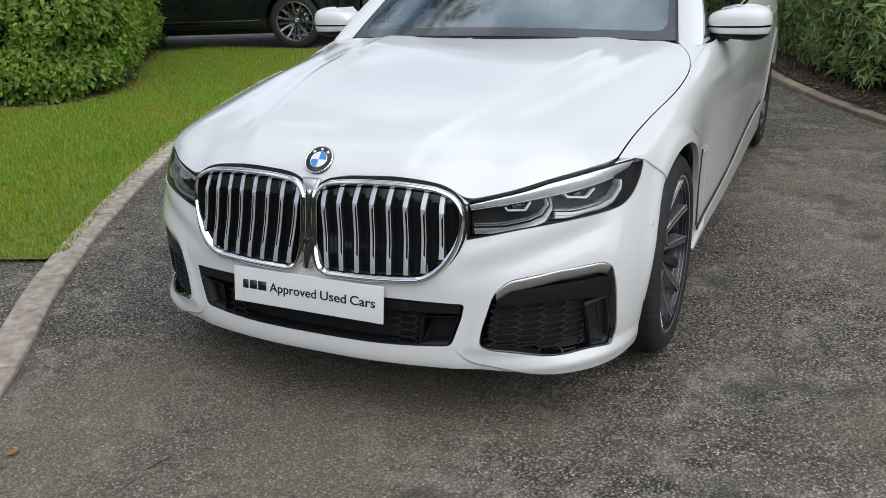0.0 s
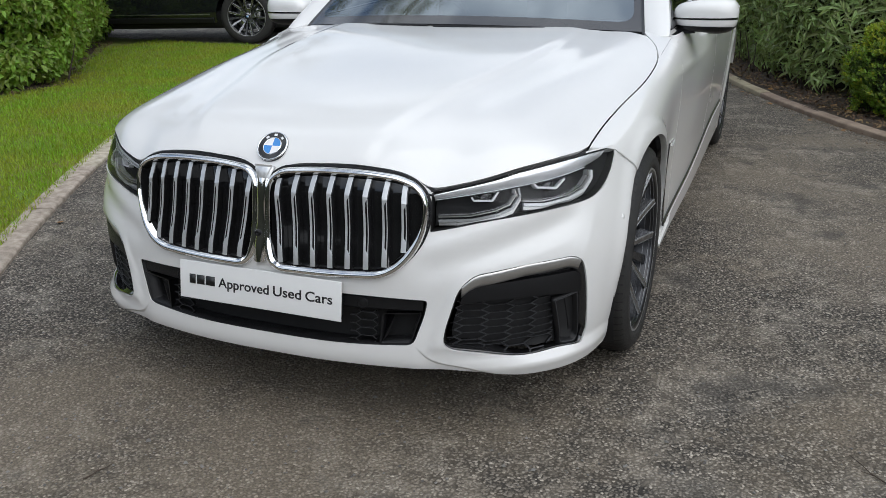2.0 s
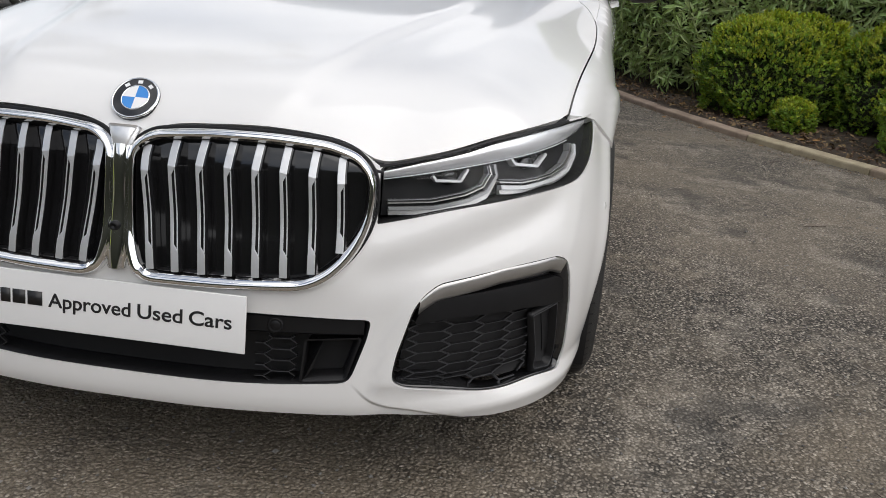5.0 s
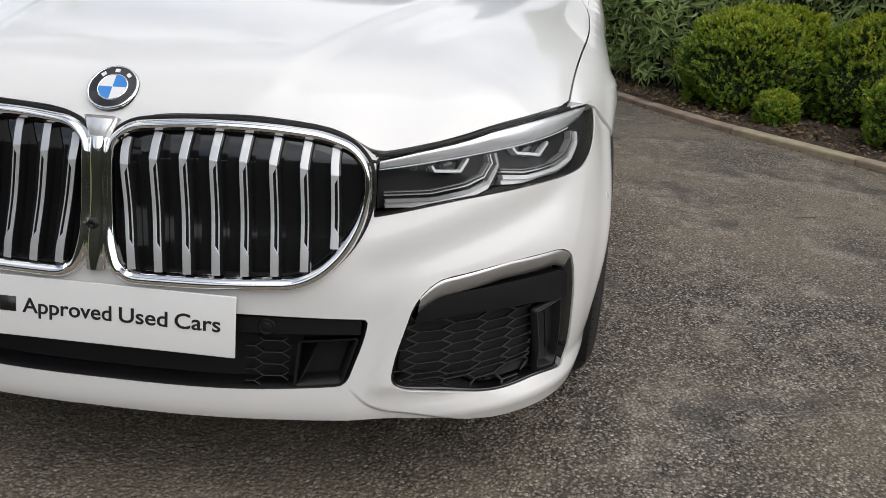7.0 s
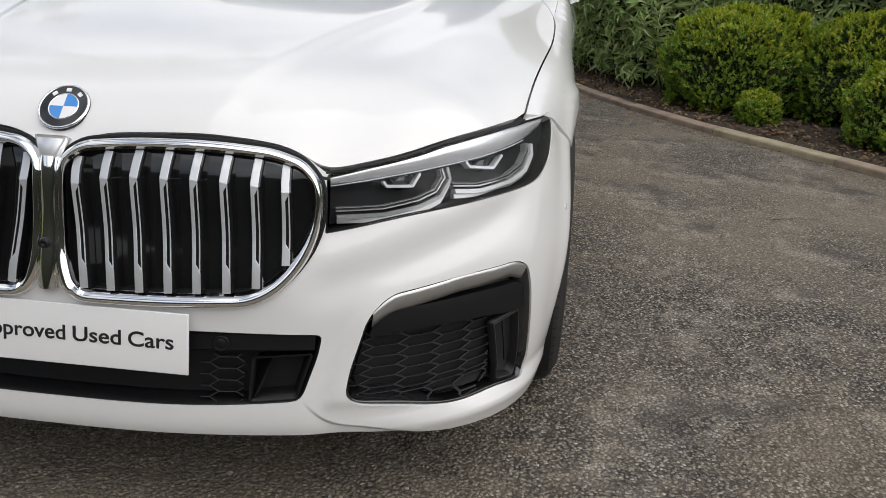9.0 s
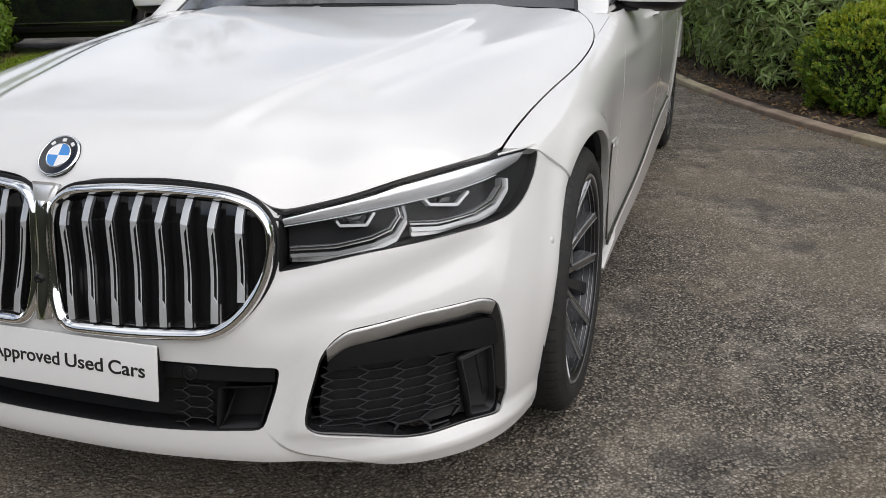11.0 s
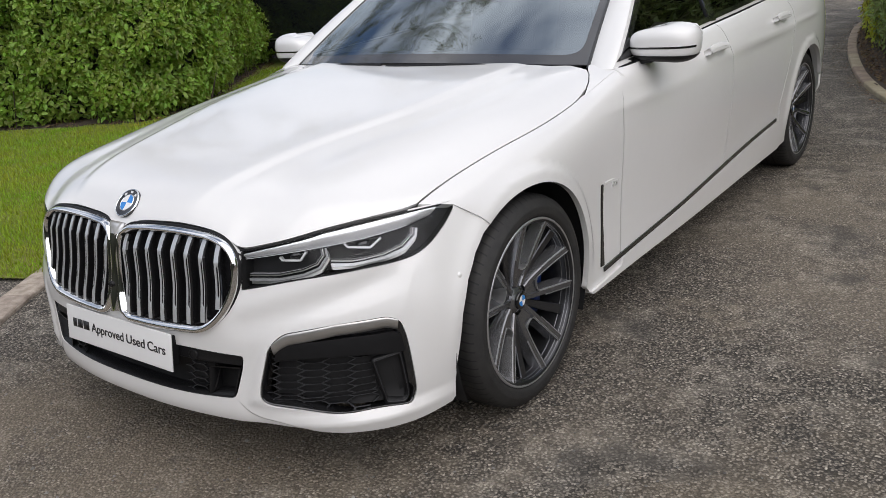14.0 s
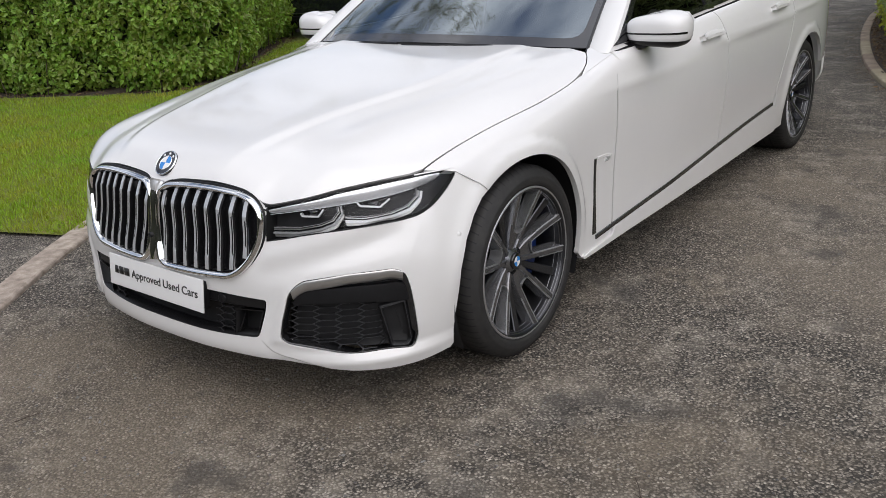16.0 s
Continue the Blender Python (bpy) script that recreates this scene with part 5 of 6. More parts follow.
for s in (1, -1):
    # mesh beside the duct, and the duct itself
    hp = flip_u(np.array([(.262, .380), (.345, .380), (.340, .289), (.262, .286)]), s)
    mi = bars("mesh_insert", honeycomb(hp, .066, .022, .0025, nose, -.012, .008), lower, BLACK, "black honeycomb mesh")
    bars("mesh_edge", honeycomb(hp, .066, .022, .0012, nose, -.0108, .001), mi, MESHLINE)
    D = rounded(flip_u([(.356, .378), (.466, .384), (.440, .296), (.350, .290)], s), .008, .01)
    v, f = ring_loops([(D, -.004), (inset(D, .004), -.004), (inset(D, .009), -.050)], nose)
    part("duct_frame", mesh("duct_frame", v, f, BLACK), lower)
    v = np.concatenate([lift(nose, flip_u([(.364, .372)], s), -.045), lift(nose, flip_u([(.392, .374)], s), -.010), lift(nose, flip_u([(.374, .318)], s), -.010), lift(nose, flip_u([(.358, .294)], s), -.008), lift(nose, flip_u([(.350, .30)], s), -.045)])
    part("duct_vane", mesh("duct_vane", v, [(0, 1, 2, 3, 4)], BLACK, smooth=False), lower)
    for u0, z0, depth in ((.300, .402, -.006), (.852, .428, -.0165)):
        c = lift(nose, np.array([[s * u0, z0]]), depth)[0]
        _, n_ = surface_normals(nose, np.array([[s * u0, z0]]), MID)
        v, f = lathe([(.002, .0), (.0025, .009), (.001, .0105), (.004, .0125), (.003, .015), (-.006, .016)], 24)
        so = part("parking_sensor", mesh("parking_sensor", v, f, BLACK), car)
        so.matrix_world = Matrix.Translation(c) @ Vector(n_[0]).to_track_quat("X", "Z").to_matrix().to_4x4()
    # a body-coloured sensor in the bumper's corner
    c = lift(nose, np.array([[s * 1.110, .566]]), -.001)[0]
    _, n_ = surface_normals(nose, np.array([[s * 1.110, .566]]), MID)
    so = part("parking_sensor", mesh("parking_sensor", *lathe([(.0012, .0), (.0010, .008), (.0002, .0084), (.0010, .0096), (-.004, .010)], 24), PAINT), car)
    so.matrix_world = Matrix.Translation(c) @ Vector(n_[0]).to_track_quat("X", "Z").to_matrix().to_4x4()
    I = flip_u(INTAKE, s)
    intake = part("side_intake", panel("side_intake", inset(I, .002), lambda uv: nose(uv) + np.array([0, .055, 0]), DARK, res=.04, thick=.01), car, label="black side air intake with honeycomb mesh")
    hi_ = sm((I[:, 1] - .44) / .03)
    ow = np.abs(I[:, 0])
    out_ = sm((ow - .90) / .02)
    wid = .003 + .026 * hi_ * (1 - out_) + .020 * out_ * sm((I[:, 1] - .262) / .04)
    v, f = ring_loops([(inset(I, .0005), -.004), (inset(I, .0025), -.0025), (inset(I, wid), -.010 - .012 * np.maximum(hi_, out_)), (inset(I, wid + .003), -.055)], nose)
    part("intake_frame", mesh("intake_frame", v, f, GLOSS), intake, label="gloss black bevelled surround")
    tb = flip_u([(u, float(np.mean(np.interp(np.linspace(u - .012, u + .012, 9), [.556, .575, .606, .745, .884, .926], [.444, .4655, .4865, .5060, .5070, .489])))) for u in np.linspace(.568, .912, 40)], s)
    tv = np.concatenate([lift(nose, tb + (0, .001), -.002), lift(nose, tb - (0, .004), .001), lift(nose, tb - (0, .031), -.013), lift(nose, tb - (0, .033), -.020)])
    m_ = len(tb)
    part("intake_brow", mesh("intake_brow", tv, [(k * m_ + i, k * m_ + i + 1, (k + 1) * m_ + i + 1, (k + 1) * m_ + i) for k in range(3) for i in range(m_ - 1)], SMOKE), intake, label="smoked chrome upper edge")
    # upper blank, with the sensor in it
    ub = rounded(flip_u([(.572, .444), (.600, .455), (.76, .464), (.885, .461), (.909, .448), (.916, .398), (.85, .402), (.81, .410), (.641, .414), (.556, .404)], s), [.01, .03, .05, .02, .012, .006, .03, .03, .1, .01], .012)
    part("intake_blank", panel("intake_blank", ub, lambda uv: nose(uv) + np.array([0, .018, 0]), BLACK, res=.03, thick=.03), intake)
    hx = flip_u(np.array([(.552, .412), (.641, .420), (.82, .416), (.838, .390), (.864, .262), (.80, .246), (.752, .239), (.556, .271), (.530, .290)]), s)
    mi = bars("mesh_insert", honeycomb(hx, .096, .0205, .0018, nose, -.026, .004, slope=.02 * s), intake, BLACK, "black honeycomb mesh")
    bars("mesh_edge", honeycomb(hx, .096, .0205, .0011, nose, -.0248, .001, slope=.02 * s), mi, MESHLINE)
    D = rounded(flip_u([(.836, .388), (.918, .400), (.950, .258), (.936, .246), (.880, .252)], s), .008, .01)
    v, f = ring_loops([(inset(D, -.003), -.026), (inset(D, .000), -.013), (inset(D, .006), -.013), (inset(D, .010), -.060)], nose)
    df = part("duct_frame", mesh("duct_frame", v, f, BLACK), intake)
    v, f = ribbon(inset(D, .004), .0018, nose, -.0118, .002, closed=True)
    part("duct_line", mesh("duct_line", v, f, MESHLINE, smooth=False), df)
    part("duct_back", panel("duct_back", inset(D, .008), lambda uv: nose(uv) + np.array([0, .052, 0]), DARK, res=.03, thick=.004), df)

# ---- sales plate ----
sign = part("sales_plate", box_bm((.524, .005, .110), (0, 0, 0), .0015), None, PLATE)
tagged(sign, "white sales plate with black lettering fixed to the bumper", "plate")
sign.matrix_world = pose(-.007, -.866, .412, -9.0, 0, 0)
part("plate_holder", box_bm((.50, .03, .09), (0, .020, 0), .004), sign, BLACK)
for x, w in ((-.218, .020), (-.190, .026), (-.157, .030)):
    part("brand_bar", box_bm((w, .0012, .0270), (x, -.0031, .0035), 0), sign, INK, label="plain black brand bar")
for word, x0, x1 in (("Approved", -.130, .037), ("Used", .051, .140), ("Cars", .153, .236)):
    cu = bpy.data.curves.new("lettering", "FONT")
    cu.body, cu.size, cu.extrude, cu.offset = word, .0385, .0004, .0005
    t_ob = new("lettering", cu)
    t_ob.data.materials.append(INK)
    me = bpy.data.meshes.new_from_object(t_ob.evaluated_get(bpy.context.evaluated_depsgraph_get()))
    bpy.data.objects.remove(t_ob)
    xs_ = [p.co.x for p in me.vertices]
    k = (x1 - x0) / (max(xs_) - min(xs_))
    me.transform(Matrix.Diagonal((k, 1, 1, 1)) @ Matrix.Translation((-min(xs_), 0, 0)))
    to = part("lettering", me, sign)
    to.matrix_local = pose(x0, -.0030, -.0100, 90, 0, 0)


# ---- door mirrors ----
def mirror_head(s):
    """Mirror: rounded shell, black cut line, base and glass."""
    m = part("door_mirror", mesh("door_mirror", *mirror_shell(s, .0, 1.0), PAINT), car, label="white door mirror with a black foot")
    v, f = [], []
    for i in range(25):
        a = i / 24
        # dark line round the shell's front
        p = mirror_point(s, a * math.pi * .86 + .15, .40)
        q = mirror_point(s, a * math.pi * .86 + .15, .455)
        v += [tuple(p), tuple(q)]
    f = [(2 * i, 2 * i + 1, 2 * i + 3, 2 * i + 2) for i in range(24)]
    v = [tuple(np.array(MIRROR_C) * (s, 1, 1) + (np.array(p) - np.array(MIRROR_C) * (s, 1, 1)) * 1.012) for p in v]
    part("mirror_line", mesh("mirror_line", v, f, GLOSS), m)
    v, f = mirror_shell(s, .0, .21, 1.012)
    part("mirror_foot", mesh("mirror_foot", v, f, BLACK), m)
    base = [(s * .850, .81, .972), (s * .862, .90, .975), (s * .93, .90, .968), (s * .93, .955, .972), (s * .862, .96, .978), (s * .850, .81, .950), (s * .866, .90, .948), (s * .93, .90, .952), (s * .93, .955, .955), (s * .866, .96, .95)]
    part("mirror_arm", mesh("mirror_arm", base, [(0, 1, 4), (1, 2, 3, 4), (5, 9, 6), (6, 9, 8, 7), (0, 5, 6, 1), (1, 6, 7, 2), (2, 7, 8, 3), (3, 8, 9, 4), (4, 9, 5, 0)], BLACK, smooth=False), m)
    gl = [(s * x, 1.012 + .01 * (x - .95), z) for x, z in ((.87, 1.0), (1.07, .995), (1.085, 1.05), (1.06, 1.08), (.90, 1.09), (.87, 1.06))]
    part("mirror_glass", mesh("mirror_glass", gl, [tuple(range(6))], CHROME, smooth=False), m)


MIRROR_C = (.968, .955, 1.020)


def mirror_point(s, a, t):
    """A point of the shell: a goes round from the inner rear over the front to the outer rear, t from foot to top."""
    z = -.066 + .130 * t
    k = (max(0.0, 1 - abs(2 * t - 1) ** 3.6)) ** (1 / 2.8)
    ca, sa = math.cos(a), math.sin(a)
    ex = abs(ca) ** .62 * (1 if ca > 0 else -1)
    ey = abs(sa) ** .8 * (1 if sa > 0 else -1)
    lean = .016 * (t - .5)
    w = .128 - .010 * abs(t - .55)
    return np.array([s * (MIRROR_C[0] - ex * w * (k * .9 + .1) * (1 - .06 * (ca < 0))), MIRROR_C[1] - ey * .085 * (k * .85 + .15) + .030 * (-ca) * .6, MIRROR_C[2] + z - lean * ca ])


def mirror_shell(s, t0, t1, grow=1.0):
    n, k = 40, 18
    v = []
    c = np.array(MIRROR_C) * (s, 1, 1)
    for j in range(k + 1):
        t = t0 + (t1 - t0) * (.5 - .5 * math.cos(math.pi * j / k))
        for i in range(n):
            p = mirror_point(s, 2 * math.pi * i / n, t)
            if p[1] > MIRROR_C[1] + .055:
                p[1] = MIRROR_C[1] + .055
            v.append(tuple(c + (p - c) * grow))
    f = [(j * n + i, j * n + (i + 1) % n, (j + 1) * n + (i + 1) % n, (j + 1) * n + i) for j in range(k) for i in range(n)]
    f += [tuple(range(n)), tuple(k * n + i for i in range(n))]
    return v, f


mirror_head(1)
mirror_head(-1)

# ---- cabin ----
v, f = [], []
for i, x in enumerate(np.linspace(-.72, .72, 13)):
    for y, z in ((.64 + .1 * (x / .72) ** 2, .955), (.80, .975), (1.05, .985), (1.20, .955), (1.24, .88), (1.20, .60)):
        v.append((x, y, z))
f = [(i * 6 + k, i * 6 + k + 1, i * 6 + k + 7, i * 6 + k + 6) for i in range(12) for k in range(5)]
part("dashboard", mesh("dashboard", v, f, LEATHER), car)
for x in (-.38, .38):
    st = part("front_seat", box_bm((.52, .56, .24), (x, 1.72, .48), .08, segments=3), car, LEATHER)
    part("seat_back", box_bm((.50, .18, .66), (x, 2.05, .86), .07, Matrix.Rotation(radians(-16), 4, "X"), 3), st, LEATHER)
    part("headrest", box_bm((.26, .10, .18), (x, 2.15, 1.24), .045, None, 3), st, LEATHER)
rs_ = part("rear_seat", box_bm((1.36, .56, .26), (0, 2.85, .46), .08, segments=3), car, LEATHER)
part("seat_back", box_bm((1.36, .18, .70), (0, 3.14, .82), .07, Matrix.Rotation(radians(-20), 4, "X"), 3), rs_, LEATHER)
v, f = [], []
for i in range(36):
    a = 2 * math.pi * i / 36
    for k in range(8):
        b = 2 * math.pi * k / 8
        r = .18 + .014 * math.cos(b)
        v.append((-.38 + r * math.cos(a), 1.33 + .35 * r * math.sin(a) + .014 * math.sin(b), .90 + .93 * r * math.sin(a)))
f = [(i * 8 + k, i * 8 + (k + 1) % 8, ((i + 1) % 36) * 8 + (k + 1) % 8, ((i + 1) % 36) * 8 + k) for i in range(36) for k in range(8)]
sw = part("steering_wheel", mesh("steering_wheel", v, f, LEATHER), car)
part("wheel_spoke", box_bm((.34, .02, .06), (-.38, 1.33, .90), .01), sw, LEATHER)
part("cabin_floor", box_bm((1.5, 2.9, .04), (0, 2.2, .31), .01), car, LEATHER)
part("bulkhead", box_bm((1.5, .04, .62), (0, .66, .62), .01), car, DARK)


# ---- ground, kerbs, planting ----
rng = np.random.default_rng(4)


def smooth_line(pts, step):
    """A smooth open line through points, resampled."""
    p = np.array(pts, float)
    t = np.concatenate([[0], np.cumsum(np.linalg.norm(np.diff(p, axis=0), axis=1))])
    n = max(2, int(t[-1] / step))
    q = np.linspace(0, t[-1], n + 1)
    return np.stack([spl(t, p[:, k])(q) for k in (0, 1)], -1)


g_ob = tagged(new("ground", mesh("ground", [(-400, -400, 0), (400, -400, 0), (400, 400, 0), (-400, 400, 0)], [(0, 1, 2, 3)], ASPHALT, smooth=False)), "old grey tarmac drive with worn pale patches", "drive", kind="structure")


def sheet(name, poly, z, material, label, category, lump=0.0, res=0.25, drop=0.0):
    """A flat or lumpy sheet of ground inside a polygon."""
    from mathutils.geometry import delaunay_2d_cdt
    poly = polyline(poly, res)
    lo, hi = poly.min(0), poly.max(0)
    gx, gy = np.meshgrid(np.arange(lo[0], hi[0], res), np.arange(lo[1], hi[1], res))
    g = np.stack([gx.ravel(), gy.ravel()], -1)
    g = g[inside(g, poly)]
    v, _, f, *_ = delaunay_2d_cdt([Vector(p) for p in np.concatenate([poly, g])], [(i, (i + 1) % len(poly)) for i in range(len(poly))], [], 0, 1e-5)
    uv = np.array([tuple(p) for p in v])
    f = np.array([tuple(q) for q in f if len(q) == 3])
    f = f[inside(uv[f].mean(1), poly)]
    zz = [z + (lump * noise.noise(Vector((x * 2.3, y * 2.3, 3))) if lump else 0) for x, y in uv]
    if drop:
        d = np.array([np.min(np.linalg.norm(poly - q, axis=1)) for q in uv])
        zz = np.array(zz) - drop * (1 - sm(d / .35))
    ob = new(name, mesh(name, np.column_stack([uv, zz]), f, material))
    return tagged(ob, label, category, kind="structure")


def kerb(name, line, width, height, label, length=.92, side=1, material=STONE):
    """A row of kerb stones along a line (its drive-side edge), each stone an object of its own."""
    k = thing(name, label, "kerb", kind="structure")
    t = np.concatenate([[0], np.cumsum(np.linalg.norm(np.diff(line, axis=0), axis=1))])
    at = lambda d: np.array([np.interp(d, t, line[:, 0]), np.interp(d, t, line[:, 1])])
    d, i = 0.0, 0
    while d < t[-1] - .1:
        e = min(d + length, t[-1])
        n = 4
        v = []
        h = height + rng.uniform(-.004, .004)
        for j in range(n + 1):
            u = d + .004 + (e - d - .008) * j / n
            p, q = at(u - .01), at(u + .01)
            tan = (q - p) / np.linalg.norm(q - p)
            nor = np.array([-tan[1], tan[0]]) * side
            c = at(u)
            for a, z in ((0, -.05), (0, h - .012), (.004, h - .004), (.014, h), (width - .014, h + .003), (width - .003, h - .006), (width, -.05)):
                w = c + nor * (a + rng.uniform(-.0012, .0012))
                v.append((w[0], w[1], z + rng.uniform(-.0012, .0012)))
        f = [(j * 7 + q, j * 7 + q + 1, j * 7 + q + 8, j * 7 + q + 7) for j in range(n) for q in range(6)]
        f += [tuple(range(7)), tuple(n * 7 + q for q in range(6, -1, -1))]
        part("kerb_stone", mesh("kerb_stone", v, f, material, smooth=False), k)
        d = e
        i += 1
    return k


# drive edge by the lawn (runs away from the camera) and by the shrubs
LEFT = smooth_line([(1.2, -6.0), (.35, -4.0), (-.55, -2.2), (-1.08, -1.15), (-1.60, -.47), (-2.27, .56), (-2.88, 1.63), (-3.65, 3.2), (-4.4, 5.2), (-4.9, 7.4)], .1)
RIGHT = smooth_line([(8.4, -7.6), (6.5, -4.2), (4.5, -.6), (3.42, 1.40), (2.61, 2.73), (2.02, 3.51), (1.42, 4.52), (1.06, 5.27), (.79, 5.95), (.44, 7.15), (.10, 8.70), (-.10, 9.9), (-.20, 10.8), (-.15, 11.9), (.25, 13.0), (1.2, 13.9), (3.2, 14.6)], .1)
kerb("kerb_left", LEFT, .15, .025, "weathered concrete edging along the lawn", side=1)
kerb("kerb_right", RIGHT, .10, .040, "worn brown concrete kerb in front of the shrubs", side=-1, material=STONE_TAN)

# lawn between drive and hedge; a strip of tarmac path beside it
lawn_edge = [tuple(p + (-.15, .09)) for p in LEFT if p[1] > -.28]
LAWN_POLY = [(-2.02, -.17)] + lawn_edge[1:] + [(-5.0, 7.4), (-6.5, 7.45), (-8.3, 7.8), (-10.2, 8.0), (-13, 5), (-13, -3.3), (-6.5, -1.65), (-2.3, -.28)]
lawn = sheet("lawn", LAWN_POLY, .018, LAWN, "mown green lawn with a few bare patches", "lawn", .012)
BED_POLY = [(-5.45, 3.0), (-5.40, 3.75), (-6.0, 4.65), (-6.75, 5.70), (-7.9, 7.3), (-9.5, 7.9), (-13, 7), (-13, .1), (-8.2, 1.62), (-6.2, 2.5)]
BED_POLY = [tuple(p + np.array([noise.noise(Vector((p[0] * 2.5, p[1] * 2.5, 1))), noise.noise(Vector((p[0] * 2.5, p[1] * 2.5, 7)))]) * .09) for p in inset(polyline(BED_POLY, .15), .10)]
sheet("soil_bed", BED_POLY, .032, SOIL, "bare brown soil under the hedge", "soil", .012, res=.12, drop=.020)
inner = [tuple(p) for p in (RIGHT + np.array([.055, .033]))]
SHRUB_POLY = inner[3:] + [(16, 14.5), (16, -7.2)]
sheet("shrub_bed", SHRUB_POLY, .034, SOIL, "dark soil bed under the shrubs", "soil", .015)


def blades(n, poly, z, hlo, hhi, width, seed, keep=None):
    """Grass: n bent blades over a polygon, one mesh."""
    r = np.random.default_rng(seed)
    poly = np.array(poly)
    lo, hi = poly.min(0), poly.max(0)
    p = r.uniform(lo, hi, (int(n * 4), 2))
    p = p[p[:, 0] > -7.5]
    p = p[inside(p, poly)]
    if keep is not None:
        p = p[keep(p)]
    p = p[:n]
    k = len(p)
    a = r.uniform(0, 2 * math.pi, k)
    h = r.uniform(hlo, hhi, k)
    lean = r.uniform(.2, .9, k) * h
    d = np.stack([np.cos(a), np.sin(a)], -1)
    s = np.stack([-d[:, 1], d[:, 0]], -1) * width * r.uniform(.6, 1.2, k)[:, None]
    base = np.column_stack([p, np.full(k, z)])
    def q(off, zz):
        o = base.copy()
        o[:, :2] += off
        o[:, 2] += zz
        return o
    v = np.stack([q(-s, 0 * h), q(s, 0 * h), q(s * .8 + d * lean[:, None] * .4, h * .6), q(-s * .8 + d * lean[:, None] * .4, h * .6), q(d * lean[:, None], h)], 1).reshape(-1, 3)
    i = np.arange(k)[:, None] * 5
    f4 = (i + np.array([0, 1, 2, 3])).tolist()
    f3 = (i + np.array([3, 2, 4])).tolist()
    return v, f4 + f3


near = lambda p: (p[:, 0] > -7.5) & (rng.uniform(0, 1, len(p)) < np.clip(1.25 - (-p[:, 0] - 2) / 6, .35, 1))
hedge_free = np.array(BED_POLY)


def keep_lawn(p):
    """Thins the grass out towards the hedge and lets tufts stray over the bed's edge."""
    edge = np.min(np.linalg.norm(p[:, None] - hedge_free[None, ::6], axis=2), axis=1)
    sd = np.where(inside(p, hedge_free), -edge, edge)
    ok = near(p) & (sd > -.3) & (rng.uniform(0, 1, len(p)) < np.clip(.5 + sd * 1.4, .15, 1))
    close = np.nonzero(ok & (sd < .25))[0]
    patchy = np.array([noise.noise(Vector((x * 3.1, y * 3.1, 5))) + .6 * noise.noise(Vector((x * 11, y * 11, 2))) for x, y in p[close]])
    ok[close] &= sd[close] + patchy * .20 > -.06
    return ok


v, f = blades(190000, LAWN_POLY, .014, .016, .046, .0028, 1, keep_lawn)
tagged(new("grass", mesh("grass", v, f, BLADE, smooth=False)), "short green grass blades of the lawn", "grass", kind="stuff")


def tilted(p, size, seed):
    return pose(p[0], p[1], p[2], 8 * math.sin(seed * 3.1), 6 * math.cos(seed * 1.7), seed * 77 % 360) @ Matrix.Diagonal((size, size, size, 1))


def leaves(centres, normals, size, ratio, seed, droop=.25, spread=.9, fold=.18):
    """Leaves at points, each a folded blade of six vertices facing more or less outwards."""
    r = np.random.default_rng(seed)
    k = len(centres)
    n = normals + r.normal(0, spread, (k, 3))
    n /= np.linalg.norm(n, axis=1, keepdims=True)
    t = r.normal(0, 1, (k, 3))
    t[:, 2] -= droop
    t -= n * np.sum(t * n, axis=1, keepdims=True)
    t /= np.maximum(np.linalg.norm(t, axis=1, keepdims=True), 1e-6)
    b = np.cross(n, t)
    L = (size * r.uniform(.6, 1.25, k))[:, None]
    W = L * ratio
    c = centres
    tip_bend = n * L * -.18
    up_ = n * L * fold * .3
    pts = [c, c + t * L * .50 - n * L * .02, c + t * L + tip_bend, c + t * L * .26 + b * W * .40 + up_, c + t * L * .64 + b * W * .42 + up_ * .5, c + t * L * .26 - b * W * .40 + up_, c + t * L * .64 - b * W * .42 + up_ * .5]
    v = np.stack(pts, 1).reshape(-1, 3)
    i = np.arange(k)[:, None] * 7
    f = np.concatenate([i + np.array(q) for q in ((0, 3, 1), (3, 4, 1), (4, 2, 1), (0, 1, 5), (5, 1, 6), (6, 1, 2))]).tolist()
    return v, f


def bumps(p, scale, amp, seed):
    return np.array([amp * noise.noise(Vector((x * scale + seed, y * scale, z * scale))) for x, y, z in p])


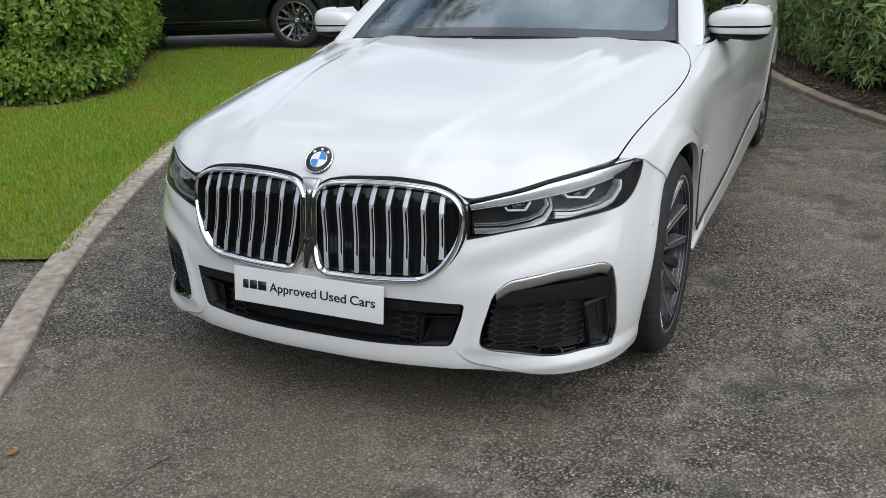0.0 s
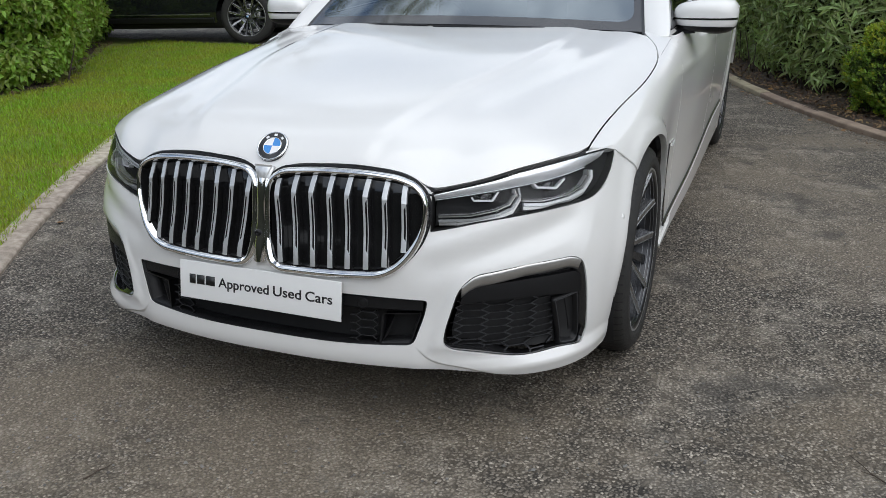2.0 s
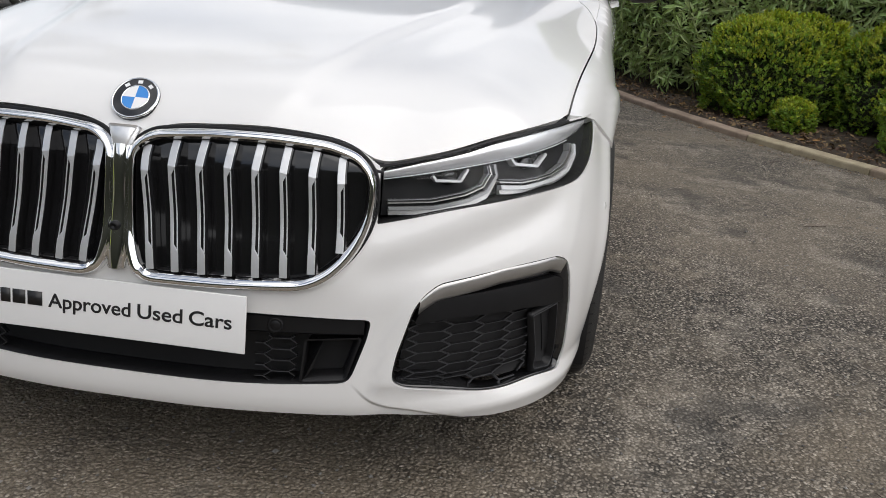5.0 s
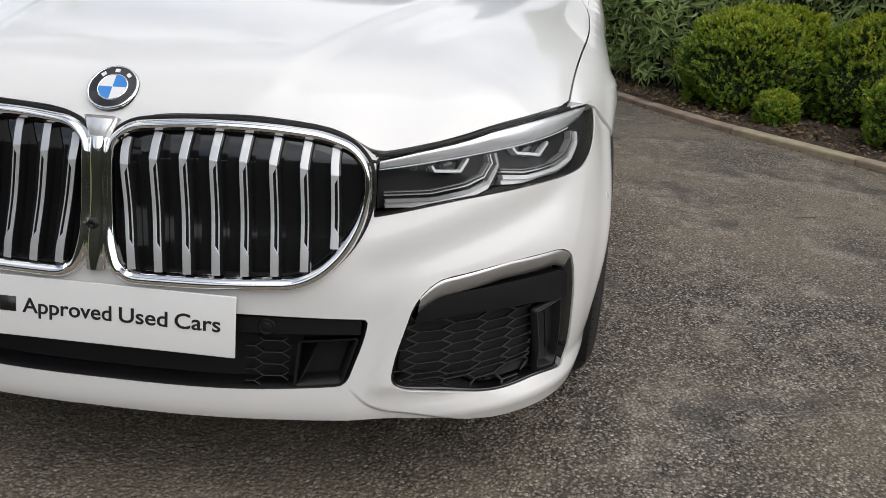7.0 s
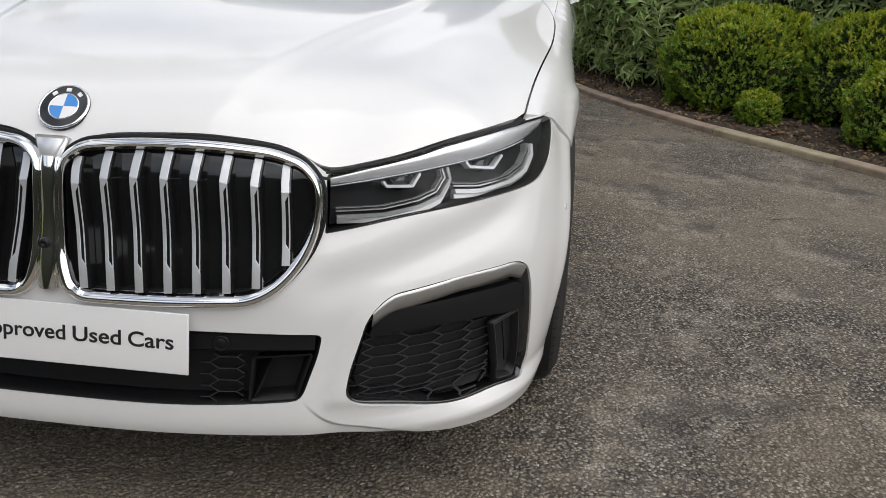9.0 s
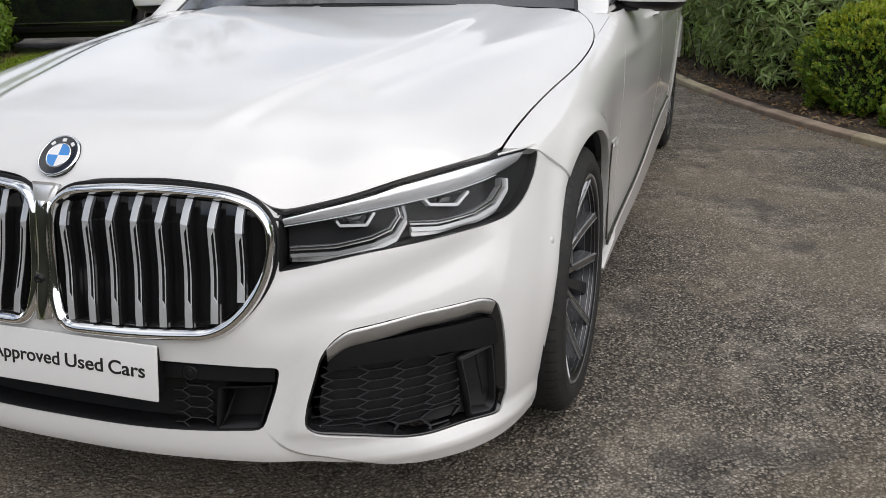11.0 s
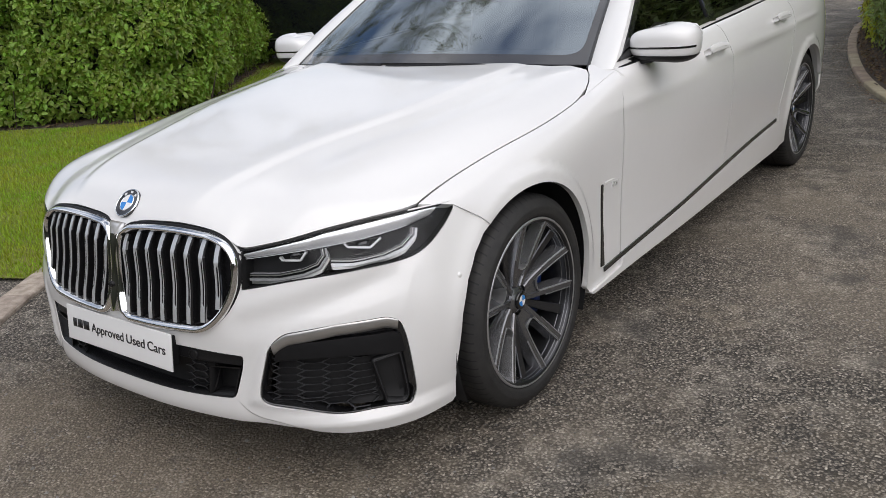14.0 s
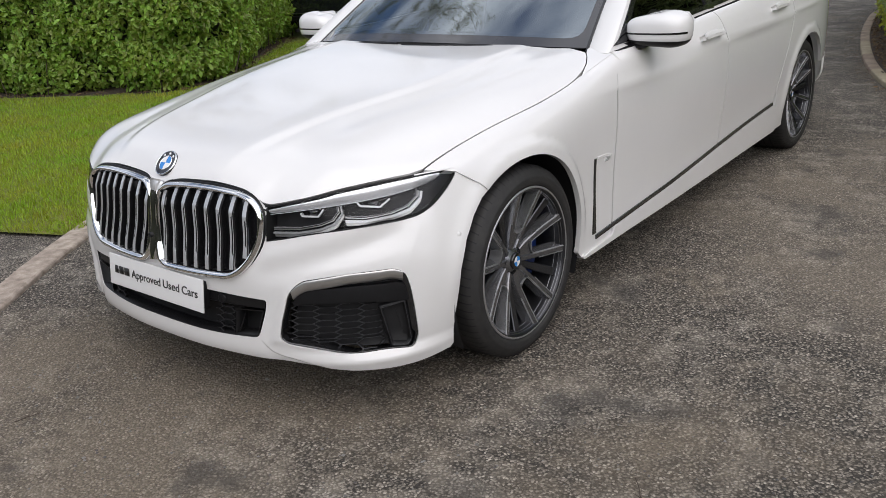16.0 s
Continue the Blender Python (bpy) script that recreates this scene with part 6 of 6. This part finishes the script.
def hedge_row(name, line, height, depth, n, size, ratio, material, label, seed, base=.08, side=1, tuck=.16, lump=.18, lump_scale=1.1, top=True, spread=.9, skip=None, twigs=60, gaps=0.0):
    """A clipped or loose hedge along a line: leafy skin over a near-black core coloured as inner shade."""
    r = np.random.default_rng(seed)
    line = np.asarray(line, float)
    t = np.concatenate([[0], np.cumsum(np.linalg.norm(np.diff(line, axis=0), axis=1))])
    tang = np.gradient(line, axis=0)
    tang /= np.linalg.norm(tang, axis=1, keepdims=True)
    u = r.uniform(0, t[-1], n)
    z = base + (height - base) * r.uniform(0, 1, n) ** .9
    x, y = np.interp(u, t, line[:, 0]), np.interp(u, t, line[:, 1])
    tx, ty = np.interp(u, t, tang[:, 0]), np.interp(u, t, tang[:, 1])
    nor = np.stack([-ty * side, tx * side, 0 * tx], -1)
    p = np.stack([x, y, z], -1)
    roll = np.clip((z - (height - .35)) / .35, 0, 1)
    under = np.clip((base + .35 - z) / .35, 0, 1)
    off = bumps(p, lump_scale, lump, seed) + bumps(p, lump_scale * 3.6, lump * .45, seed + 9) - depth * .35 * roll ** 2 - tuck * under ** 2
    if gaps:
        # shaded hollows between the shoots
        off = off - gaps * sm((bumps(p, 3.4, 1.0, seed + 5) + .6 * bumps(p, 8.0, 1.0, seed + 6) - .02) / .35)
    inner_ = r.uniform(0, 1, n) ** 2.2 * -.22
    p = p + nor * (off + inner_)[:, None]
    up = np.zeros((n, 3))
    up[:, 2] = .25 + roll * 1.2
    v, f = leaves(p, nor + up, size, ratio, seed + 1, spread=spread)
    h = thing(name, label, "hedge")
    tagged(part("foliage", mesh("foliage", v, f, material, smooth=False), h), kind="stuff")
    # near-black core, its colour standing for the shade deep in the hedge
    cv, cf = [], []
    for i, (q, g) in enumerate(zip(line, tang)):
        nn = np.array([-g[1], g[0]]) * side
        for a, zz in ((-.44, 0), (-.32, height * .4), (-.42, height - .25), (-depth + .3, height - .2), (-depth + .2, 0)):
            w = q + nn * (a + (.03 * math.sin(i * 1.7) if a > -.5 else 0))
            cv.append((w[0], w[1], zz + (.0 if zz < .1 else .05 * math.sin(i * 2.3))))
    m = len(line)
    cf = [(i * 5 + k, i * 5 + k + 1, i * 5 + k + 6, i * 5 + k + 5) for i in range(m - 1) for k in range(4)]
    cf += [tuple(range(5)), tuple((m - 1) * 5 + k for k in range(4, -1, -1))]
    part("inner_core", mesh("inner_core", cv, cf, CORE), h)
    # stems at the foot
    items = []
    for i in range(twigs):
        d = r.uniform(0, t[-1])
        q = np.array([np.interp(d, t, line[:, 0]), np.interp(d, t, line[:, 1])])
        g = np.array([np.interp(d, t, tang[:, 0]), np.interp(d, t, tang[:, 1])])
        nn = np.array([-g[1], g[0]]) * side
        a = q + nn * r.uniform(-.28, -.02)
        e = a + nn * r.uniform(-.05, .12) + g * r.normal(0, .08)
        items.append(stick((a[0], a[1], .0), (e[0], e[1], r.uniform(.25, .5)), .007, .004))
    vv, ff = join(items)
    tagged(part("stem", mesh("stem", vv, ff, TWIG), h), kind="stuff")
    return h


def stick(a, b, r0, r1, sides=5):
    a, b = Vector(a), Vector(b)
    q = (b - a).to_track_quat("Z", "Y")
    v = []
    for c, r in ((a, r0), (b, r1)):
        for i in range(sides):
            w = 2 * math.pi * i / sides
            v.append(tuple(c + q @ Vector((r * math.cos(w), r * math.sin(w), 0))))
    return v, [(i, (i + 1) % sides, sides + (i + 1) % sides, sides + i) for i in range(sides)]


# near-black in place of the shade inside hedges and bushes
CORE = mat("hedge_inner_shade", (0.016, 0.022, 0.010), 0.9, color2=(0.03, 0.026, 0.015), scale=9, bump=1.0, bscale=60)

# the clipped green hedge beyond the lawn: one face towards the drive, then along the lawn's end
HL = smooth_line([(-12.5, .40), (-10.5, 1.00), (-8.5, 1.65), (-7.3, 2.22), (-6.25, 2.72), (-5.52, 3.15), (-5.44, 3.73), (-5.88, 4.40), (-6.75, 5.45), (-7.5, 6.55), (-8.3, 7.6)], .25)
green = hedge_row("green_hedge", HL, 2.3, 1.6, 92000, .070, .56, HEDGE, "dense clipped bright green hedge beyond the lawn", 11, base=.05, side=-1, lump=.20, tuck=.18, gaps=.16)

# laurel behind the kerb
HR = smooth_line([(7.5, .4), (5.6, 2.2), (4.4, 3.6), (3.4, 4.95), (2.6, 5.25), (1.95, 5.08), (1.58, 5.18), (1.25, 5.68), (.98, 6.35), (.66, 7.4), (.42, 8.5)], .25)
laurel = hedge_row("laurel_hedge", HR, 3.2, 2.0, 64000, .105, .25, LAUREL, "loose dark green laurel hedge behind the kerb", 21, base=.10, side=1, lump=.20, spread=.8, lump_scale=1.6, tuck=.10, gaps=.16)
HV = smooth_line([(.42, 8.2), (.19, 8.95), (.02, 9.9), (-.06, 10.9), (.06, 11.8), (.48, 12.8), (1.7, 13.4)], .25)
hedge_row("variegated_shrub", HV, 3.0, 1.8, 26000, .060, .45, VARIEGATED, "yellow-green variegated shrub beside the kerb bend", 23, base=.06, side=1, lump=.20, lump_scale=1.5, tuck=.05, gaps=.12, twigs=30)


def box_bush(name, at, size, n, seed, label):
    """A billowing box bush: small upright leaves over lumpy cushions."""
    r = np.random.default_rng(seed)
    d = r.normal(0, 1, (n, 3))
    d /= np.linalg.norm(d, axis=1, keepdims=True)
    d[:, 2] = np.where(d[:, 2] < -.4, -d[:, 2], d[:, 2])
    def skin(q):
        """How far the cushions stand out in the directions q."""
        low_ = np.array([noise.noise(Vector((x * 2.1 + seed, y * 2.1, z * 2.1))) for x, y, z in q])
        mid_ = np.array([1 - 2.6 * abs(noise.noise(Vector((x * 3.4 - seed, y * 3.4, z * 3.4)))) for x, y, z in q])
        return low_ * .26 + mid_ * .075

    def place(q, rad):
        p = q * rad[:, None] * np.array(size) + np.array([0, 0, size[2] * .42])
        p[:, 2] = np.maximum(p[:, 2], .02)
        return p
    out = d.copy()
    out[:, 2] += .8
    out /= np.linalg.norm(out, axis=1, keepdims=True)
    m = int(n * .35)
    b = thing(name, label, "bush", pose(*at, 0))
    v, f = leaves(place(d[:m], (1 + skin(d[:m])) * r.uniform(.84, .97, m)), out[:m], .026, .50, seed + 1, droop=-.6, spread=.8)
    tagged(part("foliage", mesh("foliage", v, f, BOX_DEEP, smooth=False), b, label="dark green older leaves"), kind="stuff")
    # upright shoots: eight leaves round a stalk, the young yellow ones mostly on top
    k = int(n * .65 / 8)
    q, axis = d[m:m + k], out[m:m + k] + r.normal(0, .22, (k, 3))
    axis /= np.linalg.norm(axis, axis=1, keepdims=True)
    root = place(q, (1 + skin(q)) * r.uniform(.95, 1.02, k))
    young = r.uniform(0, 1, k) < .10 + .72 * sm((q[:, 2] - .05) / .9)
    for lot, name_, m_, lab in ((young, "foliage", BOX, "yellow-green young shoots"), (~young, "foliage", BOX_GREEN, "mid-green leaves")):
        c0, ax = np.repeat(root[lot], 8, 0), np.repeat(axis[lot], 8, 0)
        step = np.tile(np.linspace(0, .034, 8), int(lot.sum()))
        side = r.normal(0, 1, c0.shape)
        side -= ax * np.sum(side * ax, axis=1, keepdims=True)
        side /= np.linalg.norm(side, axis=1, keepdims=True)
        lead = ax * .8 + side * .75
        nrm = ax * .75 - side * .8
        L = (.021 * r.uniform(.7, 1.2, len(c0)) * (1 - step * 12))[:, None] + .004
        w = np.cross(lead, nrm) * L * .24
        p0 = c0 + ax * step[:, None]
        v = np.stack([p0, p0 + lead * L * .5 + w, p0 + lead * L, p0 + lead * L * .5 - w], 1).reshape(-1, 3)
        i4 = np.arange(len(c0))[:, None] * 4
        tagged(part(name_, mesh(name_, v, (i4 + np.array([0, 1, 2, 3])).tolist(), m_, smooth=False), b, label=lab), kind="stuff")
    # core that gives the bush its inner shade by a near-black colour
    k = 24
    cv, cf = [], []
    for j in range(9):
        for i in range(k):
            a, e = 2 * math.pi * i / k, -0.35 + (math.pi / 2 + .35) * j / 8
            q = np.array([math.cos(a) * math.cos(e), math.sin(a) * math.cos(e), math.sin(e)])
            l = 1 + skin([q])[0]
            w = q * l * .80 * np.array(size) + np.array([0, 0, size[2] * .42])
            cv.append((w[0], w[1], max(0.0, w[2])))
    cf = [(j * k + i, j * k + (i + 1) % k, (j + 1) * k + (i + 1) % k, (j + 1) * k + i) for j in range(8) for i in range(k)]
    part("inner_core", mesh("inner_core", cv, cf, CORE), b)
    return b


box_bush("box_bush", (2.34, 4.55, .03), (.55, .46, .515), 62000, 31, "rounded yellow-green box bush beside the kerb")
box_bush("box_bush", (2.33, 3.88, .03), (.125, .12, .14), 9000, 32, "small young box shoot in front of the larger bush")
box_bush("box_bush", (3.10, 4.20, .03), (.42, .40, .50), 32000, 33, "rounded yellow-green box bush in the bed")
box_bush("box_bush", (3.15, 3.30, .03), (.40, .36, .40), 36000, 34, "low yellow-green box bush near the kerb")
box_bush("box_bush", (3.95, 2.75, .03), (.45, .42, .50), 20000, 35, "rounded yellow-green box bush in the bed")


# ---- the dark car beyond the lawn ----
def dark_car():
    """A large black estate car: shaped body with arches, glass, lamps and wheels; its own x is its length, front at +x."""
    c = thing("parked_suv", "black sport utility vehicle parked beyond the lawn", "car")

    def side_fn(uv):
        x, z = uv[:, 0], uv[:, 1]
        w = .98 - .06 * sm((z - .85) / .4) - .05 * sm((.45 - z) / .3) - .20 * np.clip((np.abs(x + .1) - 1.9) / .6, 0, 1) ** 2 - .30 * np.clip(z - 1.12, 0, 1) * 1.4
        return np.stack([x, -w, z], -1)
    mid = np.array([0, 0, .7])
    fw, rw = 1.52, -1.52
    low = [(-2.42, .40), (rw - .43, .34)] + circle_arc(rw, .39, .43, 190, -10, 30) + [(rw + .46, .30), (fw - .46, .30)] + circle_arc(fw, .39, .43, 190, -10, 30) + [(fw + .45, .33), (2.40, .36), (2.46, .60), (2.44, .92), (1.9, 1.06), (.95, 1.13), (-2.30, 1.16), (-2.46, .9)]
    cabin_o = [(.95, 1.135), (.15, 1.66), (-.5, 1.74), (-1.8, 1.72), (-2.25, 1.45), (-2.34, 1.165)]
    glass_o = rounded([(.72, 1.18), (.10, 1.60), (-.5, 1.66), (-1.7, 1.63), (-2.0, 1.20)], .05, .03)
    for s in (1, -1):
        fn = (lambda uv: side_fn(uv)) if s > 0 else (lambda uv: side_fn(uv) * np.array([1, -1, 1]))
        part("body_side", panel("body_side", polyline(low, .05), fn, BLACKPAINT, res=.08, mid=mid), c)
        ws_ = part("upper_side", panel("upper_side", polyline(cabin_o, .05), fn, BLACKPAINT, holes=[glass_o], res=.1, mid=mid), c)
        part("side_window", panel("side_window", inset(glass_o, .004), fn, GLOSS, res=.1, mid=mid, thick=.004), ws_)
        for a, b, z, w, m in ((-1.05, 1.05, .34, .07, BLACK), (-1.0, 1.0, .42, .012, SATIN)):
            v, f = ribbon(polyline([(a, z), (b, z)], .2, False), w, fn, .02, .03)
            part("running_board", mesh("running_board", [tuple(q) for q in v], f, m, smooth=False), c)
    # bonnet, roof and ends as one skin across the car
    prof = [(2.47, .36), (2.50, .62), (2.45, .93), (1.9, 1.07), (.95, 1.15), (.15, 1.68), (-.5, 1.755), (-1.8, 1.735), (-2.28, 1.46), (-2.38, 1.16), (-2.48, .9), (-2.44, .38)]
    v = []
    for x, z in prof:
        w = -side_fn(np.array([[x, z]]))[0, 1] - .012
        for k in np.linspace(-1, 1, 9):
            v.append((x + .10 * (1 - k * k) * (1 if x > 1.9 else 0), k * w, z + .02 * (1 - k * k)))
    f = [(i * 9 + k, i * 9 + k + 1, i * 9 + k + 10, i * 9 + k + 9) for i in range(len(prof) - 1) for k in range(8)]
    part("body_top", mesh("body_top", v, f, BLACKPAINT), c)
    # near-black box hung low, standing for the shadow beneath the vehicle
    part("underbody_shade", box_bm((4.4, 1.62, .24), (0, 0, .33), .05), c, DARK)
    for s in (1, -1):
        part("headlamp", box_bm((.22, .40, .12), (2.42, s * .66, .86), .04, Matrix.Rotation(radians(-18 * s), 4, "Z"), 3), c, GLASSY)
        part("lamp_strip", box_bm((.02, .30, .02), (2.545, s * .62, .88), .004, Matrix.Rotation(radians(-18 * s), 4, "Z")), c, GUIDE)
    w = build_wheel("suv_wheel", .28, c, caliper=False, radius=.385, rim=.275)
    w.matrix_world = pose(fw, -.95, .385, 0, 0, -90)
    for x, y, a in ((rw, -.95, -90), (fw, .95, 90), (rw, .95, 90)):
        copy_thing(w, pose(x, y, .385, 0, 0, a))
    return c


GLASSY = mat("lamp_glass", (0.25, 0.26, 0.27), 0.1, 0.4, coat=1.0, var=0.3, scale=25)
suv = dark_car()
suv.matrix_world = pose(-7.63, 8.10, 0, 0, 0, 18)


# ---- the tree whose branches show in the windscreen, and the planting that closes the place ----
def broad_tree(name, at, height, seed, label, leaf_n=5000, reach=.34):
    """Tapered trunk, forked limbs and twigs, leaves in loose sprays along the twigs."""
    r = np.random.default_rng(seed)
    items, tips = [], []

    def grow(a, d, length, rad, level):
        n = 3
        for _ in range(n):
            d2 = (d + Vector(r.normal(0, .12, 3))).normalized()
            b = a + d2 * (length / n)
            items.append(stick(a, b, rad, rad * .86, 6 if level < 2 else 4))
            a, d, rad = b, d2, rad * .86
            if level >= 2:
                tips.append((tuple(a), tuple(d)))
        if level < 6:
            for _ in range(3 if level < 4 else 2):
                d3 = (d + Vector(r.normal(0, .55, 3)) + Vector((0, 0, .12))).normalized()
                grow(a, d3, length * r.uniform(.58, .78), rad * .66, level + 1)
    t = thing(name, label, "tree", pose(*at))
    grow(Vector((0, 0, 0)), Vector((0, 0, 1)), height * reach, height * .0022, 0)
    v, f = join(items)
    part("trunk", mesh("trunk", v, f, TWIG), t)
    tp = np.array([p for p, _ in tips])
    k = r.integers(0, len(tp), leaf_n)
    p = tp[k] + r.normal(0, .10, (leaf_n, 3))
    v, f = leaves(p, r.normal(0, 1, (leaf_n, 3)), .052, .40, seed + 3)
    part("crown", mesh("crown", v, f, SPRIG, smooth=False), t)
    return t


broad_tree("ash_tree", (-9.6, 6.6, 0), 13.0, 5, "tall sparse spring tree behind the hedge", 60000, .35)
broad_tree("ash_tree", (-11.2, 5.6, 0), 9.5, 8, "slender spring tree behind the hedge", 32000, .33)
# the side of the road behind the camera, seen only as a reflection
HB = smooth_line([(14, -3), (10.5, -6.6), (5, -8.6), (-2, -8.8), (-8.5, -7.6), (-14, -4)], .5)
hedge_row("tall_hedge", HB, 2.5, 2.0, 30000, .12, .5, HEDGE, "green hedge closing the far side of the drive", 41, side=1, lump=.25, lump_scale=.8, twigs=10)
sheet("verge", [(9, -5.6), (5, -6.2), (1.2, -6.1), (-3, -5.6), (-8, -4.7), (-12, -3.4), (-14.5, -5.5), (-9, -9.5), (-2, -9.8), (5, -9.6), (11, -7.2)], .02, LAWN, "grass verge in front of the hedge", "lawn", .012, res=.4)


# ---- single leaves that stand out from the hedges ----
def leaf_mesh(name, ratio, seed, material):
    v, f = leaves(np.zeros((1, 3)), np.array([[0, 0, 1.0]]), 1.0, ratio, seed, spread=.05)
    return mesh(name, v, f, material, smooth=False)


def single_leaves(hedge, line, count, y0, y1, z0, z1, out, size, ratio, material, seed):
    """Leaves as objects of their own on the face of a hedge, along a stretch of its line."""
    r = np.random.default_rng(seed)
    kinds = [leaf_mesh("leaf", ratio, seed + k, material) for k in range(4)]
    line = np.asarray(line)
    ok = np.nonzero((line[:, 1] >= y0) & (line[:, 1] <= y1))[0]
    tang = np.gradient(line, axis=0)
    for k in range(count):
        i = int(r.choice(ok))
        g = tang[i] / np.linalg.norm(tang[i])
        n = np.array([-g[1], g[0]]) * out
        p = line[i] + g * r.uniform(-.13, .13)
        z = r.uniform(z0, z1)
        d = bumps([(p[0], p[1], z)], 1.5, .16, seed)[0] + r.uniform(-.04, .06)
        p = p + n * d
        ob = new("leaf", kinds[k % 4])
        ob.parent = hedge
        s = size * r.uniform(.7, 1.2)
        face = Vector((n[0] + r.normal(0, .5), n[1] + r.normal(0, .5), .5 + r.normal(0, .4))).to_track_quat("Z", "Y").to_matrix().to_4x4()
        ob.matrix_world = Matrix.Translation((p[0], p[1], z)) @ face @ Matrix.Rotation(r.uniform(0, 6.28), 4, "Z") @ Matrix.Diagonal((s, s, s, 1))


single_leaves(laurel, HR, 290, 4.9, 7.2, .25, 1.7, 1, .105, .25, LAUREL_ONE, 61)
single_leaves(green, HL, 290, 1.6, 4.6, .12, 1.7, -1, .070, .56, HEDGE_ONE, 62)


# ---- litter on the ground ----
def litter(n, line, lo, hi, z, seed, size):
    """Scraps of dead leaf strewn beside a line, thickest near it."""
    r = np.random.default_rng(seed)
    i = r.integers(2, len(line) - 2, n)
    tang = np.gradient(line, axis=0)[i]
    tang /= np.linalg.norm(tang, axis=1, keepdims=True)
    nor = np.stack([-tang[:, 1], tang[:, 0]], -1)
    off = lo + (hi - lo) * r.uniform(0, 1, n) ** 1.5
    p = line[i] + nor * off[:, None] + tang * r.uniform(-.06, .06, n)[:, None]
    up = np.zeros((n, 3))
    up[:, 2] = 1
    v, f = leaves(np.column_stack([p, z + r.uniform(0, .008, n)]), up, size, .55, seed, spread=.30)
    v[:, 2] = np.maximum(v[:, 2], .002)
    return v, f


RB = RIGHT[(RIGHT[:, 1] > .6) & (RIGHT[:, 1] < 11.5)]
bits = [litter(5200, RB, -.12, -.75, .055, 71, .034), litter(1500, RB, .0, .16, .003, 72, .016)]
bits.append(litter(2600, HL, -.02, .42, .030, 73, .030))
v, f = join(bits)
tagged(new("leaf_litter", mesh("leaf_litter", v, f, LITTER, smooth=False)), "brown dead leaf scraps on the soil and along the kerb", "litter", kind="stuff")


def chippings(n, seed):
    """Loose stone chips: small angular lumps strewn over the drive."""
    r = np.random.default_rng(seed)
    base = np.array([(1, 0, 0), (-1, 0, 0), (0, 1, 0), (0, -1, 0), (0, 0, .7), (0, 0, -.5)], float)
    tri = [(0, 2, 4), (2, 1, 4), (1, 3, 4), (3, 0, 4), (2, 0, 5), (1, 2, 5), (3, 1, 5), (0, 3, 5)]
    p = np.stack([r.uniform(-2.0, 3.6, n), r.uniform(-2.0, 4.0, n)], -1)
    v, f = [], []
    for i, q in enumerate(p):
        s = r.uniform(.0025, .0058) * (1.5 if r.uniform() < .06 else 1)
        a = r.uniform(0, 6.28)
        c, d = math.cos(a), math.sin(a)
        w = base * s * r.uniform(.7, 1.3, (6, 1))
        for x, y, z in w:
            v.append((q[0] + x * c - y * d, q[1] + x * d + y * c, .001 + s * .4 + z))
        f += [tuple(k + i * 6 for k in t) for t in tri]
    return v, f


v, f = chippings(7000, 6)
tagged(new("chippings", mesh("chippings", v, f, PEBBLE, smooth=False)), "loose pale stone chippings on the tarmac", "gravel", kind="stuff")


def fallen_leaf(at, size, seed):
    """A curled dead leaf lying on the ground."""
    v, f = [], []
    for i in range(7):
        t = i / 6
        w = math.sin(math.pi * min(1, t * 1.08) ** .8) * .36
        for k in (-1, -.5, 0, .5, 1):
            v.append((t - .5, w * k, .05 + .16 * abs(k) * w * 2 + .10 * (t - .5) ** 2 * 4))
    f = [(i * 5 + k, i * 5 + k + 1, i * 5 + k + 6, i * 5 + k + 5) for i in range(6) for k in range(4)]
    ob = new("fallen_leaf", mesh("fallen_leaf", v, f, DEADLEAF))
    ob.matrix_world = tilted((at[0], at[1], at[2]), size, seed)
    return tagged(ob, "curled orange-brown dead leaf lying on the ground", "leaf", "fallen leaves")


for k, (x, y, s) in enumerate(((-.74, -1.39, .048), (2.30, 3.15, .05), (1.72, 3.86, .05), (1.20, 4.80, .06), (2.75, 2.45, .05), (-1.35, -.95, .04), (-2.05, .35, .045), (1.5, 4.18, .045), (.95, 5.35, .05), (2.05, 3.40, .04))):
    fallen_leaf((x, y, .003), s, k + 1)
r_ = np.random.default_rng(12)
for k in range(26):
    q = r_.uniform(.05, .95)
    i = int(100 + q * 60)
    p = RIGHT[min(i, len(RIGHT) - 1)] + np.array([.25, .16]) + r_.normal(0, .09, 2)
    fallen_leaf((p[0], p[1], .045), r_.uniform(.04, .07), k + 20)


def twig(at, length, turn):
    a = Vector((0, 0, .004))
    items = []
    for i in range(4):
        b = a + Vector((length / 4, length * .05 * math.sin(i * 2.1), .002 * (i % 2)))
        items.append(stick(a, b, .0022 - .0003 * i, .0020 - .0003 * i))
        a = b
    items.append(stick(Vector((length * .4, 0, .004)), Vector((length * .6, length * .14, .006)), .0014, .0008))
    v, f = join(items)
    ob = new("twig", mesh("twig", v, f, TWIG))
    ob.matrix_world = pose(*at, 0, 0, turn)
    return tagged(ob, "thin brown twig lying on the tarmac", "twig", "fallen twigs")


for x, y, l, a in ((1.66, -.62, .16, 130), (2.0, 2.9, .12, 40), (-.3, -1.3, .08, 70), (1.9, 1.6, .10, 15)):
    twig((x, y, .001), l, a)
